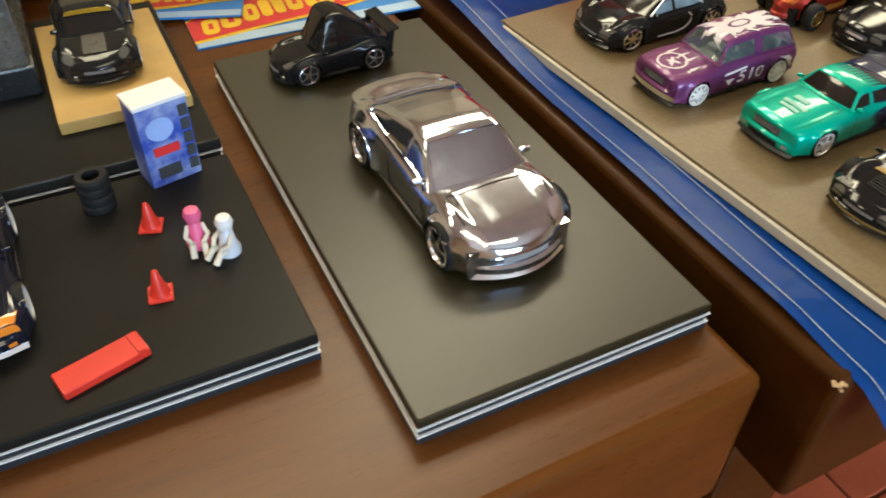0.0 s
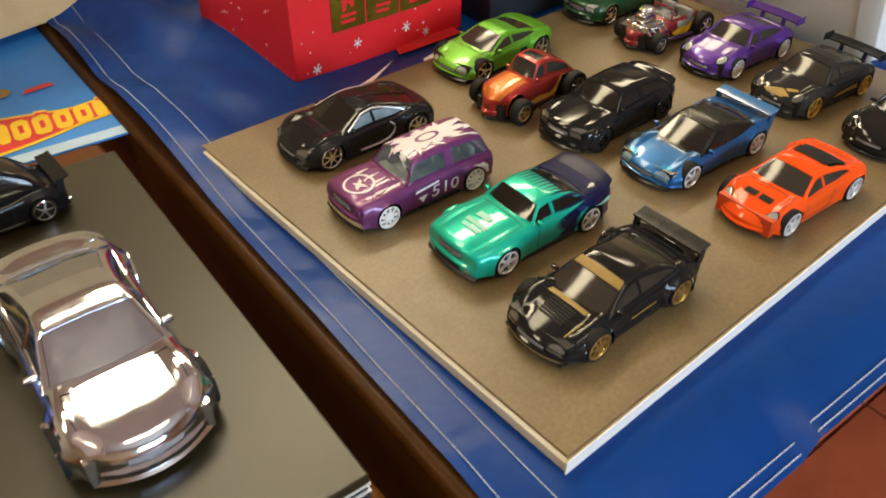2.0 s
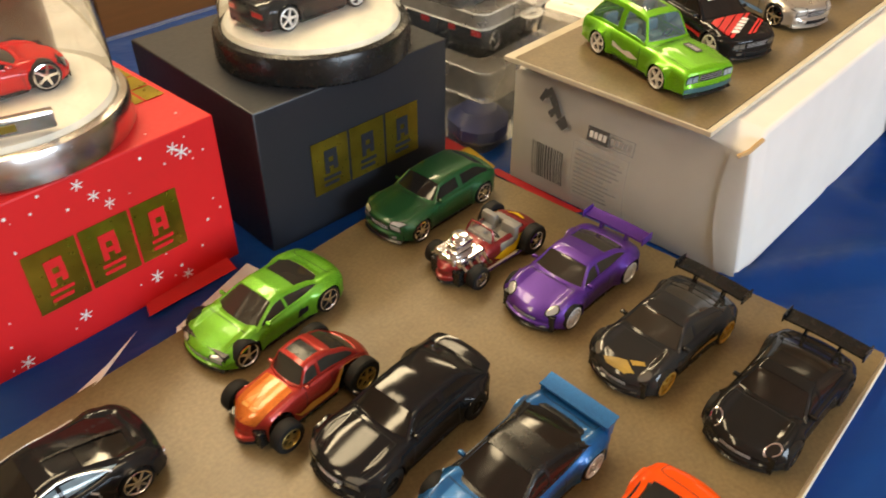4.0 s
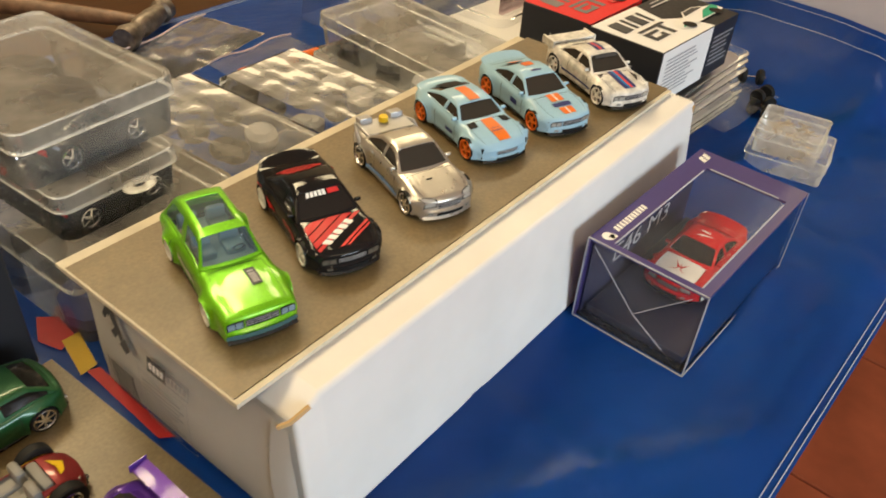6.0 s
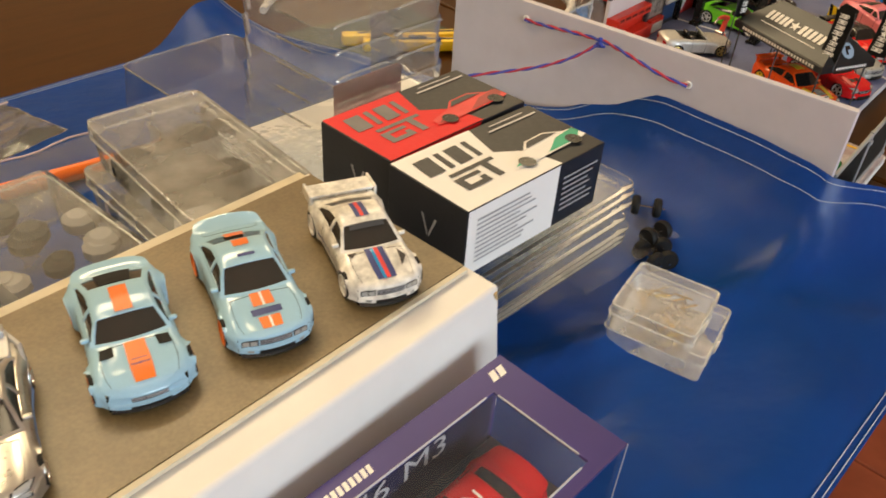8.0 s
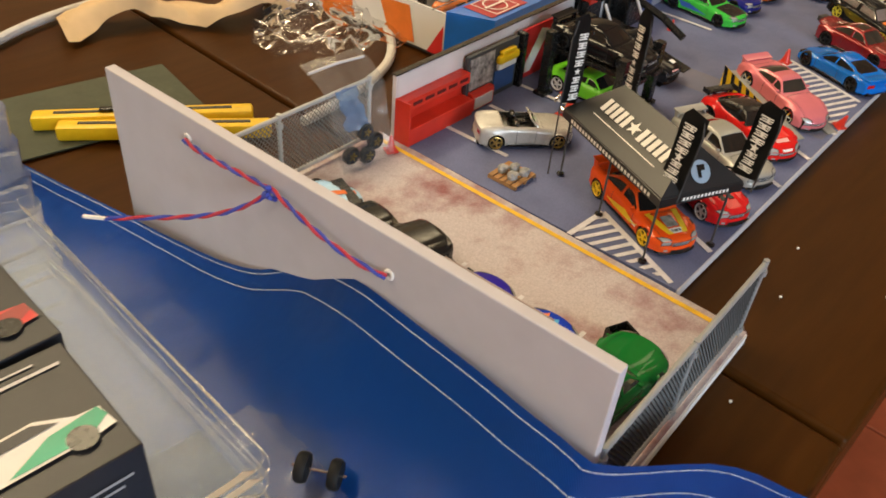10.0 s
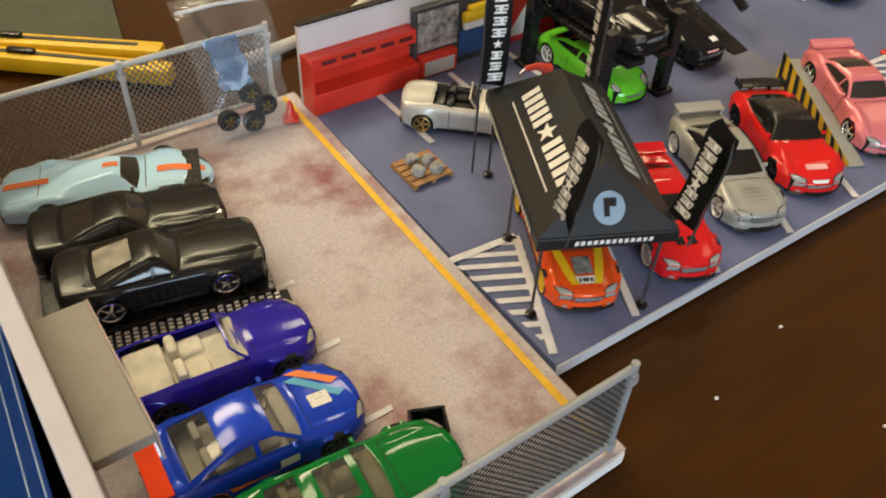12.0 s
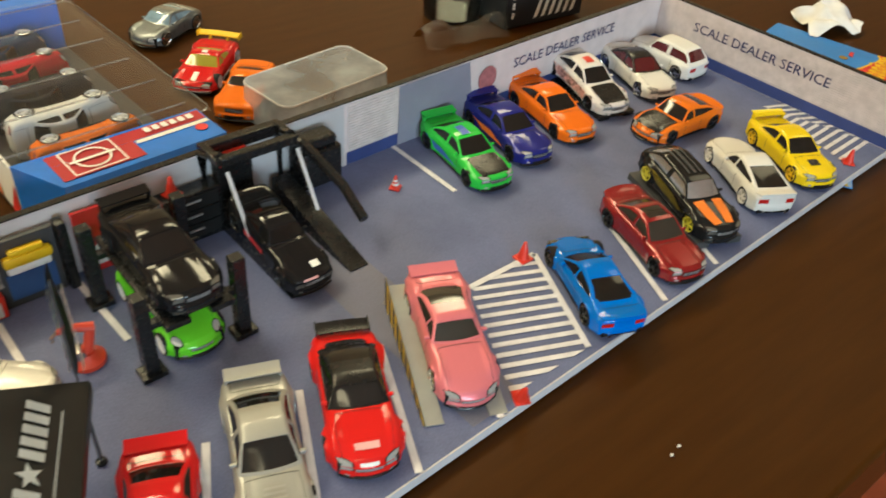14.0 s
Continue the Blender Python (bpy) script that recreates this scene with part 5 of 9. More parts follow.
def blister_card(label, x, y, z, deg, w, h, tilt=0):
    """A toy's backing card: blue with a red and yellow swoosh band."""
    root = thing("backing_card", pose(x, y, z, 0, tilt, deg), label, "backing card", "backing cards")
    part("card", cube(0, w, 0, h, 0, .0006), BLUEINK, root)
    n = 20

    def mid(q):
        return h * (.10 + .12 * q + .030 * math.sin(q * 5.0))

    def band(grow, z):
        bm = bmesh.new()
        for i in range(n):
            row = []
            for q in (i / n, (i + 1) / n):
                t = h * (.045 + .055 * math.sin(math.pi * min(1, q * 1.1 + .08))) + grow
                row.append((q, mid(q) - t, mid(q) + t + (.012 * h if i % 5 == 4 else 0)))
            (p, a0, a1), (q, b0, b1) = row
            quad(bm, [(w * p, a0, z), (w * q, b0, z), (w * q, b1, z), (w * p, a1, z)])
        return bm

    part("white_strip", rect(bmesh.new(), .0005, w - .0005, .0005, h * .05, .0008), surface("pale_blue_card", (.40, .55, .72), .4), root)
    part("yellow_edge", band(.0022, .0009), YELLOW, root)
    part("red_swoosh", band(0, .0011), REDINK, root)
    rnd = random.Random(int(w * 1e4))
    q = .05
    bm = bmesh.new()
    slots = bmesh.new()
    while q < .92:
        d = rnd.choice([.050, .070, .085])
        y0, up = mid(q) - h * (.048 + .010 * math.sin(q * 3)), h * (.090 + .03 * math.sin(q * 3))
        prof = [(q, .12), (q + d * .25, 0), (q + d * .8, .02), (q + d, .2), (q + d * 1.12, .85), (q + d * .85, 1), (q + d * .3, .96), (q + d * .1, .8)]
        f = bm.faces.new([bm.verts.new((w * a, y0 + up * b, .0013)) for a, b in prof])
        if d > .06:
            quad(slots, [(w * (q + d * .40), y0 + up * .3, .0015), (w * (q + d * .68), y0 + up * .3, .0015), (w * (q + d * .74), y0 + up * .68, .0015), (w * (q + d * .46), y0 + up * .68, .0015)])
        q += d * 1.20
    pieces("yellow_mark", bm, YELLOW, root)
    pieces("mark_slot", slots, REDINK, root)
    vs = [(.02, .33), (.22, .275), (.55, .285), (.97, .345), (.98, .46), (.74, .50), (.40, .47), (.10, .41)]
    part("printed_picture", poly_on(lambda u, v: (w * u, h * v, .0006), vs, .0004), surface("dark_photo", (.09, .11, .15), .35, vary=.8, scale=60), root, smooth=0)
    vs = [(.08, .335), (.26, .295), (.50, .310), (.74, .350), (.60, .385), (.40, .375), (.18, .360)]
    part("printed_picture", poly_on(lambda u, v: (w * u, h * v, .0006), vs, .0007), surface("pale_photo", (.48, .46, .46), .4, vary=.4, scale=90), root, smooth=0)
    part("yellow_flash", disc(bmesh.new(), w * .62, h * .43, h * .030, .0012), GOLDINK, root, smooth=0)
    part("red_flash", quad(bmesh.new(), [(w * .70, h * .385, .0013), (w * .84, h * .40, .0013), (w * .83, h * .425, .0013), (w * .72, h * .415, .0013)]), REDINK, root, smooth=0)
    part("orange_tag", quad(bmesh.new(), [(w * .03, h * .235, .0016), (w * .20, h * .255, .0016), (w * .205, h * .30, .0016), (w * .035, h * .28, .0016)]), YELLOW, root)
    part("tag_print", quad(bmesh.new(), [(w * .06, h * .252, .0018), (w * .18, h * .266, .0018), (w * .183, h * .285, .0018), (w * .063, h * .271, .0018)]), REDINK, root)
    return root


blister_card("blue toy backing card with red and yellow band on the table", -.109, .3176, -.006, 26, .108, .16)
blister_card("second blue toy backing card lying beneath a display stand", -.180, .335, -.0040, 8, .085, .13)

# ---- grey board with rows of cars ----
bd = thing("foam_board", pose(.1285, .1565, 0, 0, 0, 31.8), "foam-core board printed like grey-brown concrete", "display board")
part("foam", cube(0, .284, 0, .203, .0009, .0046, .0003), FOAM, bd)
part("lower_sheet", cube(.001, .283, .001, .203, .0003, .0009), PAPER, bd)
part("printed_sheet", cube(.0015, .284, .0012, .203, .0046, .0058), BOARD, bd)
part("white_edge", cube(-.0003, .284, -.0004, .0, .0006, .0056), PAPER, bd)
ZB = .0059

G610 = surface("lilac_white_ink", (.72, .66, .68), .45)


def bolt(cx, cy, dx, dy, w):
    """A lightning bolt from (cx, cy) towards (dx, dy)."""
    px, py = -dy, dx
    L = [(0, 1), (.42, .55), (.36, 1.1), (1, .0), (.52, .25), (.58, -.35), (0, -1)]
    return [(cx + dx * a + px * w * b, cy + dy * a + py * w * b) for a, b in L]


rays = []


def roof_mm(pts):
    return [(.47 + px / 46, py / 9.3) for px, py in pts]


for k in range(10):
    a = 2 * math.pi * k / 10 + .13
    reach = min(15.5 / max(.2, abs(math.cos(a))), 8.8 / max(.2, abs(math.sin(a))))
    rays.append(("roofpoly", [(max(.175, min(.865, u)), max(-.97, min(.97, v))) for u, v in roof_mm(bolt(2.6 * math.cos(a), 2.6 * math.sin(a), (reach - 2.6) * math.cos(a), (reach - 2.6) * math.sin(a), .24 * 9 / reach + .05))], G610))
rays.append(("roofpoly", roof_mm([(2.0 * math.cos(q * .785), 2.0 * math.sin(q * .785)) for q in range(8)]), G610))
for a, b in ((.20, .62), (.22, -.50), (.245, .20), (.24, -.12)):
    rays.append(("hoodpoly", bolt(a, b, -.075, .16, .28), G610))
WAGON = paint((.135, .024, .125), .4, .3)
toy_car("metallic purple estate car with white lightning graphics and white wheels", .104, .284, ZB, -151, "wagon", mat=WAGON, glass=TINTWIN, seats=surface("tan_trim", (.30, .26, .20), .6), rim=WHITE, outer=.86, spokes=9, headlights="round", light_mat=WAGON, mirrors=False,
        over=dict(W=27.5, L=69, wb=39.5), bumper=CHROME,
        decals=rays + [("hooddisc", (.125, .0, .095, .080), G610), ("hoodpoly", [(.10, -.16), (.10, .02), (.15, .30), (.15, .12)], G610), ("hoodpoly", [(.085, .12), (.085, .26), (.155, -.05), (.155, -.2)], G610), ("sidetext", ("510", .60, .46, .175), G610), ("sidepoly", [(.80, .95), (.86, .55), (.845, .75), (.905, .40), (.89, .66), (.955, .30), (.93, .72), (.90, .60), (.885, .90), (.86, .78)], G610), ("sidepoly", [(.40, .5), (.47, .5), (.435, .2)], G610), ("sidepoly", [(.38, .82), (.55, .90), (.55, .82), (.38, .72)], G610)])


def fade_paint():
    mat, nt, links, b = nodes_of("teal_navy_fade")
    co = nt.new("ShaderNodeTexCoord")
    sp = nt.new("ShaderNodeSeparateXYZ")
    links.new(co.outputs["Object"], sp.inputs[0])
    mr = nt.new("ShaderNodeMapRange")
    mr.inputs["From Min"].default_value, mr.inputs["From Max"].default_value = .006, -.026
    links.new(sp.outputs[0], mr.inputs[0])
    wv = nt.new("ShaderNodeTexWave")
    wv.wave_type, wv.bands_direction = "BANDS", "Y"
    wv.inputs["Scale"].default_value = 170
    links.new(co.outputs["Object"], wv.inputs[0])
    ad = nt.new("ShaderNodeMath")
    ad.operation = "MULTIPLY_ADD"
    ad.inputs[1].default_value, ad.inputs[2].default_value = .38, -.19
    links.new(wv.outputs["Fac"], ad.inputs[0])
    sm = nt.new("ShaderNodeMath")
    links.new(mr.outputs[0], sm.inputs[0])
    links.new(ad.outputs[0], sm.inputs[1])
    links.new(ramp(nt, links, sm.outputs[0], [(0.44, (.02, .42, .30)), (0.56, (.005, .009, .055))]), b.inputs["Base Color"])
    b.inputs["Roughness"].default_value, b.inputs["Metallic"].default_value = .3, .25
    b.inputs["Coat Weight"].default_value, b.inputs["Specular IOR Level"].default_value = .6, .1
    return mat


FADE = fade_paint()
toy_car("teal muscle car fading to navy with striped roof and rear spoiler", .139, .254, ZB, -151, "muscle", mat=FADE, glass=DARKGLASS, spokes=5, wing="duck", wing_mat=surface("deep_navy", (.006, .008, .040), .35, spec=.2), grille=True, headlights="none", base=NAVYCARD,
        over=dict(W=30.5, L=73), decals=[("hoodpoly", [(.13, -.30), (.13, .28), (.155, .28), (.155, -.30)], surface("pale_teal_print", (.30, .62, .50), .4)), ("hoodpoly", [(.17, -.36), (.17, .34), (.20, .34), (.20, -.36)], surface("pale_teal_print", (.30, .62, .50), .4)), ("hoodpoly", [(.23, -.30), (.23, .14), (.27, .14), (.27, -.30)], surface("pale_teal_print", (.30, .62, .50), .4)), ("sidepoly", [(.80, .60), (.955, .66), (.955, .84), (.80, .76)], surface("pale_teal_print", (.30, .62, .50), .4))])
toy_car("glossy black wide-body racing coupe with gold graphics and rear wing", .156, .213, ZB, -150, "super", (.010, .010, .010), rim=surface("gold_rim", (.55, .40, .13), .3, metal=.9), wing="wing", wing_mat=BLACK, flare=2.0, vents=6, glass=SMOKEGLASS, spokes=8, outer=.8,
        over=dict(W=31, H=18.5, L=73, wb=38), bumper=surface("gold_lip", (.5, .40, .16), .35, metal=.7), decals=[("roof", (.26, .335, -.9, .9), GOLDINK), ("hoodpoly", [(.235, -.55), (.235, .5), (.265, .5), (.265, -.55)], GOLDINK), ("hoodpoly", [(.08, .62), (.2, .66), (.2, .62), (.09, .58)], GOLDINK), ("sidepoly", [(.45, .5), (.62, .55), (.62, .62), (.45, .6)], GOLDINK)], scoop=False)
toy_car("glossy black hypercar with a bright curved side line", .086, .327, ZB, -152, "super", (.013, .013, .014), rim=CHROME, spokes=7, glass=DARKGLASS, side_glass=BLUEGLASS, over=dict(H=19, L=72, W=32, wb=42, prof=[(0, 6.5), (.03, 9.0), (.16, 11.6), (.30, 12.2), (.6, 13.2), (.8, 13.6), (.95, 12.0), (1, 9.5)], gh=(.25, .45, .60, .93)),
        decals=[("sideline", [(.625, .97), (.65, .80), (.655, .60), (.645, .40), (.61, .22), (.54, .13), (.40, .12)], SILVERRIM), ("roofside", [(.10, .5), (.2, .80), (.33, .96), (.5, 1.0), (.64, .98), (.74, .84), (.80, .5), (.82, .0)], SILVERRIM), ("roof", (.5, .96, -.05, .05), BLACK)])
toy_car("bright metallic green mid-engined supercar with smoky windscreen", .157, .390, ZB, -147, "super", (.115, .36, .012), .45, .3, glass=SMOKEGLASS, spokes=5, rim=CHROME, over=dict(W=30, wb=39, L=68), decals=[("sidepoly", [(.57, .35), (.66, .45), (.66, .75), (.59, .8)], MATBLACK)])
BUG = paint((.34, .022, .014), .6, .3)
toy_car("copper-red hot-rod beetle with flame print, open roof and exposed wheels", .164, .347, ZB, -148, "beetle", mat=BUG, glass=SMOKEGLASS, rim=surface("gold_rim", (.55, .40, .13), .3, metal=.9), flare=0, wheel_out=5.6, rear_r=7.2, sunroof=BLACK, headlights="none", grille=False, outer=.62,
        scale=.95, over=dict(W=20.5, L=61, wb=44, roofw=.70, H=24), hood=paint((.50, .13, .015), .6, .3), decals=[("sidepoly", [(.30, .25), (.45, .42), (.60, .36), (.72, .55), (.82, .42), (.9, .5), (.7, .2), (.45, .15)], surface("flame_ink", (.60, .28, .05), .4)), ("hoodpoly", [(.10, -.4), (.24, -.1), (.10, -.05)], surface("flame_ink", (.60, .28, .05), .4)), ("hoodpoly", [(.10, .4), (.24, .1), (.10, .05)], surface("flame_ink", (.60, .28, .05), .4))])
toy_car("glossy black shooting-brake coupe with gold-tinted windscreen", .193, .324, ZB, -148, "brake", (.008, .008, .009), glass=DARKGLASS, rim=BLACK, flare=1.4, over=dict(W=30.5, L=70, H=20.5), outer=.5, wing="duck", decals=[("nose", (-.34, .30, .62, .74), G610)])
toy_car("metallic blue sports car with black roof and rear wing", .220, .293, ZB, -152, "super", (.008, .10, .30), .55, .26, roof=BLACK, glass=DARKGLASS, wing="hoop", light_mat=BLUEGLASS, over=dict(H=18.5, L=72, W=31), decals=[("hood", (.04, .09, -.78, -.45), paint((.03, .25, .45), .5)), ("hood", (.04, .09, .45, .78), paint((.03, .25, .45), .5))])
toy_car("bright orange classic mid-engined sports car with black louvred rear", .243, .258, ZB, -153, "super", (.80, .085, .008), 0, .3, glass=SMOKEGLASS, headlights="eyes", spokes=5, over=dict(H=18, L=69, W=29, wb=38, bow=4.6, tailbow=2.2, nosew=.80, prof=[(0, 5.2), (.03, 6.9), (.16, 10.4), (.30, 11.2), (.6, 12.2), (.8, 13.0), (.95, 12.4), (1, 9.5)], gh=(.29, .45, .58, .86)), mirrors=False, grille=False, lip=False, intake=False, base=surface("orange_base", (.55, .06, .01), .4),
        decals=[("roof", (.69, .93, -.74, .74), MATBLACK, "louvre_panel"), ("hood", (.14, .185, -.42, -.05), MATBLACK, "vent"), ("hood", (.14, .185, .05, .42), MATBLACK, "vent")])
toy_car("dark metallic green estate car with chrome wheels", .237, .443, ZB, -150, "brake", (.006, .07, .018), .4, .3, glass=DARKGLASS, spokes=7, rim=CHROME, over=dict(W=30, L=70, wb=43, H=21))
PUR = paint((.085, .022, .26), .5, .3)
toy_car("metallic purple rear-engined sports car with a large rear wing", .275, .374, ZB, -151, "porsche", mat=PUR, glass=SMOKEGLASS, wing="gt", headlights="eyes", light_mat=LENS, spokes=9, flare=1.4)
toy_car("matt dark grey rear-engined sports car with gold nose and wheels", .293, .334, ZB, -154, "porsche", (.022, .022, .022), 0, .5, glass=SMOKEGLASS, wing="gt", headlights="eyes", rim=surface("gold_rim2", (.62, .36, .06), .35, metal=.6), outer=.85, wing_mat=BLACK,
        decals=[("hoodpoly", [(.04, -.5), (.08, -.15), (.05, 0), (.1, .1), (.05, .5), (.03, .3), (.025, -.3)], GOLDINK), ("hoodpoly", [(.11, .15), (.15, .45), (.13, .55), (.09, .3)], GOLDINK), ("sidepoly", [(.45, .3), (.7, .4), (.7, .62), (.5, .5)], GOLDINK)])
toy_car("satin black rear-engined sports car with dark wing", .315, .296, ZB, -152, "porsche", (.012, .012, .012), 0, .4, glass=DARKGLASS, wing="gt", headlights="eyes", light_mat=DARKGLASS, rim=BLACK, wing_mat=BLACK)

# open hot rod with exposed engine
rod = toy_car("maroon open hot-rod roadster with flame print and exposed chrome engine", .249, .403, ZB, -152, "beetle", (.20, .010, .012), .4, .3, open_top=surface("grey_trim", (.22, .21, .19), .5), flare=0, wheel_out=4.2, rear_r=6.6, headlights="none", grille=False, rim=CHROME, outer=.6,
              gaps=False, over=dict(L=58, W=20, wb=42, H=19, fa=.10, r=5.0, prof=[(0, 7.5), (.04, 9.0), (.3, 9.2), (.36, 12.0), (.6, 12.6), (.85, 11.5), (1, 7.5)], gh=(.40, .46, .5, .80)),
              decals=[("sidepoly", [(.42, .45), (.60, .75), (.66, .5), (.78, .85), (.82, .5), (.92, .7), (.75, .2), (.5, .15)], YELLOW), ("hoodpoly", [(.84, -.5), (.93, -.2), (.9, .3), (.86, .5), (.87, 0)], YELLOW)])
bm = bmesh.new()
box(bm, .008, .023, -.0045, .0045, .006, .0125, .001)
for sg in (-1, 1):
    box(bm, .008, .022, sg * .0035, sg * .0075, .009, .0125, .0006)
    for q in range(4):
        tube(bm, [(.009 + q * .004, sg * .0065, .0115), (.009 + q * .004, sg * .009, .009), (.007 + q * .003, sg * .0098, .006)], .0008, 6)
    tube(bm, [(.014, sg * .0108, .0045), (-.012, sg * .0112, .004)], .0011, 8)
box(bm, .010, .020, -.003, .003, .0125, .0165, .0008)
lathe(bm, [(0, .0165), (.0035, .0165), (.0038, .018), (.003, .0192), (0, .0195)], 14, Matrix.Translation((.015, 0, 0)))
part("engine", bm, CHROME, rod, "chrome engine with exhaust headers")

# ---- boxes on the cloth ----
def snowflake(bm, x, z, r, y=-.0004, rnd=None):
    for k in range(3):
        a = math.pi * k / 3 + .2
        c, s = math.cos(a), math.sin(a)
        w = r * .11
        quad(bm, [(x - c * r - s * w, y, z - s * r + c * w), (x + c * r - s * w, y, z + s * r + c * w), (x + c * r + s * w, y, z + s * r - c * w), (x - c * r + s * w, y, z - s * r - c * w)])
    return bm


def foil_tiles(root, u0, z0, w, h, ink, y=-.0005):
    """Three gold foil tiles, each with a plain block mark and bars of print."""
    for i in range(3):
        x0 = u0 + i * (w + .0012)
        t = part("foil_tile", quad(bmesh.new(), [(x0, y, z0), (x0 + w, y, z0), (x0 + w, y, z0 + h), (x0, y, z0 + h)]), GOLD, root, "shiny gold foil tile")
        bm = bmesh.new()
        c = x0 + w / 2
        for a in ((-.0034, -.0012, .36, .80), (-.0012, .0032, .66, .80), (.0012, .0034, .40, .68), (-.0012, .0012, .48, .56)):
            box(bm, c + a[0], c + a[1], y - .0003, y - .0001, z0 + h * a[2], z0 + h * a[3])
        part("printed_mark", bm, ink, t)
        bm = bmesh.new()
        for q in range(2):
            box(bm, c - .0045, c + .0045 - q * .001, y - .0003, y - .0001, z0 + h * (.24 - q * .12), z0 + h * (.30 - q * .12))
        part("small_print", bm, ink, t)


redbox = thing("gift_box", pose(.062, .3875, .0002, 0, 0, 31), "red card gift box with white snowflakes and gold foil tiles", "gift box")
part("carton", cube(0, .104, 0, .098, 0, .0675, .0009), REDCARD, redbox)
foil_tiles(redbox, .022, .020, .0192, .0255, REDCARD)
rnd = random.Random(11)
bm = bmesh.new()
for _ in range(9):
    snowflake(bm, rnd.uniform(.006, .098), rnd.choice([rnd.uniform(.004, .016), rnd.uniform(.05, .064)]), rnd.uniform(.0016, .003))
for _ in range(46):
    r = rnd.uniform(.0002, .0006)
    x, z = rnd.uniform(.003, .101), rnd.uniform(.003, .065)
    if .019 < z < .047 and .02 < x < .085:
        continue
    box(bm, x - r, x + r, -.0004, -.0002, z - r, z + r)
part("printed_snow", bm, WHITE, redbox)
bm = bmesh.new()
for _ in range(40):
    r = rnd.uniform(.0002, .0006)
    yy, z = rnd.uniform(.003, .095), rnd.uniform(.003, .065)
    box(bm, -.0004, -.0002, yy - r, yy + r, z - r, z + r)
part("printed_snow", bm, surface("pinkish_ink", (.75, .4, .4), .5), redbox)
bm = bmesh.new()
for _ in range(30):
    r = rnd.uniform(.0003, .0007)
    x, yy = rnd.uniform(.003, .10), rnd.uniform(.003, .095)
    box(bm, x - r, x + r, yy - r, yy + r, .0676, .0678)
part("printed_snow", bm, surface("pinkish_ink", (.75, .4, .4), .5), redbox)
bm = bmesh.new()
for i in range(2):
    for j in range(3):
        rect(bm, .084 + i * .009, .092 + i * .009, .028 + j * .012, .039 + j * .012, .0679)
part("foil_print", bm, GOLD, redbox)

darkbox = thing("gift_box", pose(.1655, .4375, .0002, 0, 0, 27.2), "black card gift box with a gold foil panel", "gift box")
part("carton", cube(0, .103, 0, .098, 0, .067, .0008), NAVYCARD, darkbox)
foil_tiles(darkbox, .024, .018, .0192, .0255, NAVYCARD)


def dome(label, x, y, z, r, base_mat, h=.075):
    root = thing("display_dome", pose(x, y, z), label, "display dome", "display domes")
    bm = bmesh.new()
    lathe(bm, [(0, 0), (r, 0), (r + .0008, .001), (r + .0008, .0105), (r, .0122), (r - .0022, .0130), (r - .003, .0122), (0, .0120)], 64)
    part("base_ring", bm, base_mat, root, "metal ring base")
    bm = bmesh.new()
    lathe(bm, [(0, .0124), (r - .0035, .0124), (r - .0045, .0145), (r * .5, .0160), (0, .0158)], 48)
    part("snow_floor", bm, surface("model_snow", (.74, .70, .60), .9, relief=.6, dist=.001), root)
    bm = bmesh.new()
    lathe(bm, [(r - .003, .0128), (r - .003, h * .72), (r * .88, h * .9), (r * .6, h), (0, h + .002)], 64)
    part("glass", bm, ACRYL, root)
    return root


d1 = dome("clear dome with snow floor on a brushed metal base", .0795, .4475, .0678, .0435, STEEL)
bm = bmesh.new()
box(bm, -.012, .016, -.0375, -.033, .0165, .0225, .0008, m=Matrix.Rotation(radians(12), 4, "Z"))
part("plaque", bm, STEEL, d1)
bm = bmesh.new()
box(bm, -.010, .004, -.0380, -.0376, .0185, .0208, m=Matrix.Rotation(radians(12), 4, "Z"))
part("plaque_mark", bm, GOLD, d1)
toy_car("red sports car with raised engine cover under a clear dome", .075, .449, .0837, 26, "super", (.55, .016, .014), rim=CHROME, glass=DARKGLASS, over=dict(L=66, W=30), wing="hoop", group="")
dome("clear dome with snow floor on a black base", .199, .494, .0672, .042, BLACK)
toy_car("dark custom car under a clear dome", .196, .496, .083, 30, "porsche", (.015, .015, .016), group="", wing="duck")

# ---- white carton that serves as a stage ----
GA = 30.0
gf = thing("white_carton", pose(.3400, .3695, .0002, 0, 0, GA), "white shipping carton with a printed label, serving as a stage", "carton")
gU, gV, gH = .292, .113, .0630


def bulge(y, z):
    """How far the short end bellies out."""
    return .0050 * math.sin(math.pi * min(1, max(0, z / gH)) ** .8) * math.sin(math.pi * min(1, max(0, y / gV))) ** .35


def crushed(y):
    """How far the top edge of the short end is pressed down, most at its corners."""
    return .0018 + .0035 * abs(2 * y / gV - 1) ** 3


def lean_out(y, z):
    """The long side leans out towards its foot."""
    return y - .0075 * (1 - z / gH) * (1 - y / gV)


bm = cube(.0015, gU, 0, gV, 0, gH, .0018, 3)
bmesh.ops.bisect_plane(bm, geom=bm.verts[:] + bm.edges[:] + bm.faces[:], plane_co=(.014, 0, 0), plane_no=(1, 0, 0))
for v in bm.verts:
    v.co.y = lean_out(v.co.y, v.co.z)
    if v.co.x < .005 and v.co.z > gH - .004:
        v.co.z -= crushed(v.co.y) + .0004
        v.co.x += .0015
part("box", bm, surface("carton_white", (.76, .74, .70), .7, vary=.05, scale=25, relief=.15), gf)
bm = grid(bmesh.new(), lambda u, v: (-bulge(gV * u, gH * v), lean_out(.0015 + (gV - .003) * u, gH * v), .0008 + (gH - .0018 - crushed(gV * u)) * v), 24, 14)
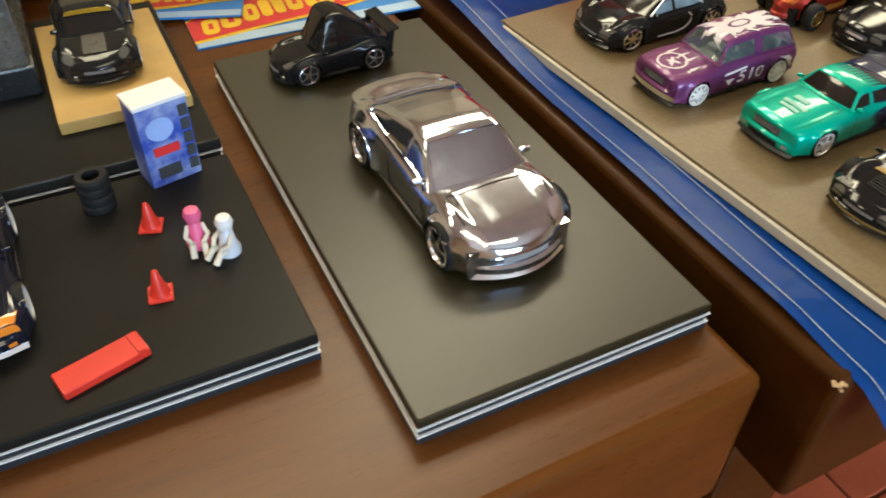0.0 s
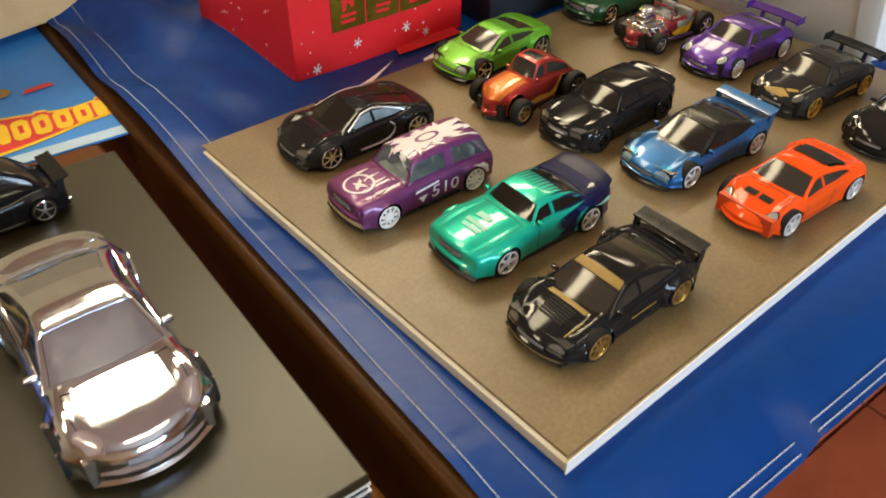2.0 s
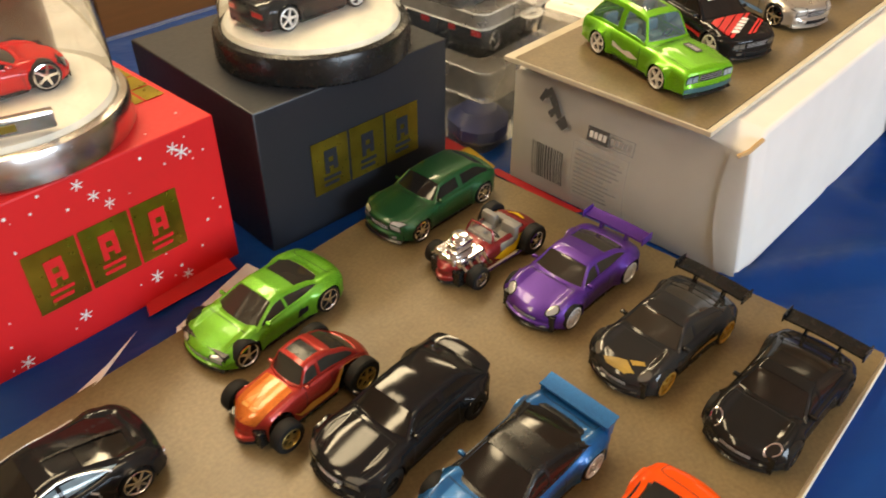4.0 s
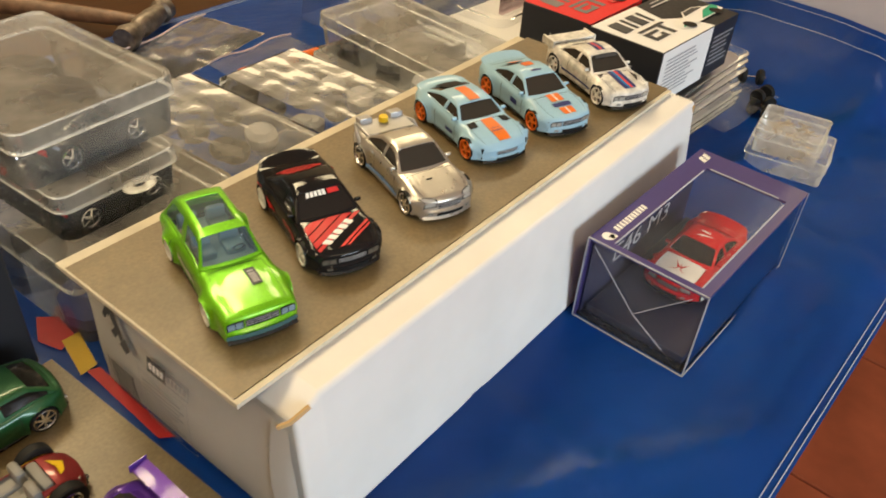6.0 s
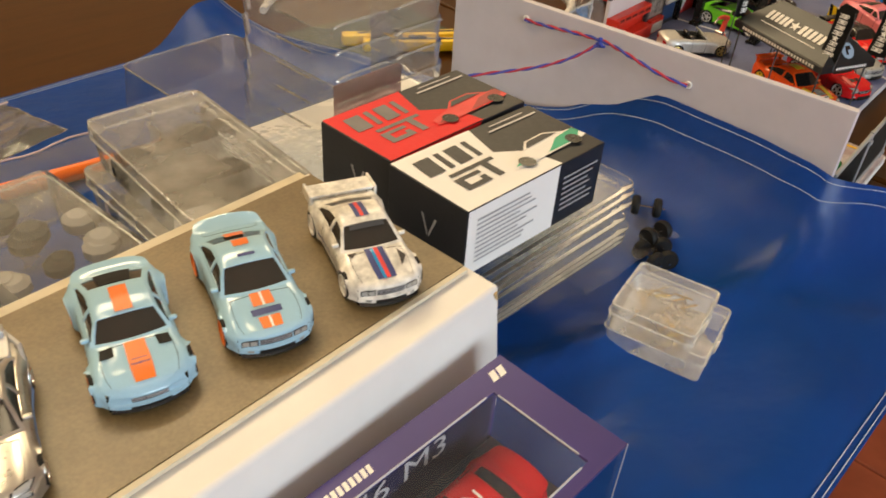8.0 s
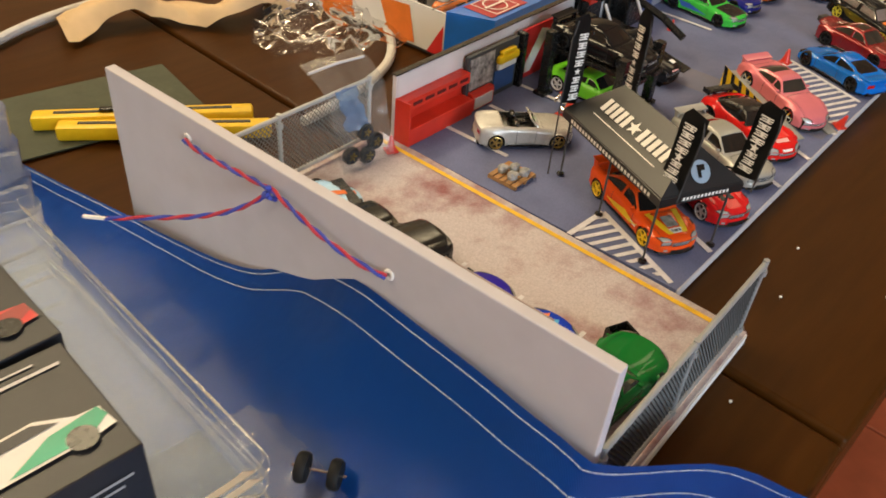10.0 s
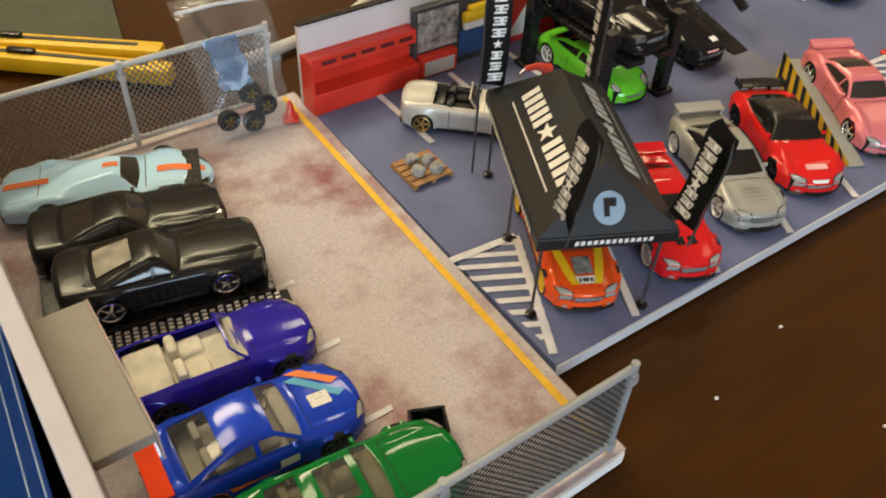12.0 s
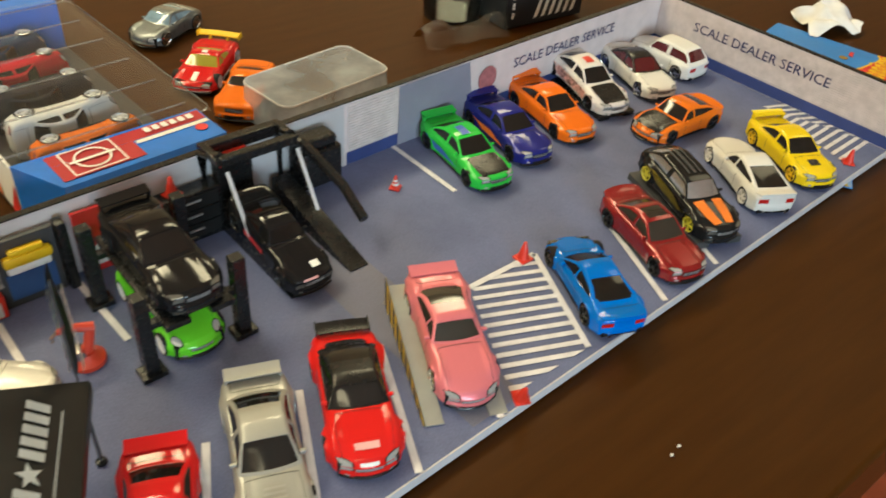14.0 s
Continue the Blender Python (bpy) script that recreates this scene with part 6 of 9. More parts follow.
bmesh.ops.solidify(bm, geom=bm.faces[:], thickness=.0008)
part("end_flap", bm, MATS["carton_white"], gf, "bulging white end flap")
bm = grid(bmesh.new(), lambda u, v: (-bulge(.010 * u + .0008, gH * v) - .0007 * u - .0002, lean_out(.0002 + (.0065 + .0025 * math.sin(3.1 * v)) * u, gH * v), .001 + (gH - .002 - crushed(0)) * v), 6, 14)
bmesh.ops.solidify(bm, geom=bm.faces[:], thickness=.0007)
part("side_tab", bm, MATS["carton_white"], gf)
bm = bmesh.new()
tube(bm, [(-.0006, .004, gH - .0070), (.002, .0012, gH - .0048), (.009, -.0003, gH - .0020)], .0010, 6)
part("torn_corner", bm, KRAFT, gf)
bm = bmesh.new()
tube(bm, [(gU - .003, -.0003, gH - .002), (gU + .0004, .001, gH - .012), (gU + .0003, .003, gH - .03)], .0011, 6)
part("torn_corner", bm, KRAFT, gf)
sheet = thing("stage_sheet", pose(.3400, .3695, gH + .0008, 0, 0, GA), "grey-brown concrete-print card lying on a white carton", "printed card")
bm = cube(-.0072, gU - .004, .0155, gV - .006, 0, .0024)
part("card", bm, BOARD, sheet)
part("foam_edge", cube(-.0072, gU - .004, .0130, .0155, 0, .0020, .0003), FOAM, sheet)
part("foam_edge", cube(-.0080, -.0072, .0130, gV - .006, .0002, .0022), FOAM, sheet)
part("foam_edge", cube(-.0080, gU - .006, gV - .006, gV - .0005, 0, .0020, .0003), FOAM, sheet)
# label on the carton's short side


def end_part(name, bm, mat, label=""):
    bmesh.ops.subdivide_edges(bm, edges=[e for e in bm.edges if e.calc_length() > .006], cuts=3, use_grid_fill=True)
    for v in bm.verts:
        x, y, z = v.co
        v.co = (-bulge(gV - x, y) - .0022 - z, gV - x, y)
    return part(name, bm, mat, gf, label, smooth=0)


bm = bmesh.new()
rnd = random.Random(2)
x = .018
while x < .036:
    w = rnd.choice([.0003, .0006, .0009])
    rect(bm, x, x + w, .012, .030)
    x += w + rnd.choice([.0004, .0007])
end_part("small_print", bm, FADED)["kind"] = "stuff"
bm = bmesh.new()
rect(bm, .046, .0565, .041, .0475)
end_part("logo_block", bm, FADED)
bm = bmesh.new()
for a in ((.0565, .069, .041, .0414), (.0565, .069, .0471, .0475), (.0686, .069, .0414, .0471)):
    rect(bm, *a)
block_letters(bm, .0575, .068, .0430, .0456, 5)
end_part("logo_frame", bm, GREY)
bm = bmesh.new()
block_letters(bm, .0472, .0560, .0428, .0458, 4, z=.0002)
end_part("logo_blocks", bm, WHITE)
bm = bmesh.new()
bars(bm, .042, .066, .012, .036, 11, rnd, fill=.35)
end_part("small_print", bm, GREY)
bm = bmesh.new()
for a in ((.040, .068, .010, .0103), (.040, .068, .0385, .0388), (.040, .0403, .010, .0388), (.0677, .068, .010, .0388)):
    rect(bm, *a)
end_part("label_outline", bm, LTGREY)
bm = bmesh.new()
for pts in ([(.020, .053), (.024, .057), (.026, .055), (.0225, .051)], [(.0235, .052), (.030, .044), (.032, .046), (.026, .055)], [(.029, .0425), (.033, .040), (.036, .043), (.033, .047)], [(.0185, .050), (.0205, .049), (.0235, .0545), (.021, .0555)], [(.024, .0455), (.0265, .0435), (.030, .0485), (.0285, .0505)]):
    quad(bm, [(a, b, 0) for a, b in pts])
end_part("printed_car", bm, FADED)

# cars on the stage
ZG = gH + .0034
LIME = paint((.16, .50, .006), .5, .28)
toy_car("metallic lime custom estate car with large glass roof", .3335, .4360, ZG, -79, "wagon", mat=LIME, glass=TINTWIN, seats=surface("blue_grey_trim", (.16, .24, .26), .5), rim=WHITE, sunroof=TINTWIN, light_mat=BLUEGLASS, flare=1.8, over=dict(W=28.5, L=77, H=25.5, roofw=.62, beltw=.84, gh=(.36, .46, .84, .975)), headlights="square", mirrors=False, bumper=surface("teal_bumper", (.10, .24, .26), .2, metal=.5), outer=.86, decals=[("hood", (.17, .295, .12, .40), DKGREY, "hood_vent"), ("hood", (.185, .28, .17, .35), GREY, "hood_vent"), ("sidepoly", [(.42, .45), (.5, .62), (.56, .5), (.66, .7), (.66, .45), (.5, .3)], WHITE)])
R2 = surface("race_red", (.55, .018, .02), .4)


def slash(c0, c1, k, u0, u1, w):
    """The part of a slanting band that lies on a hood from u0 to u1."""
    pts = [(u0, -w), (u0, w), (u1, w), (u1, -w)]
    for sg, c in ((1, c0), (-1, c1)):
        out = []
        for p, q in zip(pts, pts[1:] + pts[:1]):
            fp, fq = (sg * (v - k * (u - u0) - c) for u, v in (p, q))
            if fp >= 0:
                out.append(p)
            if fp * fq < 0:
                r = fp / (fp - fq)
                out.append((p[0] + (q[0] - p[0]) * r, p[1] + (q[1] - p[1]) * r))
        pts = out
    return pts


adv = [("hoodpoly", slash(a, b, 6.8, .05, .295, .84), R2) for a, b in ((-2.30, -1.86), (-1.80, -1.42), (-1.36, -1.06), (-.98, -.80), (-.28, -.14), (-.08, .04))]
for i in range(5):
    a = -.46 + .2 * i
    adv.append(("hoodpoly", [(.085 + .029 * i, a), (.113 + .029 * i, a - .17), (.136 + .029 * i, a - .02), (.108 + .029 * i, a + .15)], WHITE, "lettering_block"))
adv += [("roofpoly", slash(a, a + .2, 6.0, .66, .97, .80), R2) for a in (-2.2, -1.9, -1.6, -1.3, -1.0, -.7, -.4, -.1)]
adv += [("roof", (.245, .30, -.62 + .16 * i, -.50 + .16 * i), WHITE, "lettering_block") for i in range(5)]
adv += [("roof", (.245, .30, .22, .66), R2), ("sidepoly", [(.3, .4), (.5, .5), (.5, .62), (.3, .6)], R2), ("sidepoly", [(.62, .3), (.8, .8), (.88, .8), (.7, .3)], R2)]
toy_car("glossy black touring saloon with red diagonal stripes and white wheels", .372, .4575, ZG, -81, "coupe", (.010, .010, .011), rim=WHITE, outer=.8, glass=DARKGLASS, headlights="square", wing="duck", over=dict(L=72, W=31, H=21.5), decals=adv)
SIL = surface("bare_silver", (.54, .525, .48), .30, metal=.8, coat=.2)
dmc = toy_car("silver time-machine style coupe with twin rear vents and silver details", .418, .4785, ZG, -80, "coupe", mat=SIL, glass=SMOKEGLASS, rim=CHROME, base=SIL, spokes=6, over=dict(L=70, W=30, H=21), decals=[("sidepoly", [(.30, .12), (.72, .12), (.72, .28), (.30, .28)], surface("pale_blue_plastic", (.15, .28, .55), .4)), ("hood", (.2, .21, -.3, -.1), DARKGLASS)])
bm = bmesh.new()
for sg in (-1, 1):
    box(bm, -.0300, -.0250, sg * .0045, sg * .0105, .013, .0215, .0005, m=Matrix.Rotation(radians(-8), 4, "Y"))
box(bm, -.0305, -.018, -.0115, .0115, .0125, .0155, .0006)
tube(bm, [(-.018, -.0145, .010), (-.024, -.014, .014), (-.033, -.010, .0135)], .0008, 6)
tube(bm, [(-.018, .0145, .010), (-.024, .014, .014), (-.033, .010, .0135)], .0008, 6)
part("rear_vents", bm, surface("vent_grey", (.42, .42, .42), .4, metal=.5), dmc)
bm = bmesh.new()
lathe(bm, [(0, .0185), (.002, .0183), (.0022, .0160), (0, .0155)], 14, Matrix.Translation((-.026, 0, 0)))
part("reactor_cap", bm, YELLOW, dmc)
SKYB = paint((.33, .53, .66), 0, .3)
GOR = surface("gulf_orange", (.74, .16, .015), .4)
toy_car("pale blue racing coupe with an orange centre stripe and orange wheels", .4585, .5105, ZG, -79, "coupe", mat=SKYB, glass=SMOKEGLASS, rim=GOR, outer=.82, wing="duck", flare=1.8, headlights="slant", light_mat=SKYB, over=dict(L=68, W=31, H=19.5, gh=(.32, .46, .69, .92), prof=[(0, 7.4), (.03, 9.6), (.12, 11.2), (.30, 12.5), (.40, 13.2), (.75, 14.2), (.95, 14.2), (1, 12.2)]),
        decals=[("hood", (.05, .31, -.23, .23), GOR), ("hood", (.15, .162, -.20, .20), NAVY), ("hood", (.185, .19, -.16, .16), NAVY), ("roof", (.345, .655, -.30, .30), GOR), ("sides", (.40, .50, .35, .55), NAVY), ("roof", (.72, .95, -.5, .5), MATBLACK, "louvre_panel"), ("hood", (.24, .31, .48, .78), MATBLACK, "vent"), ("hood", (.24, .31, -.78, -.48), MATBLACK, "vent")])
toy_car("pale blue touring saloon with orange stripes, orange wheels and rear spoiler", .4995, .5265, ZG, -81, "coupe", mat=SKYB, glass=SMOKEGLASS, rim=GOR, outer=.84, wing="duck", headlights="square", over=dict(L=72, W=31),
        decals=[("hood", (.04, .12, -.26, .26), GOR), ("hood", (.20, .30, -.26, .26), GOR), ("hood", (.04, .12, -.03, .03), WHITE), ("hood", (.20, .30, -.03, .03), WHITE), ("hoodpoly", [(.135, -.36), (.135, .36), (.18, .36), (.18, -.36)], NAVY), ("roofpoly", [(.40, -.32), (.40, .32), (.44, .32), (.44, -.32)], NAVY), ("roof", (.56, .68, -.30, .30), GOR), ("roof", (.82, .97, -.30, .30), GOR), ("sidepoly", [(.42, .4), (.50, .4), (.50, .7), (.42, .7)], NAVY)])
MART = surface("worn_white", (.66, .64, .58), .4, vary=.35, scale=220, coat=.4)
mart = toy_car("worn white rally saloon with blue and red stripes and number four", .5445, .541, ZG, -84, "coupe", mat=MART, glass=SMOKEGLASS, rim=WHITE, outer=.8, wing="", headlights="square", over=dict(L=70, W=30, wb=42),
        decals=[("hood", (.05, .31, -.30, -.13), NAVY), ("hood", (.05, .31, -.13, -.04), paint((.03, .25, .5))), ("hood", (.05, .31, -.04, .08), REDINK), ("hood", (.05, .31, .08, .25), NAVY), ("roof", (.40, .66, -.30, -.1), NAVY), ("roof", (.40, .66, -.1, .06), REDINK), ("roof", (.40, .66, .06, .28), NAVY), ("hoodtext", ("4", .20, 0, .085), WHITE), ("sides", (.25, .75, .3, .42), NAVY), ("roof", (.25, .31, -.7, .7), DKGREY), ("hoodpoly", [(.12, .5), (.2, .75), (.27, .6), (.2, .55)], surface("soot", (.06, .05, .045), .8)), ("hoodpoly", [(.26, -.7), (.3, -.5), (.3, -.8)], surface("soot", (.06, .05, .045), .8))])
bm = bmesh.new()
box(bm, -.033, -.024, -.0135, .0135, .0145, .0158, .0005)
for sg in (-1, 1):
    box(bm, -.030, -.027, sg * .010 - .001, sg * .010 + .001, .012, .0145)
    box(bm, -.034, -.023, sg * .0135 - .0006, sg * .0135 + .0006, .0120, .0165, .0003, 1)
part("spoiler", bm, MART, mart, "broken white rear spoiler")

# ---- clear packaging, boxes and tools behind the carton ----
def rounded(w, h, r, n=5):
    pts = []
    for cx, cy, a0 in ((w - r, r, -90), (w - r, h - r, 0), (r, h - r, 90), (r, r, 180)):
        for i in range(n + 1):
            a = radians(a0 + 90 * i / n)
            pts.append((cx + r * math.cos(a), cy + r * math.sin(a)))
    return pts


def shell(bm, w, h, z0, z1, r, taper=0.0, bottom=True, top=False, inset=0.0):
    """A thin-walled rounded tub, open at the top or the bottom."""
    a = rounded(w, h, r)
    cx, cy = w / 2, h / 2
    lo = [((x - cx) * (1 - taper) + cx, (y - cy) * (1 - taper) + cy) for x, y in a]
    v0 = [bm.verts.new((*p, z0)) for p in lo]
    v1 = [bm.verts.new((*p, z1)) for p in a]
    for i in range(len(a)):
        j = (i + 1) % len(a)
        bm.faces.new((v0[i], v0[j], v1[j], v1[i]))
    if bottom:
        bm.faces.new(v0[::-1])
    if top:
        bm.faces.new(v1)
    return bm


def rim_line(bm, w, h, z, r, rad):
    p = [(x, y, z) for x, y in rounded(w, h, r)]
    tube(bm, p + [p[0]], rad, 5, False)
    return bm


def storage_box(label, x, y, z, deg, w, h, height, mat=CLEARBOX, cells=(0, 0), contents=True, seed=1, name="storage_box", lid=True, r=.006, fill_mats=None, clasp="block"):
    root = thing(name, pose(x, y, z, 0, 0, deg), label, "storage box", "clear storage boxes")
    rnd = random.Random(seed)
    part("tub", shell(bmesh.new(), w, h, .0004, height * .68, r, .03), mat, root)
    if lid:
        bm = shell(bmesh.new(), w + .002, h + .002, height * .66, height, r, -.012, bottom=False, top=True)
        bmesh.ops.translate(bm, vec=(-.001, -.001, 0), verts=bm.verts)
        part("lid", bm, LID, root)
        bm = rim_line(bmesh.new(), w + .002, h + .002, height * .68, r, .0007)
        rim_line(bm, w, h, height * .985, r, .0005)
        bmesh.ops.translate(bm, vec=(-.001, -.001, 0), verts=bm.verts)
        part("rim", bm, FROST, root)
        if clasp == "block":
            part("clasp", cube(w * .40, w * .60, -.0022, 0, height * .45, height * .78, .0006), FROST, root)
        if clasp == "eyelet":
            part("eyelet", lathe(bmesh.new(), [(.0024, 0), (.0062, 0), (.0066, .0006), (.0062, .0012), (.0024, .0012), (.0024, 0)], 22, Matrix.Translation((w * .58, -.0050, height * .66)) @ Matrix.Diagonal((1.2, .8, 1, 1))), FROST, root)
    nx, ny = cells
    for i in range(1, nx):
        part("divider", cube(w * i / nx - .0005, w * i / nx + .0005, .002, h - .002, .001, height * .62), mat, root)
    for j in range(1, ny):
        part("divider", cube(.002, w - .002, h * j / ny - .0005, h * j / ny + .0005, .001, height * .6), mat, root)
    if contents:
        mats = fill_mats or [DKGREY, BLACK, MATBLACK, GREY]
        cx, cy = max(nx, 2), max(ny, 3)
        for i in range(cx):
            for j in range(cy):
                if rnd.random() < .2:
                    continue
                s = min(w / cx, h / cy)
                bm = bmesh.new()
                for _ in range(3):
                    a = rnd.uniform(.2, .42) * s
                    px, py = w * (i + .5) / cx + rnd.uniform(-.15, .15) * s, h * (j + .5) / cy + rnd.uniform(-.15, .15) * s
                    lathe(bm, [(0, 0), (a * .8, 0), (a, a * .2), (a, a * .6), (a * .6, a * .9), (0, a * .9)], 10, Matrix.Translation((px, py, .001)))
                ob = part("contents", bm, rnd.choice(mats), root)
                ob["kind"] = "stuff"
    return root


CHARS = [BLACK, MATBLACK, DKGREY, NAVY]
storage_box("deep clear storage box with dark toy parts under other boxes", .2770, .4850, .0002, 32, .086, .132, .0470, CLEARBOX, (2, 3), seed=3, fill_mats=CHARS, clasp="")
storage_box("clear lidded box with an eyelet tab holding dark toy cars", .2790, .4965, .0474, 33, .057, .100, .0236, BOXFILM, (1, 1), False, clasp="eyelet")
storage_box("hazy clear lidded box with dark toy cars inside", .2695, .5000, .0716, 32.6, .0725, .097, .0268, CLEARBOX, (1, 1), False, clasp="")
for bx, by, bz, places in ((.2790, .4965, .0484, ((.0285, .016, 2), (.0285, .046, -3), (.0285, .077, 3))), (.2695, .5000, .0726, ((.037, .016, 3), (.036, .047, -4), (.037, .078, 2)))):
    for k, (px, py, hd) in enumerate(places):
        c, q = math.cos(radians(32.8)), math.sin(radians(32.8))
        toy_car("dark toy car lying in a clear storage box", bx + px * c - py * q, by + px * q + py * c, bz, 32.8 + hd, "coupe", ((.012, .013, .018), (.022, .022, .026), (.016, .014, .014))[k], over=dict(L=56, W=26, H=18, wb=34), rim=CHROME, mirrors=False, group="boxed toy cars")


def bubble_tray(label, x, y, deg, w, h, height, nx, ny, seed):
    """A vacuum-formed tray lying hollow side down, with rows of rounded pockets."""
    root = thing("pocket_tray", pose(x, y, .0006, 0, 0, deg), label, "blister tray", "pocket trays")
    rnd = random.Random(seed)
    lift = [[rnd.uniform(.55, 1) for _ in range(ny)] for _ in range(nx)]

    def f(u, v):
        i, j = min(int(u * nx), nx - 1), min(int(v * ny), ny - 1)
        a, b = abs(u * nx - i - .5) * 2, abs(v * ny - j - .5) * 2
        k = (1 - a * a) * (1 - b * b)
        rim = min(1, min(u, 1 - u) * w / .004, min(v, 1 - v) * h / .004)
        return (w * u, h * v, height * (.965 * rim + .012 * rim * max(0, k) * lift[i][j]) + .0004 * noise.noise(Vector((u * 9, v * 9, seed))))
    part("lid", grid(bmesh.new(), f, nx * 9, ny * 9), HAZE, root)
    part("flange", rim_line(bmesh.new(), w, h, height * .80, .006, .0007), FROST, root)
    part("wall", shell(bmesh.new(), w, h, .0008, height * .90, .006, -.02, bottom=False), CLEARBOX, root)
    part("flange", rim_line(bmesh.new(), w + .004, h + .004, .0012, .006, .0008), FROST, root)
    for i in range(nx):
        for j in range(ny):
            if rnd.random() < .72:
                bm = bmesh.new()
                for _ in range(2):
                    a = rnd.uniform(.0055, .0090)
                    lathe(bm, [(0, 0), (a * .8, 0), (a, a * .3), (a, a * .8), (a * .6, a * 1.1), (0, a * 1.1)], 10, Matrix.Translation((w * (i + .5) / nx + rnd.uniform(-.004, .004), h * (j + .5) / ny + rnd.uniform(-.003, .003), height - .0150 - rnd.uniform(0, .004))))
                part("contents", bm, rnd.choice([DKGREY, GREY, MATBLACK]), root)["kind"] = "stuff"
    return root


bubble_tray("milky pocket tray with small dark parts showing through", .3530, .5296, 32, .068, .122, .040, 3, 4, 5)
bubble_tray("milky pocket tray with faint grey parts beside another tray", .4140, .5678, 32, .064, .104, .039, 3, 4, 6)
storage_box("clear compartment case with grey parts at the bottom of a pair", .4815, .6015, .0002, 27, .064, .116, .024, CLEARBOX, (3, 4), seed=7)
storage_box("clear lidded case with dark wheels stacked on another", .4835, .6035, .0244, 24.5, .063, .116, .026, CLEARBOX, (2, 3), seed=8)
for a in ((.483, .598, .010), (.4455, .690, .010)):
    tagged(part("blue_clip", cube(0, .012, -.003, 0, -.004, .004, .0006), NAVY, m=pose(a[0], a[1], a[2], 0, 0, 117)), "dark blue plastic clip on a clear case", "clip", "clips")

# nested clear clamshells under the two small cartons
for i in range(8):
    rnd = random.Random(40 + i)
    root = thing("clamshell_sheet", pose(.584 + rnd.uniform(-.002, .002), .538 + rnd.uniform(-.002, .002), .0012 + i * .0052, 0, 0, 27.5 + rnd.uniform(-1.2, 1.2)), "thin clear plastic clamshell in a nested stack", "clamshell", "nested clamshells")
    bm = shell(bmesh.new(), .140, .185, 0, .0032, .008, .05, bottom=True)
    part("sheet", bm, SHEETS, root)
    part("edge", rim_line(bmesh.new(), .140, .185, .0032, .008, .0003), RIB, root)


def tall_blister(x, y, z, deg, w, h, steps, H):
    root = thing("blister_tray", pose(x, y, z, 0, 0, deg), "tall stack of clear ribbed blister trays", "blister tray")
    cx, cy = w / 2, h / 2
    for k in range(steps):
        bm = shell(bmesh.new(), w, h, H * k / steps, H * (k + .90) / steps, .010, .02, bottom=False, top=(k == steps - 1))
        f = 1 - .10 * k / steps
        bmesh.ops.transform(bm, matrix=Matrix.Translation((cx, cy, 0)) @ Matrix.Diagonal((f, f, 1, 1)) @ Matrix.Translation((-cx, -cy, 0)), verts=bm.verts)
        part("tray", bm, RIB, root)
        zz, o = H * (k + .9) / steps, w * (1 - f) / 2
        for a, b in ((.12, .50), (.56, .92)):
            part("rib", tube(bmesh.new(), [(w * a, o - .0004, zz - .0015), (w * (a + .03), o - .0008, zz), (w * (b - .03), o - .0008, zz), (w * b, o - .0004, zz - .0015)], .0007, 6), CLEARBOX, root)
        part("rib", tube(bmesh.new(), [(o - .0006, h * .15, zz), (o - .0006, h * .5, zz)], .0006, 6), CLEARBOX, root)
    part("pink_insert", cube(w * .25, w * .75, h * .22, h * .26, H * .30, H * .55), PINKFILM, root)
    return root


tall_blister(.555, .678, .0030, 29, .102, .082, 7, .1000)
flat = thing("shallow_tray", pose(.522, .690, .0005, 0, 0, 29), "shallow clear plastic tray turned upside down", "tray")
part("tray", shell(bmesh.new(), .085, .15, 0, .030, .008, -.06, bottom=False, top=True), CLEAR, flat)
part("rim", rim_line(bmesh.new(), .085, .15, .030, .008, .0006), CLEARBOX, flat)


# two small cartons with a car picture on top
def side_car_shape(bm, x0, y0, L, z):
    """A plain side view of a car as flat pieces."""
    pts = [(0, .12), (.02, .30), (.28, .42), (.42, .62), (.68, .64), (.86, .46), (.98, .44), (1, .16), (.86, .12), (.14, .10)]
    vs = [bm.verts.new((x0 + L * a, y0 + L * .55 * b, z)) for a, b in pts]
    bmesh.ops.triangulate(bm, faces=[bm.faces.new(vs)])
    return bm


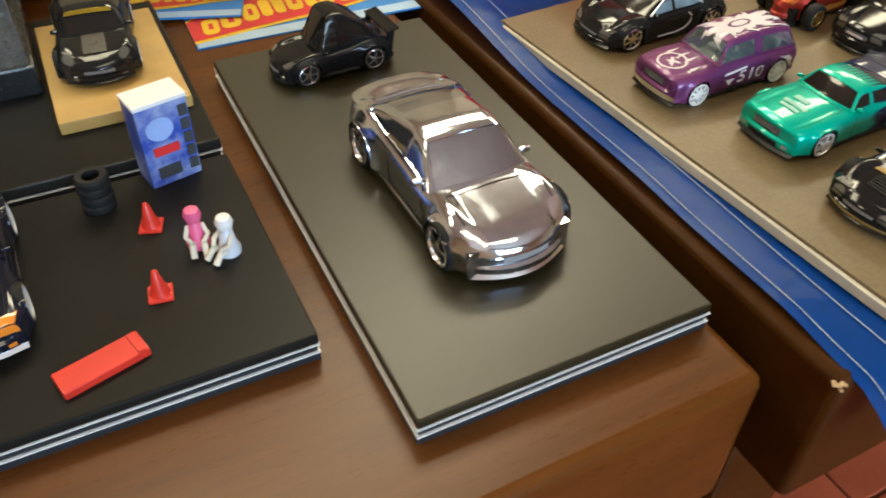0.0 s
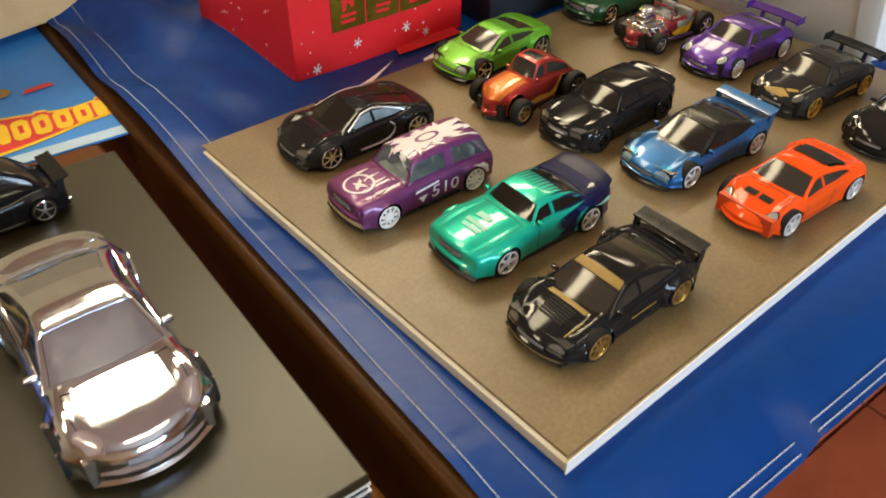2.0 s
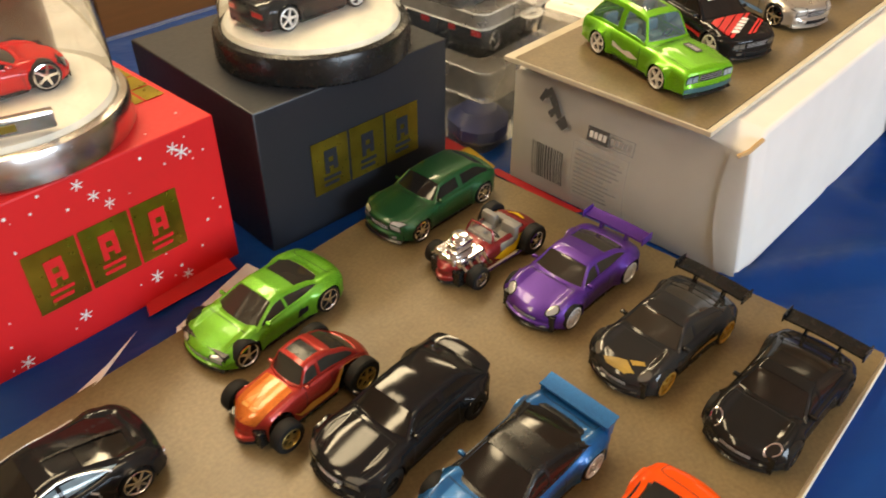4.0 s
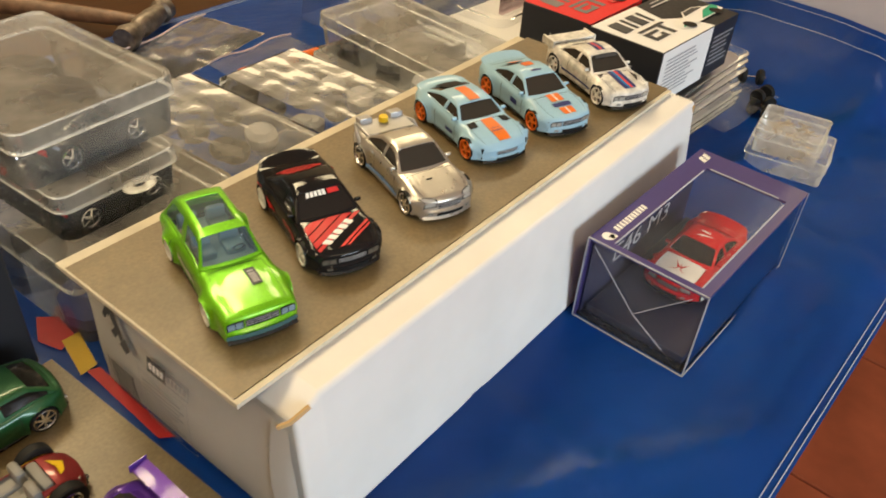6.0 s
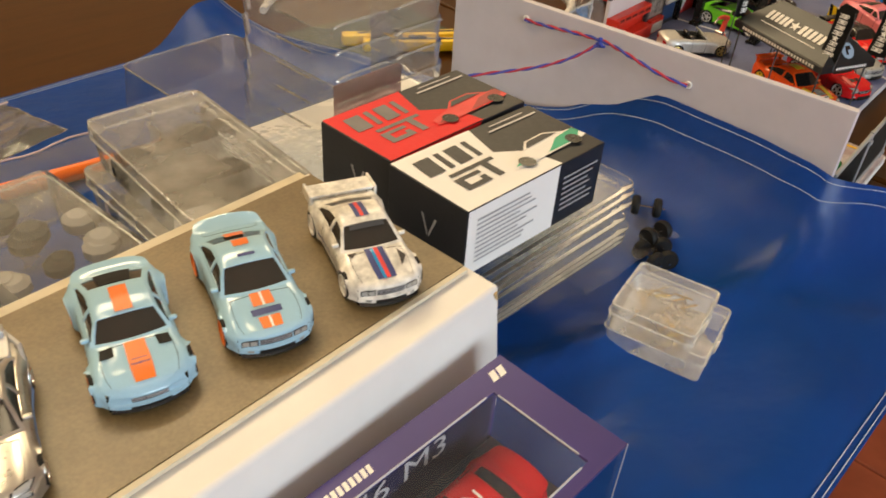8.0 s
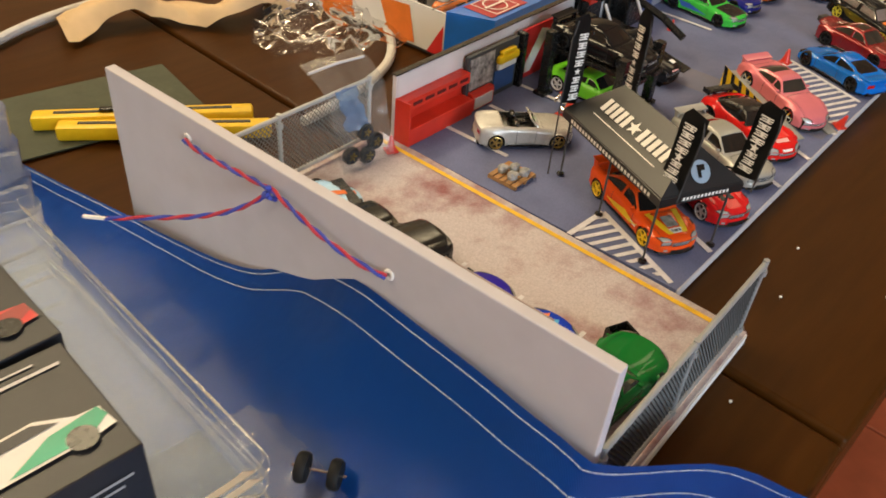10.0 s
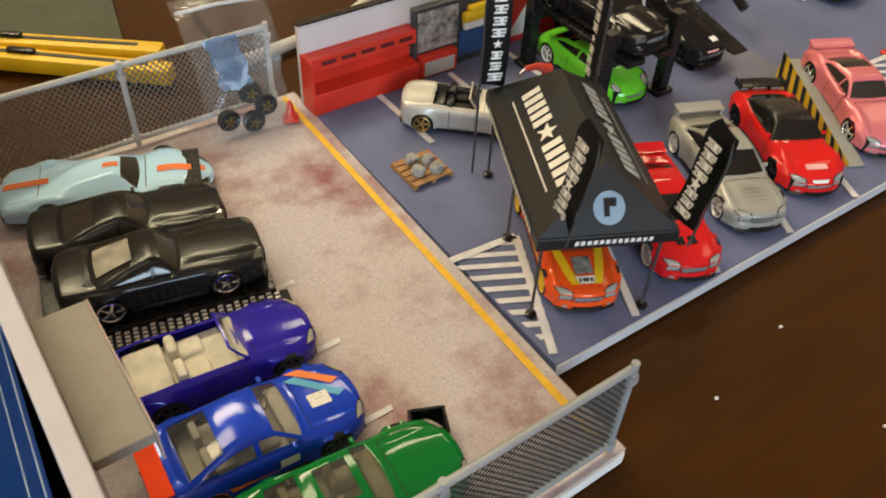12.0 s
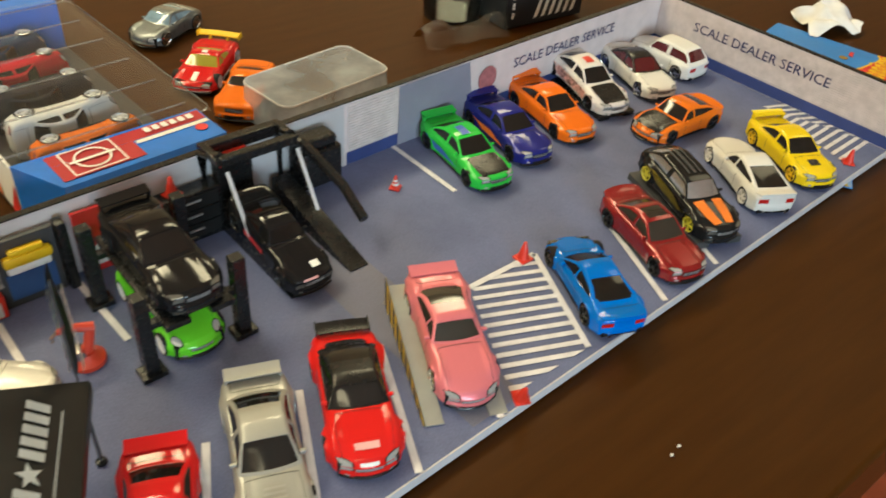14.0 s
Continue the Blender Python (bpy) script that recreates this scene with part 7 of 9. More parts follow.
def small_carton(label, x, y, z, deg, W, D, H, front_mat, body_mat, car_mat, ink):
    root = thing("model_carton", pose(x, y, z, 0, 0, deg), label, "model carton", "model cartons")
    part("carton", cube(0, W, 0, D, 0, H, .0006), NAVYCARD, root)
    bm = bmesh.new()
    for pts in ([(.0005, .0003), (.062, .0003), (.058, .018), (.044, D * .55), (.050, D - .0004), (.0005, D - .0004)],):
        vs = [bm.verts.new((a, b, H + .0003)) for a, b in pts]
        bmesh.ops.triangulate(bm, faces=[bm.faces.new(vs)])
    quad(bm, [(.0005, -.0003, .0006), (.060, -.0003, .0006), (.060, -.0003, H), (.0005, -.0003, H)])
    part("colour_panel", bm, front_mat, root)
    bm = bmesh.new()
    for a, b in ((.006, .0155), (.0185, .0215), (.0245, .0330), (.0360, .0390)):
        quad(bm, [(a, D * .58, H + .0006), (b, D * .58, H + .0006), (b + .0015, D * .86, H + .0006), (a + .0015, D * .86, H + .0006)])
    pieces("brand_block", bm, ink, root)
    bm = bmesh.new()
    for a in ((.013, .040, D * .46, D * .51), (.012, .016, D * .22, D * .42), (.016, .027, D * .22, D * .28), (.016, .027, D * .37, D * .42), (.0235, .027, D * .28, D * .33), (.031, .0350, D * .22, D * .46)):
        rect(bm, *a, H + .0006)
    pieces("brand_block", bm, ink, root)
    bm = side_car_shape(bmesh.new(), .040, D * .12, .052, H + .0009)
    part("car_picture", bm, PAPER if front_mat is PAPER else car_mat, root)
    bm = bmesh.new()
    for pts in ([(.46, .14), (.86, .14), (.99, .30), (.97, .44), (.70, .38)], [(.03, .16), (.22, .14), (.13, .24)]):
        vs = [bm.verts.new((.040 + .052 * a, D * .12 + .0286 * b, H + .0011)) for a, b in pts]
        bmesh.ops.triangulate(bm, faces=[bm.faces.new(vs)])
    pieces("picture_flash", bm, car_mat if front_mat is PAPER else surface("dim_red_ink", (.30, .02, .02), .4), root)
    bm = bmesh.new()
    disc(bm, .049, D * .12 + .0045, .0042, H + .0012)
    disc(bm, .083, D * .12 + .0050, .0042, H + .0012)
    pieces("picture_wheel", bm, BLACK, root)
    bm = bmesh.new()
    vs = [bm.verts.new((.040 + .052 * a, D * .12 + .0286 * b, H + .0012)) for a, b in ((.42, .58), (.66, .60), (.78, .48), (.34, .44))]
    bm.faces.new(vs)
    part("picture_window", bm, DKGREY, root)
    rnd = random.Random(9)
    bm = bmesh.new()
    bars(bm, .006, .046, H * .16, H * .86, 10, rnd, fill=.35)
    part("small_print", bm, GREY if front_mat is not REDCARD else DKGREY, root, smooth=0, m=pose(0, -.0006, 0, 90, 0, 0))
    bm = bmesh.new()
    bars(bm, .064, .090, H * .2, H * .8, 7, rnd, fill=.35)
    part("small_print", bm, GREY, root, smooth=0, m=pose(0, -.0004, 0, 90, 0, 0))
    bm = bmesh.new()
    for sg in (-1, 1):
        quad(bm, [(-.0003, D * .45 + sg * .0005, H * .3), (-.0003, D * .45 + sg * .005, H * .62), (-.0003, D * .45 + sg * .0035, H * .62), (-.0003, D * .45 + sg * .0002, H * .36)])
    part("emblem", bm, GREY, root)
    bm = bmesh.new()
    rect(bm, .056, W - .004, D * .82, D * .845, H + .0005)
    rect(bm, .060, W - .010, D * .90, D * .915, H + .0005)
    part("fine_line", bm, LTGREY, root)
    return root


small_carton("white and black model-car carton with a green racing car picture", .5900, .5475, .0415, 26.5, .0940, .0490, .0345, PAPER, NAVYCARD, GREENINK, DKGREY)
small_carton("red and black model-car carton with a red car picture", .5695, .5930, .0415, 28.0, .0940, .0490, .0345, REDCARD, NAVYCARD, REDINK, surface("grey_ink", (.16, .15, .15), .5))

# purple blister box with a race car
pb = thing("window_box", pose(.517, .392, .0004, 0, 0, 28), "purple window box of clear plastic holding a model race car", "window box")
bU, bV, bH = .110, .058, .046
t = .0012
bm = bmesh.new()
for a in ((0, bU, 0, .005, bH - t, bH), (0, bU, bV - .011, bV, bH - t, bH), (0, .004, .005, bV - .011, bH - t, bH), (bU - .016, bU, .005, bV - .011, bH - t, bH)):
    box(bm, *a)
part("top_frame", bm, PURPLE, pb)
part("back_panel", cube(0, bU, bV - t, bV, 0, bH - t), PURPLE, pb)
part("floor_panel", cube(t, bU - t, t, bV - t, .0002, .002), BLACK, pb)
part("plinth", cube(.004, bU - .004, .003, bV - .004, .002, .0065, .001), surface("plinth_navy", (.020, .022, .045), .4), pb)
bm = bmesh.new()
rect(bm, .004, bU - .016, .005, bV - .011, bH - .0008)
quad(bm, [(.001, .0006, .004), (bU - .004, .0006, .004), (bU - .004, .0006, bH - t), (.001, .0006, bH - t)])
quad(bm, [(.0006, .002, .001), (.0006, bV - .003, .001), (.0006, bV - .003, bH - t), (.0006, .002, bH - t)])
quad(bm, [(bU - .0006, .001, .001), (bU - .0006, bV - .002, .001), (bU - .0006, bV - .002, bH - t), (bU - .0006, .001, bH - t)])
pieces("clear_window", bm, BOXFILM, pb)
part("inner_panel", cube(.002, bU - .004, bV - t - .0012, bV - t - .0004, .002, bH - t - .0004), surface("inner_navy", (.018, .017, .055), .5), pb)
bm = bmesh.new()
for p in (((0, 0, 0), (0, 0, bH)), ((0, bV, 0), (0, bV, bH)), ((0, 0, bH), (0, bV, bH)), ((0, 0, 0), (0, bV, 0)), ((0, 0, 0), (bU, 0, 0)), ((.004, .005, bH), (bU - .020, .005, bH)), ((bU - .016, .009, bH), (bU - .016, bV - .013, bH)), ((.004, bV - .011, bH), (bU - .020, bV - .011, bH))):
    tube(bm, p, .0004, 5)
for p in (((-.0004, bV - .004, bH - .003), (-.0012, bV * .5, bH * .42)), ((-.0012, bV * .5, bH * .42), (-.0004, .006, bH - .004)), ((-.0012, bV * .5, bH * .42), (-.0004, .012, .008)), ((bU, 0, 0), (bU, 0, bH))):
    tube(bm, p, .00022, 5)
part("pale_crease", bm, surface("film_edge", (.42, .44, .50), .4), pb)
part("folded_flap", quad(bmesh.new(), [(.0012, .006, bH - .003), (.0012, bV - .004, bH - .003), (.004, bV * .55, bH * .42), (.004, bV * .45, bH * .42)]), BOXFILM, pb)
flat_words("E46 M3", .0150, LTGREY, pb, pose(.052, bV - t - .0018, .0235, 90, 0, 0), sx=1.25)
bm = bmesh.new()
block_letters(bm, .013, .040, bV - .0075, bV - .0040, 11, .2, bH + .0002, .3)
pieces("brand_block", bm, WHITE, pb)
bm = bmesh.new()
disc(bm, .0065, bV - .006, .0030, bH + .0002)
rect(bm, .0065, .0098, bV - .0092, bV - .0062, bH + .0002)
part("emblem", bm, WHITE, pb)
pieces("brand_block", block_letters(bmesh.new(), bU - .0125, bU - .0045, bV - .008, bV - .0035, 2, .4, bH + .0002), WHITE, pb)
WHT = surface("race_white", (.74, .72, .70), .4)
toy_car("red and white race coupe inside a purple window box", .517 + .063 * .883 - .029 * .469, .392 + .063 * .469 + .029 * .883, .0086, 208, "coupe", (.56, .018, .02), glass=DARKGLASS, wing="duck", rim=WHITE, group="", hood=WHT, over=dict(L=68, W=31), decals=[("hoodpoly", [(.12, -.3), (.15, -.05), (.22, 0), (.15, .05), (.12, .3), (.16, .06), (.24, .25), (.18, 0), (.24, -.25), (.16, -.06)], R2), ("roofpoly", [(.40, -.4), (.46, -.1), (.48, .5), (.44, .1)], WHITE), ("roofpoly", [(.52, -.3), (.55, -.3), (.55, .2), (.52, .2)], WHITE), ("sidepoly", [(.3, .3), (.6, .4), (.6, .6), (.35, .55)], WHT)])

# two frosted boxes of pins
def pin_box(label, x, y, z, deg, w, h, H, pins, seed):
    root = thing("pin_box", pose(x, y, z, 0, 0, deg), label, "pin box", "frosted boxes")
    part("tub", shell(bmesh.new(), w, h, .0003, H * .62, .003, .02), FROST, root)
    bm = shell(bmesh.new(), w + .001, h + .001, H * .6, H, .003, -.01, bottom=False, top=True)
    bmesh.ops.translate(bm, vec=(-.0005, -.0005, 0), verts=bm.verts)
    part("lid", bm, PINLID, root)
    bm = rim_line(bmesh.new(), w + .001, h + .001, H * .62, .003, .0005)
    rim_line(bm, w, h, H * .98, .003, .0004)
    part("rim", bm, FROST, root)
    part("catch", cube(w * .36, w * .64, -.0014, -.0004, H * .5, H * .72, .0004), FROST, root)
    rnd = random.Random(seed)
    for _ in range(pins):
        p = Vector((rnd.uniform(.2, .8) * w, rnd.uniform(.2, .8) * h, rnd.uniform(.15, .85) * H))
        a = rnd.uniform(0, 6.28)
        d = Vector((math.cos(a), math.sin(a), rnd.uniform(-.25, .25))) * .0045
        bm = tube(bmesh.new(), [p - d, p + d], .00035, 5)
        part("pin", bm, STEEL if rnd.random() < .6 else BRASS, root)
    return root


pin_box("frosted plastic box under a box of pins", .689, .4975, .0005, 40, .040, .047, .016, 4, 1)
pin_box("frosted plastic box full of small metal pins", .6785, .4975, .0166, 39.5, .0375, .038, .015, 70, 2)

# small wheels on axles
rnd = random.Random(12)
for px, py, pz, hd in ((.7235, .6120, .0168, 150), (.7200, .5935, .0118, 20), (.7090, .5805, .0082, 100), (.7185, .5800, .0084, 75)):
    root = thing("wheel_set", pose(px, py, pz, 0, 0, hd), "pair of small black toy wheels on a wire axle", "toy wheels", "loose wheels")
    part("axle", tube(bmesh.new(), [(-.010, 0, 0), (.010, 0, 0)], .0005, 6), STEEL, root)
    for sg in (-1, 1):
        bm = bmesh.new()
        lathe(bm, [(0, -.002), (.0050, -.002), (.0056, -.001), (.0056, .001), (.0050, .002), (.002, .0018), (0, .0018)], 18, Matrix.Translation((sg * .006, 0, 0)) @ Matrix.Rotation(radians(90), 4, "Y"))
        part("wheel", bm, RUBBER, root)


def crumpled(fn, nu, nv, amp, freq, seed):
    off = Vector((seed * 3.1, seed * 1.7, 0))

    def g(u, v):
        p = Vector(fn(u, v))
        return p + Vector((noise.noise(p * freq + off), noise.noise(p * freq + off + Vector((9, 0, 0))), abs(noise.noise(p * freq * 1.3 + off + Vector((0, 9, 0)))))) * amp
    return grid(bmesh.new(), g, nu, nv)


def bag(label, x, y, z, deg, w, h, amp=.004, puff=.006, mat=BAG, seed=1, name="plastic_bag", seal=True):
    root = thing(name, pose(x, y, z, 0, 0, deg), label, "plastic bag", "plastic bags")
    for s in (0, 1):
        bm = crumpled(lambda u, v: (w * (u - .5), h * (v - .5), .0006 + s * puff * math.sin(math.pi * u) * math.sin(math.pi * v)), 22, 22, amp, 70, seed + s)
        part("film", bm, mat, root)
    if seal:
        bm = tube(bmesh.new(), [(w * (-.5 + i / 8), h * .44, .004 + .0012 * math.sin(i * 1.3)) for i in range(9)], .0007, 6)
        part("zip_seal", bm, surface("bag_seal", (.6, .5, .5), .4), root)
    return root


bag("clear zip bag lying beside the compartment boxes", .356, .782, .001, 42, .10, .060, .0014, .006, seed=3)
bag("clear zip bag with a pale seal beside the case", .412, .742, .001, 30, .075, .06, .0016, .007, seed=5)
bag("clear bag under the clamshells", .690, .610, .0075, 25, .09, .07, .0025, .008, seed=7, seal=False)
org = thing("marker_pen", pose(.425, .735, .0055, 0, 0, 20), "orange plastic marker pen lying between boxes", "marker pen")
bm = bmesh.new()
lathe(bm, [(0, -.045), (.0045, -.045), (.005, -.043), (.005, .02), (.0042, .022), (.0042, .042), (.0035, .045), (0, .045)], 18, Matrix.Rotation(radians(90), 4, "Y"))
part("barrel", bm, surface("orange_plastic", (.80, .16, .01), .35), org)
part("cap", lathe(bmesh.new(), [(0, .018), (.0055, .018), (.0055, .046), (.004, .048), (0, .048)], 18, Matrix.Rotation(radians(90), 4, "Y")), BLACK, org)

ham = thing("hammer", pose(.331, .812, .0105, 0, 0, 148), "old hammer with wooden handle and worn steel head", "hammer")
part("handle", tube(bmesh.new(), [(-.004, 0, 0), (.03, 0, 0), (.08, 0, -.001), (.14, 0, -.002), (.20, 0, -.002)], [.0045, .0055, .0065, .0075, .008], 12), surface("old_handle", (.16, .085, .045), .5, vary=.35, scale=120), ham)
bm = bmesh.new()
tube(bm, [(0, -.030, 0), (0, -.022, 0), (0, -.020, 0), (0, -.008, 0), (0, .010, 0), (0, .014, 0), (0, .028, 0), (0, .034, 0)], [.0085, .0088, .0065, .0078, .0078, .006, .0095, .0085], 14)
part("head", bm, surface("worn_steel", (.20, .17, .14), .45, metal=.8, vary=.4, scale=150), ham)
carton = thing("cardboard_box", pose(-.004, .543, 0, 0, 0, 44), "large plain brown cardboard box", "cardboard box")
part("carton", cube(-.30, 0, 0, .2, .0002, .16, .0012), KRAFT, carton)
bm = bmesh.new()
bars(bm, -.09, -.045, .085, .11, 4, random.Random(3), fill=.4)
part("small_print", bm, DKGREY, carton, smooth=0, m=pose(0, -.0005, 0, 90, 0, 0))
part("tape", cube(-.012, .0004, -.0004, -.0001, .0, .16), surface("brown_tape", (.42, .28, .13), .3), carton)


# ---- diorama: left mat with wall and fences ----
D1 = 32.0
M1 = in_frame(.807, .569, D1)
mat1 = thing("diorama_base", pose(.807, .569, 0, 0, 0, D1), "diorama base printed as stained concrete with a yellow line", "diorama base")
m1U, m1V = .140, .240
part("foam", cube(0, m1U, 0, .0009, .0002, .0056), PAPER, mat1)
part("foam", cube(0, .0009, .0009, m1V, .0002, .0056), PAPER, mat1)
bm = quad(bmesh.new(), [(.001, .001, .0058), (.1413, .001, .0058), (.1485, m1V - .001, .0058), (.001, m1V - .001, .0058)])
g = bmesh.ops.extrude_face_region(bm, geom=bm.faces[:])
bmesh.ops.translate(bm, vec=(0, 0, -.0054), verts=[v for v in g["geom"] if isinstance(v, bmesh.types.BMVert)])
bmesh.ops.recalc_face_normals(bm, faces=bm.faces[:])
part("concrete_print", bm, CONCRETE, mat1)
part("yellow_line", quad(bmesh.new(), [(.1343, .003, .0062), (.1373, .003, .0062), (.1433, m1V - .003, .0062), (.1403, m1V - .003, .0062)]), YLINE, mat1)
for v in (.054, .088, .122, .160, .198):
    part("bay_line", rect(bmesh.new(), .064, .0880, v, v + .0022, .0062), LINE, mat1)
WA = -57.8
wl = thing("board_wall", pose(.668, .790, 0, 0, 0, WA), "pale lilac board wall with a red and blue string tied through", "board wall")
part("board", cube(0, .257, -.0025, .0025, .0002, .088, .0006), WALLBOARD, wl)
part("flap", cube(.178, .2245, .0025, .016, .071, .0745, .0004), surface("flap_card", (.30, .28, .24), .7), wl)
part("flap_edge", cube(.178, .2245, .016, .0165, .064, .0745), surface("flap_pinkish", (.42, .33, .31), .7), wl)


def string(pts, name="string"):
    bm = bmesh.new()
    bm2 = bmesh.new()
    n = len(pts)
    for off, b, ph in ((.0006, bm, 0), (.0006, bm2, math.pi)):
        tube(b, [Vector(p) + Vector((0, off * math.cos(i * .9 + ph), off * math.sin(i * .9 + ph))) for i, p in enumerate(pts)], .0007, 6)
    part(name, bm, surface("red_thread", (.42, .03, .05), .8), wl, "red strand of twisted string")
    part(name, bm2, surface("blue_thread", (.04, .06, .36), .8), wl, "blue strand of twisted string")


Y = -.0045
string(bez((.057, Y, .0775), (.075, Y - .004, .079), (.095, Y - .004, .0825), (.113, Y - .002, .0815), 22))
string(bez((.113, Y - .002, .0815), (.130, Y - .006, .083), (.150, Y - .006, .074), (.169, Y, .0720), 22))
string(bez((.112, Y - .002, .080), (.092, Y - .010, .058), (.065, Y - .016, .052), (.034, Y - .028, .040), 28))
part("string_end", tube(bmesh.new(), [(.034, Y - .028, .040), (.022, Y - .032, .037)], .0009, 6), WHITE, wl)
bm = bmesh.new()
for k in range(5):
    tube(bm, [(.109 + .001 * k, Y - .003 + .0012 * math.sin(k * 2.2), .0775 + .0013 * k), (.116 - .001 * k, Y - .004 + .0012 * math.cos(k * 2), .079 + .001 * k)], .0009, 6)
part("knot", bm, surface("blue_thread", (.04, .06, .36), .8), wl)
for hx, hz in ((.057, .0775), (.169, .0720)):
    bm = bmesh.new()
    lathe(bm, [(.0009, 0), (.0022, 0), (.0024, .0004), (.0018, .0008), (.0009, .0006)], 14, Matrix.Translation((hx, -.0026, hz)) @ Matrix.Rotation(radians(90), 4, "X"))
    part("hole_rim", bm, WHITE, wl)


def fence(label, u0, v0, u1, v1, h, posts, pitch, wire_mat, frame_mat):
    (x0, y0), (x1, y1) = M1(u0, v0), M1(u1, v1)
    L = math.hypot(x1 - x0, y1 - y0)
    root = thing("wire_fence", pose(x0, y0, .0058, 0, 0, math.degrees(math.atan2(y1 - y0, x1 - x0))), label, "wire fence", "wire fences")
    for i in range(posts + 1):
        px = L * i / posts
        part("post", tube(bmesh.new(), [(px, 0, 0), (px, 0, h + .002)], .0013, 10), frame_mat, root)
        part("clamp", tube(bmesh.new(), [(px, 0, h - .006), (px, 0, h - .0035)], .0021, 10), frame_mat, root)
        part("clamp", tube(bmesh.new(), [(px, 0, .003), (px, 0, .0055)], .0021, 10), frame_mat, root)
    for zz in (.0035, h):
        part("rail", tube(bmesh.new(), [(0, 0, zz), (L, 0, zz)], .0013, 10), frame_mat, root)
    bm = bmesh.new()
    n = int((L + h) / pitch) + 1
    for sg in (1, -1):
        for i in range(n):
            a = i * pitch - (h if sg > 0 else 0)
            p, q = [a, .004], [a + h * .72, h]
            if sg < 0:
                p, q = [a, .004], [a - h * .72, h]
            def clip(p, q):
                s, e = 0.0, 1.0
                d = q[0] - p[0]
                for lim, hi in ((0, False), (L, True)):
                    t = (lim - p[0]) / d
                    if (p[0] > lim) == hi and p[0] != lim:
                        s = max(s, t)
                    if (q[0] > lim) == hi and q[0] != lim:
                        e = min(e, t)
                return s, e
            s, e = clip(p, q)
            if e - s > .02:
                A = (p[0] + (q[0] - p[0]) * s, .0002 * sg, p[1] + (q[1] - p[1]) * s)
                B = (p[0] + (q[0] - p[0]) * e, .0002 * sg, p[1] + (q[1] - p[1]) * e)
                tube(bm, [A, B], .00028, 4, False)
    ob = part("mesh_wire", bm, wire_mat, root)
    ob["kind"] = "stuff"
    return root


FENCEG = surface("fence_grey", (.50, .50, .48), .45, metal=.3)
fence("grey wire-mesh fence along the diorama's back edge", .004, m1V - .004, m1U - .004, m1V - .004, .040, 2, .0026, surface("fence_wire", (.20, .195, .18), .5, metal=.3), FENCEG)
fence("dark wire-mesh fence with grey posts along the diorama's front edge", .004, .004, m1U - .004, .004, .042, 2, .0022, surface("fence_dark", (.035, .035, .033), .5), surface("fence_frame", (.34, .36, .37), .45, metal=.3))


VIVID = surface("vivid_orange", (.90, .065, .003), .6)
VIVID.node_tree.nodes["Principled BSDF"].inputs["Specular IOR Level"].default_value = 0.15
GULF = paint((.50, .76, 1.0), 0, .34)
x, y = M1(.0488, .2083)
toy_car("pale blue long-tail prototype racer with orange stripe and number nineteen", x, y, .0064, 13, "proto", mat=GULF, glass=SMOKEGLASS, rim=DKGREY, mirrors=False, grille=False, light_mat=SMOKEGLASS, windows=False, rear_glass=False, over=dict(L=90, W=32, wb=44, H=15.4, roofw=.46, gh=(.33, .43, .52, .80)), decals=[("hood", (.03, .26, -.14, .14), GOR), ("hood", (.76, .98, -.13, .13), GOR), ("roof", (.36, .62, -.2, .2), GOR), ("sidetext", ("19", .36, .5, .07), DKGREY)])
x, y = M1(.0465, .1765)
toy_car("glossy black classic fastback muscle car", x, y, .0064, 19, "muscle", mat=SATINBLACK, light_mat=DIMLENS, glass=SMOKEGLASS, over=dict(L=78, H=20, gh=(.38, .49, .62, .86)), rim=CHROME)
x, y = M1(.0474, .1432)
ramp1 = thing("loading_ramp", pose(x, y, .0060, 0, 0, 20), "black ramp with a bright chequer-plate edge", "loading ramp")
part("deck", cube(-.042, .036, -.0175, .0175, 0, .0055, .0006), BLACK, ramp1)
part("plate_edge", cube(-.042, .040, -.0255, -.0175, 0, .0040, .0004), MATBLACK, ramp1)
bm = bmesh.new()
for i in range(27):
    for j in range(4):
        u, v = -.0405 + i * .0029, -.0250 + j * .0019 + .0009 * (i % 2)
        box(bm, u, u + .0017, v, v + .0010, .0040, .0044)
ob = part("tread", bm, surface("bare_alloy", (.72, .70, .66), .4), ramp1)
ob["kind"] = "stuff"
toy_car("glossy black muscle car with clear rear glass on a ramp", x, y, .0118, 20, "muscle", mat=SATINBLACK, light_mat=DIMLENS, glass=SMOKEGLASS, over=dict(L=78, H=20.5, gh=(.40, .50, .60, .84)), rim=CHROME, decals=[("roof", (.70, .95, -.6, .6), CLEARWIN, "rear_glass")])
x, y = M1(.0480, .0995)
BLU = paint((.028, .018, .36), .15, .3)
toy_car("glossy violet-blue convertible with cream interior", x, y, .0064, 27, "coupe", mat=BLU, open_top=SEAT, rim=DKGREY, over=dict(L=72, W=29, gh=(.35, .46, .60, .93)))
x, y = M1(.0455, .0650)
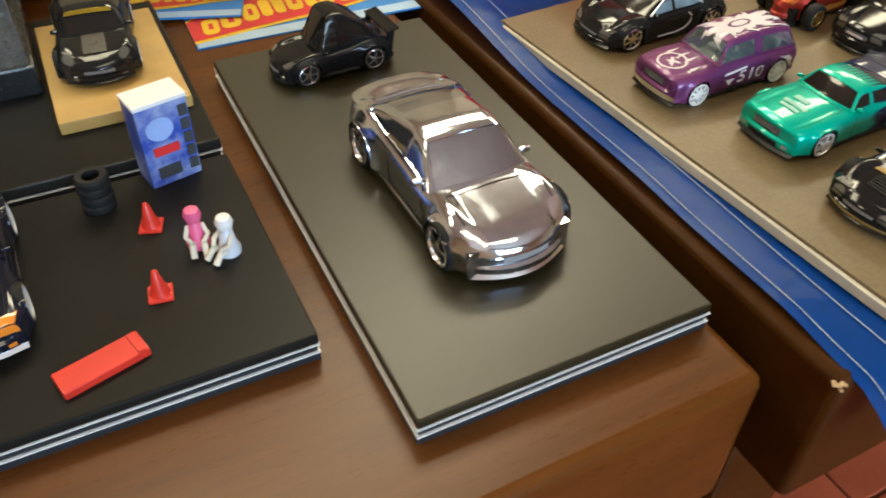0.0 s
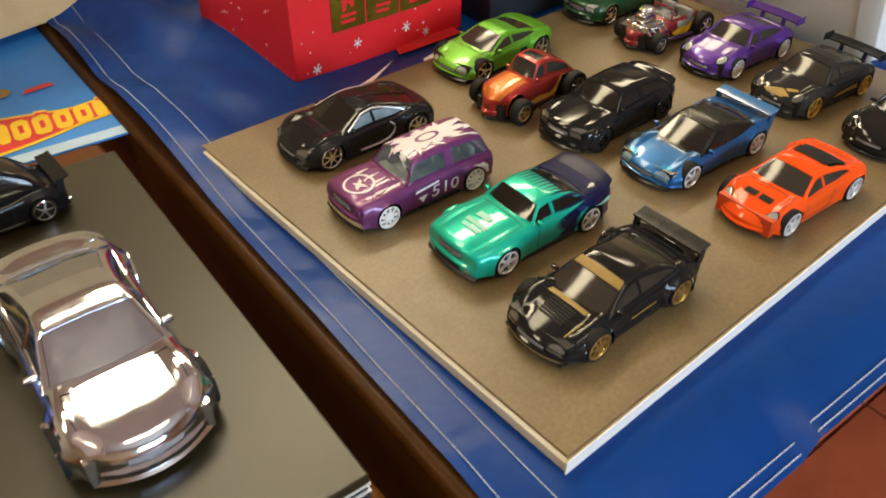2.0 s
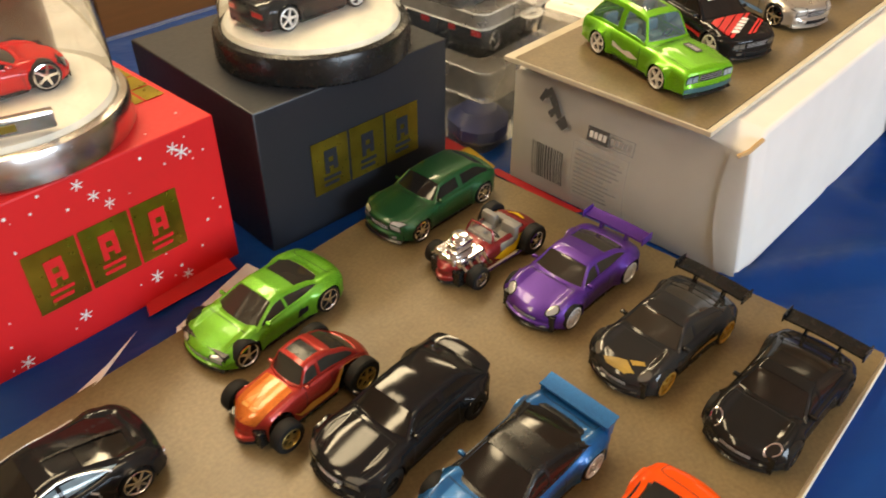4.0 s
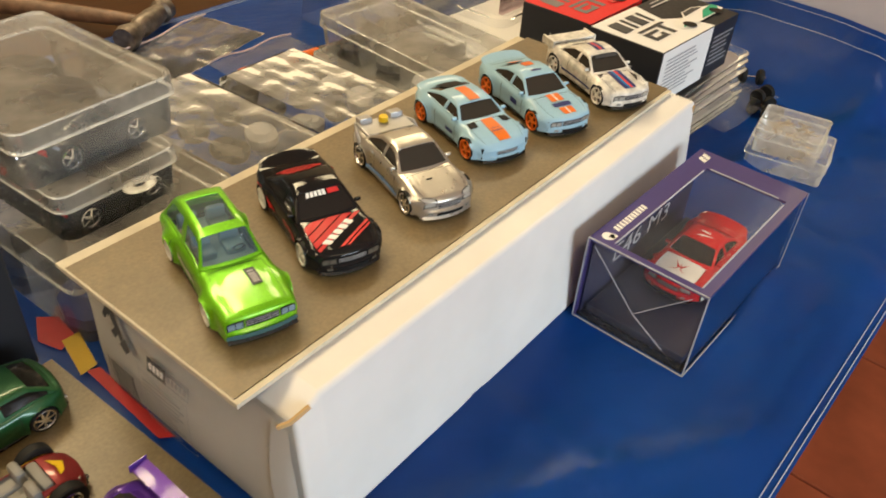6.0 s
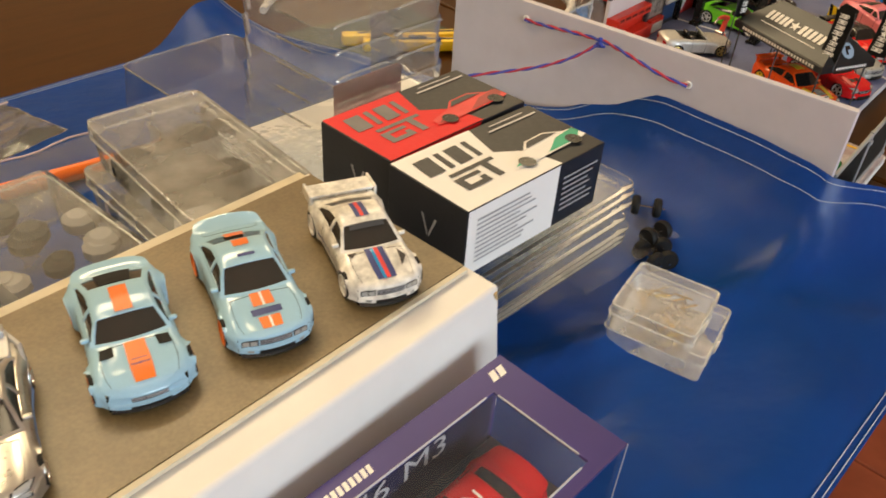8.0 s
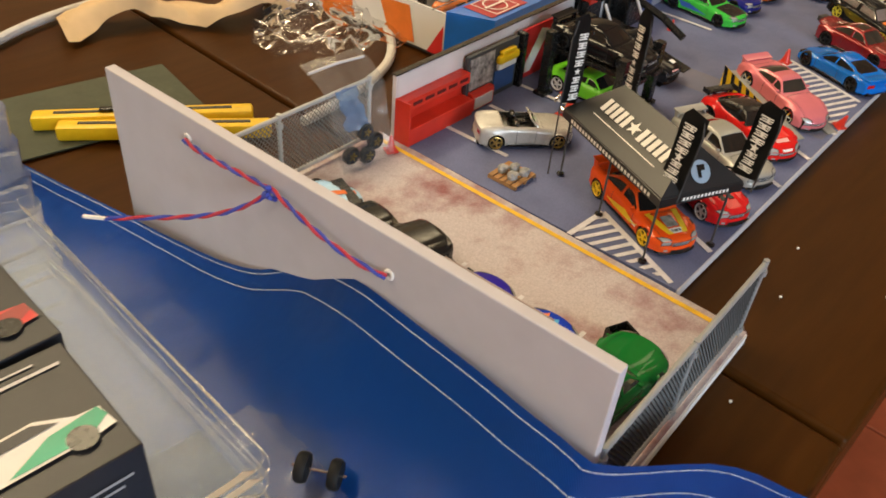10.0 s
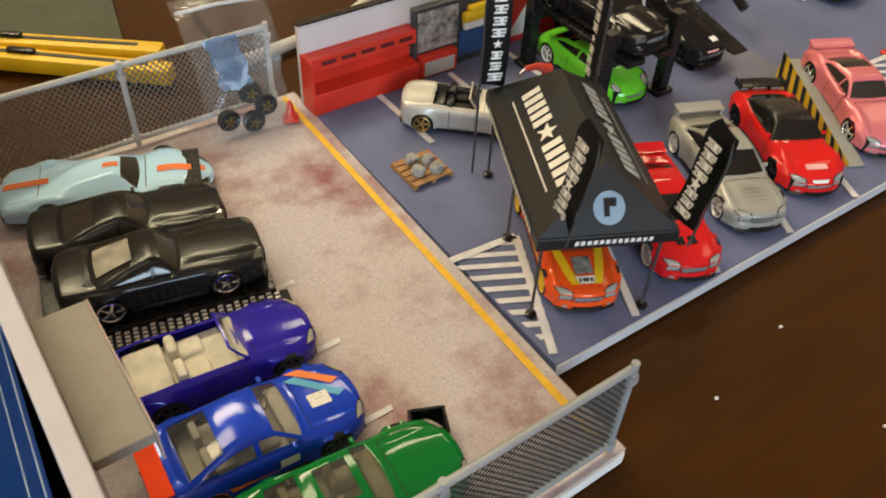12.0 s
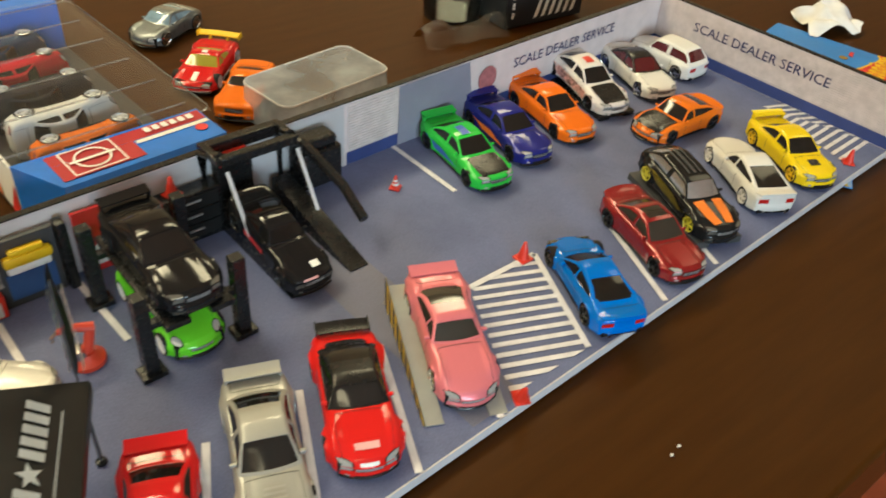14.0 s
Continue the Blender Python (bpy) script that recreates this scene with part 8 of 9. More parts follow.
toy_car("blue racing coupe number twelve with orange and light-blue stripes", x, y, .0064, 29, "coupe", (.014, .055, .56), 0.1, .3, glass=PALEWIN, seats=surface("pale_trim", (.42, .41, .38), .6), rim=DKGREY, wing="wing", wing_mat=VIVID, over=dict(L=74, W=31, H=20.5, gh=(.30, .46, .64, .90)), decals=[("hoodpoly", [(.05, .3), (.2, .85), (.28, .9), (.1, .2)], ORANGE), ("hoodpoly", [(.06, -.1), (.24, .7), (.3, .7), (.1, -.2)], surface("light_blue_ink", (.08, .4, .7), .4)), ("hoodpoly", [(.14, -.28), (.14, .08), (.24, .08), (.24, -.28)], WHITE), ("hoodtext", ("12", .19, 0, .06), DKGREY), ("sidepoly", [(.42, .30), (.55, .42), (.90, .80), (.90, .48), (.62, .36)], ORANGE), ("sides", (.38, .47, .40, .82), WHITE), ("sidetext", ("12", .425, .5, .07), DKGREY)])
x, y = M1(.0595, .0305)
toy_car("glossy green saloon car with clear windows", x, y, .0064, 27, "coupe", (.008, .17, .03), 0, .3, glass=PALEWIN, seats=surface("olive_trim", (.16, .15, .09), .6), rim=CHROME, over=dict(L=76, W=30, H=20.5, gh=(.34, .47, .68, .88)), sunroof=PALEWIN)

crate = thing("open_crate", pose(*M1(.0915, .0395), .0060, 0, 0, 8), "small open black plastic toy crate", "crate")
for a in ((-.006, -.005, -.005, .005), (.005, .006, -.005, .005), (-.005, .005, -.005, -.004), (-.005, .005, .004, .005)):
    part("side", cube(*a, .0, .009, .0003, 1), BLACK, crate)
part("bottom", cube(-.005, .005, -.004, .004, .0, .001), BLACK, crate)

# zip bag with spare wheels leaning on the fence
x, y = M1(.1165, .2190)
zb = thing("zip_bag", pose(x, y, .0065, 0, 0, 26), "small clear zip bag with toy wheels hung over a fence", "zip bag")


def bag_fall(v):
    """Side view of the bag: it stands on its foot, leans on the fence and folds over the rail."""
    a, b = min(v / .68, 1), max(v - .68, 0) / .32
    return .0125 * a + .024 * b, .0425 * a + .013 * b - .004 * b * b


for s in (0, 1):
    bm = crumpled(lambda u, v: (.037 * (u - .5) * (1 + .08 * v), bag_fall(v)[0] - .003 + s * .005 * math.sin(math.pi * u) * (1 - v), bag_fall(v)[1]), 16, 26, .0020, 110, 31 + s)
    part("film", bm, BAG, zb)
part("zip_seal", tube(bmesh.new(), [(-.019, bag_fall(.86)[0], bag_fall(.86)[1] + .001), (0, bag_fall(.86)[0], bag_fall(.86)[1] + .002), (.019, bag_fall(.86)[0], bag_fall(.86)[1] + .001)], .0008, 6), LTGREY, zb)
part("blue_insert", crumpled(lambda u, v: (.014 * (u - .6) - .004 * v, bag_fall(.30 + .38 * v)[0] - .001, bag_fall(.30 + .38 * v)[1]), 8, 10, .003, 160, 5), clear_plastic("blue_film", .40, (.45, .66, .95), .2, milk_colour=(.25, .45, .85)), zb)
for i, (a, b) in enumerate(((-.009, .007), (.002, .004), (.009, .010), (.003, .017))):
    bm = bmesh.new()
    lathe(bm, [(0, -.002), (.0045, -.002), (.0052, -.001), (.0052, .001), (.0045, .002), (.003, .0012), (0, .0014)], 18, Matrix.Translation((a, .0005 + .25 * b, b)) @ Matrix.Rotation(radians(90), 4, "X"))
    w = part("spare_wheel", bm, RUBBER, zb)
    bm = bmesh.new()
    for q in range(5):
        box(bm, .0006, .0026, -.0002, .0002, -.0004, .0004, m=Matrix.Translation((a, -.0016 + .25 * b, b)) @ Matrix.Rotation(q * 1.2566, 4, "Y"))
    part("spokes", bm, GOLD, w)
traffic_cone(*M1(.136, .218), .0066, .010)

# ---- diorama: right mat, a scale car park ----
D2 = 31.2
O2 = (.9095, .6775)
M2 = in_frame(*O2, D2)
m2U, m2V, m2S = .588, .1880, .0175    # length, depth and slant of the back wall


def rel2(x, y):
    c, s = math.cos(radians(D2)), math.sin(radians(D2))
    dx, dy = x - O2[0], y - O2[1]
    return c * dx + s * dy, -s * dx + c * dy


mat2 = thing("car_park_base", pose(*O2, 0, 0, 0, D2), "diorama base printed as blue-grey asphalt car park", "diorama base")
part("foam", cube(m2U - .0007, m2U, 0, m2V + .009, .0002, .0056), LTGREY, mat2)
part("foam", cube(.0004, m2U, 0, .0007, .0002, .0056), LTGREY, mat2)
bm = bmesh.new()
quad(bm, [(.0004, .0008, .0058), (m2U - .0008, .0008, .0058), (m2U - .0008, m2V + m2S * m2U, .0058), (.0010, m2V, .0058)])
g = bmesh.ops.extrude_face_region(bm, geom=bm.faces[:])
bmesh.ops.translate(bm, vec=(0, 0, -.0052), verts=[v for v in g["geom"] if isinstance(v, bmesh.types.BMVert)])
bmesh.ops.recalc_face_normals(bm, faces=bm.faces[:])
part("asphalt_print", bm, ASPHALT, mat2)
part("paved_strip", rect(bmesh.new(), .205, .235, .004, m2V - .002, .0060), blotched("grey_paving", (.19, .195, .27), (.16, .165, .24), .8, 30, 1500, .3), mat2)


def bay_line(x0, y0, x1, y1, w=.0016):
    (a, b), (c, d) = rel2(x0, y0), rel2(x1, y1)
    dx, dy = c - a, d - b
    n = math.hypot(dx, dy)
    px, py = -dy / n * w, dx / n * w
    part("bay_line", quad(bmesh.new(), [(a - px, b - py, .0066), (c - px, d - py, .0066), (c + px, d + py, .0066), (a + px, b + py, .0066)]), LINE, mat2)


for i in range(4):
    bay_line(.980 + .0385 * i, .722 + .0228 * i, .976 + .0370 * i, .792 + .0228 * i)
for l in ((.8465, .8490, .8725, .8075), (.884, .868, .908, .828), (.9138, .893, .9405, .8525), (1.0775, 1.0075, 1.108, .955), (1.139, .895, 1.146, .826), (1.188, .922, 1.196, .853), (1.228, .945, 1.236, .878), (.9425, .700, .936, .768)):
    bay_line(*l)


def hatch(tri, gap, w, deg=0.0):
    """Slanting bars clipped inside a triangle of the plan."""
    c, q = math.cos(radians(deg)), math.sin(radians(deg))
    pts = [(c * a + q * b, -q * a + c * b) for a, b in (rel2(*p) for p in tri)]
    v0, v1 = min(p[1] for p in pts), max(p[1] for p in pts)
    v = math.ceil(v0 / gap) * gap
    while v < v1 - w:
        row = []
        for vv in (v, v + w):
            xs = []
            for (ax, ay), (bx, by) in zip(pts, pts[1:] + pts[:1]):
                if (ay - vv) * (by - vv) < 0:
                    xs.append(ax + (bx - ax) * (vv - ay) / (by - ay))
            if len(xs) == 2:
                row.append(sorted(xs))
        if len(row) == 2 and row[0][1] - row[0][0] > .002:
            (a, b), (e, d) = row
            part("hatch_bar", quad(bmesh.new(), [(c * m - q * n, q * m + c * n, .0063) for m, n in ((a, v), (b, v), (d, v + w), (e, v + w))]), LINE, mat2)
        v += gap


hatch([(.876, .730), (.905, .744), (.911, .682)], .0062, .0026, -26.5)
bay_line(.876, .730, .903, .744)
bay_line(.903, .744, .909, .683)
hatch([(1.099, .872), (1.139, .895), (1.146, .826)], .0065, .0028, -24.7)
hatch([(1.099, .872), (1.146, .826), (1.103, .802)], .0065, .0028, -24.7)
bay_line(1.099, .872, 1.139, .895)
hatch([(1.352, 1.045), (1.398, 1.060), (1.41, .990)], .0065, .0028, -24.7)
hatch([(1.352, 1.045), (1.41, .990), (1.372, .966)], .0065, .0028)


def printed_wall(name, label, u0, v0, deg, L, h, seg):
    x, y = M2(u0, v0)
    root = thing(name, pose(x, y, .0002, 0, 0, D2 + deg), label, "diorama wall", "diorama walls")
    part("board", cube(0, L, 0, .003, .0, h, .0003), BRICKPRINT, root)
    part("top_edge", cube(-.0003, L + .0003, -.0004, .0034, h, h + .0008), BLACK, root)
    for a, b, m in seg:
        part("blue_band", quad(bmesh.new(), [(a, -.0004, .006), (b, -.0004, .006), (b, -.0004, .0145), (a, -.0004, .0145)]), m, root)
    return root


BLUEB = surface("blue_band", (.035, .055, .19), .6)
bw = printed_wall("back_wall", "printed diorama back wall with a black top edge and blue band", .000, m2V, 1.0, m2U, .0470, [(.279, m2U, BLUEB)])
PALEBRICK = surface("pale_brick", (.63, .55, .53), .7, vary=.12, scale=120)
part("white_panel", rect(bmesh.new(), .001, .130, .006, .0462), surface("warm_white_print", (.62, .56, .54), .6, vary=.06, scale=40), bw, m=pose(0, -.0005, 0, 90, 0, 0))
part("grey_panel", rect(bmesh.new(), .131, .277, .006, .0462), surface("pale_grey_print", (.46, .45, .46), .6, vary=.06, scale=40), bw, m=pose(0, -.0005, 0, 90, 0, 0))
for i in range(17):
    z = .0155 + i * .0018
    part("brick_course", cube(.280, .317, -.0006, 0, z, z + .0014), PALEBRICK, bw)
bm = bmesh.new()
quad(bm, [(.318, -.0007, .006), (.383, -.0007, .006), (.376, -.0007, .0462), (.318, -.0007, .0462)])
part("grey_panel", bm, surface("blue_grey_print", (.23, .23, .29), .6, vary=.1, scale=40), bw)
bm = disc(bmesh.new(), 0, 0, .0085)
part("red_roundel", bm, surface("faded_red", (.36, .13, .14), .6, vary=.3, scale=300), bw, m=pose(.394, -.0008, .030, 90, 0, 0))
NAVYTEXT = surface("navy_letters", (.030, .034, .12), .6)
flat_words("SCALE DEALER SERVICE", .0100, NAVYTEXT, bw, pose(.4735, -.0008, .0335, 90, 0, 0), sx=1.05)
rwall = printed_wall("side_wall", "printed diorama side wall with a service sign and blue band", m2U - .0005, m2V + m2S * m2U, -90, .203, .047, [(0, .203, BLUEB)])
for i in range(18):
    z = .0155 + i * .0017
    part("brick_course", cube(.001, .202, -.0006, 0, z, z + .0014), PALEBRICK, rwall)
flat_words("SCALE DEALER SERVICE", .0102, NAVYTEXT, rwall, pose(.090, -.0010, .0325, 90, 0, 0), sx=1.05)

# work bench and tool pictures along the back wall
wb_ = thing("work_bench", pose(*M2(.001, .1765), .0060, 0, 0, D2), "bright red toy garage work bench with shelf slots", "work bench")
part("back", cube(0, .058, .010, .0125, 0, .0275, .0003), RED, wb_)
part("counter", cube(0, .058, .0, .010, .0, .011, .0005), RED, wb_)
part("shelf", cube(0, .058, .004, .010, .0205, .0275, .0005), RED, wb_)
for i in range(5):
    part("slot", cube(.006 + i * .0105, .0135 + i * .0105, .0036, .0042, .0232, .0252), surface("slot_shadow_red", (.10, .006, .006), .6), wb_)
part("end_panel", cube(-.001, 0, .0, .0125, 0, .0275), RED, wb_)
tp = thing("picture_board", pose(*M2(.0590, .1830), .0060, 0, 0, D2), "dark framed tool picture with a yellow bumper on display", "picture board")
part("panel", cube(0, .052, .0, .003, 0, .036, .0004), DKGREY, tp)
part("picture", cube(.002, .026, -.0006, 0, .013, .034), surface("tool_photo", (.28, .25, .23), .4, vary=.8, scale=260), tp)
part("red_cabinet", cube(.002, .024, -.0045, 0, .0, .012, .0005), RED, tp)
part("grey_drawer", cube(.004, .022, -.0052, -.0045, .0015, .009), LTGREY, tp)
part("blue_field", cube(.028, .049, -.0006, 0, .004, .018), surface("deep_blue_print", (.03, .08, .22), .5), tp)
part("white_bumper", cube(.029, .048, -.003, 0, .019, .024, .0012), WHITE, tp)
part("yellow_bumper", cube(.028, .049, -.0042, 0, .0235, .029, .0014), YELLOW, tp)
part("yellow_lip", cube(.031, .046, -.0035, 0, .029, .032, .0010), YELLOW, tp)
part("side_post", cube(.0525, .057, -.004, .003, 0, .038, .0008), BLACK, tp)
sc = thing("red_screen", pose(*M2(.120, .1855), .0060, 0, 0, D2), "red and white printed screen behind the car lift", "screen")
part("panel", cube(0, .035, 0, .002, 0, .036, .0003), REDINK, sc)
part("white_flash", quad(bmesh.new(), [(.0, -.0004, .004), (.012, -.0004, .004), (.030, -.0004, .03), (.02, -.0004, .033)]), WHITE, sc)

# tent with feather flags
TA = 95.3
tent = thing("canopy_tent", pose(.9030, .7005, .0062, 0, 0, TA - 90), "black canopy tent with white lettering blocks on grey legs", "canopy tent")
tw, tl, te, tr_ = .0435, .0845, .0415, .0595
for lx in (.0005, tw - .0005):
    for ly in (.001, tl * .5, tl - .001):
        if ly == tl * .5 and lx > .01:
            continue
        part("leg", tube(bmesh.new(), [(lx, ly, 0), (lx, ly, te)], .0006, 8), DKGREY, tent)
        part("foot", lathe(bmesh.new(), [(0, 0), (.0022, 0), (.0022, .001), (.001, .0016), (0, .0016)], 12, Matrix.Translation((lx, ly, 0))), BLACK, tent)
o = .0025
A, B, C, Dd = (-o, -o, te), (tw + o, -o, te), (tw + o, tl + o, te), (-o, tl + o, te)
R0, R1 = (tw / 2, tw * .30, tr_), (tw / 2, tl - tw * .30, tr_)
bm = bmesh.new()
va = [bm.verts.new(p) for p in (A, B, C, Dd, R0, R1)]
for f in ((0, 1, 4), (1, 2, 5, 4), (2, 3, 5), (3, 0, 4, 5)):
    bm.faces.new([va[i] for i in f])
vb = [bm.verts.new((p[0], p[1], te - .0055)) for p in (A, B, C, Dd)]
for i in range(4):
    j = (i + 1) % 4
    bm.faces.new((va[i], va[j], vb[j], vb[i]))
bmesh.ops.subdivide_edges(bm, edges=bm.edges[:], cuts=2, use_grid_fill=True)
bmesh.ops.solidify(bm, geom=bm.faces[:], thickness=.0004)
TENTM = surface("tent_black", (.010, .011, .012), .38, vary=.2, scale=60)
part("canopy", bm, TENTM, tent, smooth=20)


def slope(bm, P0, PX, PY, lift=.0007):
    """Moves flat work drawn in the unit square onto a roof slope."""
    P0, PX, PY = Vector(P0), Vector(PX), Vector(PY)
    n = PX.cross(PY).normalized()
    for v in bm.verts:
        v.co = P0 + PX * v.co.x + PY * v.co.y + n * lift
    return bm


def roof_print(P0, PX, PY, mat):
    bm = bmesh.new()
    block_letters(bm, .20, .455, .40, .66, 5, 0, 0, .30)
    block_letters(bm, .565, .835, .40, .66, 5, 0, 0, .30)
    pieces("lettering_block", slope(bm, P0, PX, PY), mat, tent)
    bm = star(bmesh.new(), .5, .53, .055)
    for v in bm.verts:
        v.co.y = .53 + (v.co.y - .53) * 2.6
    part("star", slope(bm, P0, PX, PY), mat, tent, smooth=0)
    bm = bars(bmesh.new(), .2, .84, .25, .29, 1, random.Random(1), fill=.45)
    part("small_print", slope(bm, P0, PX, PY), mat, tent, smooth=0)


vA, vB, vC, vD, vR0, vR1 = (Vector(p) for p in (A, B, C, Dd, R0, R1))
SILV = surface("silver_print", (.42, .46, .48), .4)
roof_print(vD, vA - vD, (vR1 - vD) - (vA - vD) * ((vR1 - vD).dot(vA - vD) / (vA - vD).length_squared), WHITE)
roof_print(vC * .0 + vB, vC - vB, (vR0 - vB) - (vC - vB) * ((vR0 - vB).dot(vC - vB) / (vC - vB).length_squared), SILV)
bm = disc(bmesh.new(), .5, .40, .115)
for v in bm.verts:
    v.co.y = .36 + (v.co.y - .40) * 2.1
part("round_emblem", slope(bm, vA, vB - vA, (vR0 - vA) - (vB - vA) * .5), surface("pale_blue_print", (.26, .36, .47), .4), tent, smooth=0)
bm = bmesh.new()
rect(bm, .46, .50, .24, .50)
rect(bm, .50, .55, .38, .50)
part("emblem_mark", slope(bm, vA, vB - vA, (vR0 - vA) - (vB - vA) * .5, .001), BLACK, tent, smooth=0)
bm = bmesh.new()
block_letters(bm, .012, .040, te - .0038, te - .0020, 13, 0, 0, .35)
part("valance_print", bm, WHITE, tent, smooth=0, m=pose(-.002, -.0033, 0, 90, 0, 0))
bm = bmesh.new()
block_letters(bm, .006, .080, te - .0040, te - .0018, 26, 0, 0, .35)
part("valance_print", bm, WHITE, tent, smooth=0, m=pose(-.0035, .0835, 0, 90, 0, -90))


def flag(x, y, z, deg, lean, H=.040, tip=0, W=.0105):
    root = thing("feather_flag", pose(x, y, z, lean, tip, deg), "black feather flag with white print on a thin pole", "feather flag", "feather flags")
    part("pole", tube(bmesh.new(), [(0, 0, -z + .006 if abs(lean) < 1 else -.004), (0, 0, H * .8), (.002, 0, H * 1.02)], .0005, 6), DKGREY, root)
    bm = bmesh.new()

    def f(u, v):
        w = W * (1 - .25 * max(0, (v - .85) / .15) ** 2)
        return (w * u, .0008 * math.sin(v * 7 + u * 2), .002 + H * (v + .05 * u * (1 if v > .5 else -1)))
    grid(bm, f, 4, 10)
    bmesh.ops.solidify(bm, geom=bm.faces[:], thickness=.0003)
    part("banner", bm, TENTM, root)
    for yy, m in ((-.0022, pose(0, -.0022, 0, 90, 0, 0)), (.0022, pose(W, .0022, 0, 90, 0, 180))):
        bm = bmesh.new()
        rnd = random.Random(6)
        c, q = W / 2, W / .0105
        for i in range(8):
            a, b = .0045 + i * .0041 * H / .04, .0030 * H / .04
            if i == 3:
                star(bm, c, a + b / 2, .0021 * q)
                continue
            w = rnd.uniform(.0022, .0030) * q
            lean_ = rnd.uniform(-.0005, .0005) * q
            for y0, y1, x0, x1 in ((0, .24, -1, .8), (.40, .60, -.8, 1), (.76, 1, -1, 1), (.24, .76, -.25 + .3 * (i % 2), .15 + .3 * (i % 2))):
                quad(bm, [(c + w * x0, a + b * y0, 0), (c + w * x1 + lean_, a + b * y0, 0), (c + w * x1 + lean_, a + b * y1, 0), (c + w * x0 - lean_, a + b * y1, 0)])
        part("flag_print", bm, WHITE, root, smooth=0, m=m)["kind"] = "stuff"
    return root


flag(.9110, .6985, .0475, 108, 9, .036, 0, .0135)
flag(.9525, .6985, .0475, 108, 9, .036, 0, .0135)
flag(.8890, .7860, .049, 8, 0, .047)
flag(.9375, .7905, .046, 97, 0, .047)

# car park cars
LONGER = 1.14
ZD = .0064
orn = [("hoodpoly", [(.06, -.45), (.06, -.2), (.3, -.5), (.3, -.75)], YELLOW), ("hoodpoly", [(.06, .45), (.06, .2), (.3, .5), (.3, .75)], YELLOW), ("hood", (.13, .24, -.26, .26), surface("engine_print", (.2, .2, .19), .4, vary=.8, scale=300)), ("hoodpoly", [(.065, -.28), (.065, .28), (.115, .3), (.115, -.3)], WHITE), ("hoodpoly", [(.078, -.2), (.078, .2), (.102, .2), (.102, -.2)], DKGREY), ("sidepoly", [(.25, .3), (.45, .75), (.7, .4), (.6, .25)], YELLOW), ("sidepoly", [(.3, .35), (.42, .35), (.42, .55), (.3, .55)], WHITE), ("roof", (.4, .62, -.4, .4), YELLOW)]
toy_car("orange and yellow race coupe with engine print, under the tent", 0.9213, 0.7370, ZD, -86, "coupe", (.78, .09, .012), 0, .3, decals=orn, rim=YELLOW, wing="wing", over=dict(L=70))
toy_car("bright red rally saloon with black hood vents and rear wing", 0.9636, 0.7505, ZD, -84, "coupe", (.62, .014, .016), 0, .3, rim=WHITE, wing="hoop", outer=.84, over=dict(L=68, W=29.5), decals=[("hood", (.14, .20, -.32, -.06), BLACK, "vent"), ("hood", (.14, .20, .06, .32), BLACK, "vent")])
toy_car("metallic silver-grey coupe with louvred hood and rear wing", 0.9995, 0.7795, ZD, -82, "coupe", (.36, .36, .33), .25, .4, wing="wing", rim=SILVERRIM, vents=0, over=dict(L=70, W=29.5), decals=[("hood", (.12 + .03 * i, .133 + .03 * i, -.30, .30), surface("louvre_grey", (.40, .40, .38), .4, metal=.5), "louvre") for i in range(4)])
toy_car("red wide-body sports car with black roof and tall black wing", 1.0353, 0.8025, ZD, -86, "porsche", (.66, .016, .014), 0, .28, roof=BLACK, wing="gt", wing_mat=BLACK, flare=1.8, rim=BLACK, over=dict(L=70, W=31, prof=[(0, 7.4), (.03, 9.6), (.14, 11.8), (.33, 13.2), (.6, 13.8), (.8, 14.0), (.95, 13.0), (1, 10.5)], gh=(.34, .46, .60, .88)), decals=[("hoodpoly", [(.085, -.36), (.085, .36), (.125, .36), (.125, -.36)], surface("pale_red_print", (.75, .4, .38), .4)), ("hood", (.005, .02, -.3, .3), WHITE)])
# ramp under the pink car
rp = thing("car_ramp", pose(1.0800, .8310, .0061, 0, 0, 5), "grey toy ramp with yellow and black striped side", "ramp")
for sx in (-.017, .011):
    bm = bmesh.new()
    va = [(-.0035, -.040, .0006), (.0045, -.040, .0006), (.0045, .034, .013), (-.0035, .034, .013), (-.0035, .034, 0), (.0045, .034, 0), (-.0035, -.040, 0), (.0045, -.040, 0)]
    vs = [bm.verts.new((p[0] + sx, p[1], p[2])) for p in va]
    for f in ((0, 1, 2, 3), (3, 2, 5, 4), (0, 3, 4, 6), (1, 7, 5, 2), (6, 7, 1, 0), (4, 5, 7, 6)):
        bm.faces.new([vs[i] for i in f])
    part("track", bm, surface("ramp_grey", (.30, .30, .27), .6), rp)
bm = bmesh.new()
quad(bm, [(-.0212, -.040, 0), (-.0212, .036, 0), (-.0212, .036, .0165), (-.0212, -.040, .0025)])
part("side_board", bm, YELLOW, rp)
for i in range(9):
    y0 = -.036 + i * .0082
    hz = lambda q: .0025 + .014 * (q + .040) / .076
    part("black_stripe", quad(bmesh.new(), [(-.0215, y0, .0002), (-.0215, y0 + .0036, .0002), (-.0215, y0 + .0036 + .003, hz(y0 + .0066)), (-.0215, y0 + .003, hz(y0 + .003))]), BLACK, rp)
toy_car("pink sports car with rear wing, nose down on a grey ramp", 1.0805, 0.8315, .0105, -84, "porsche", (.70, .20, .23), .2, .32, wing="hoop", glass=SMOKEGLASS, rim=CHROME, tilt=7.5, over=dict(L=70, prof=[(0, 7.4), (.03, 9.6), (.14, 11.8), (.33, 13.2), (.6, 13.8), (.8, 14.0), (.95, 13.0), (1, 10.5)], gh=(.36, .48, .58, .84)))
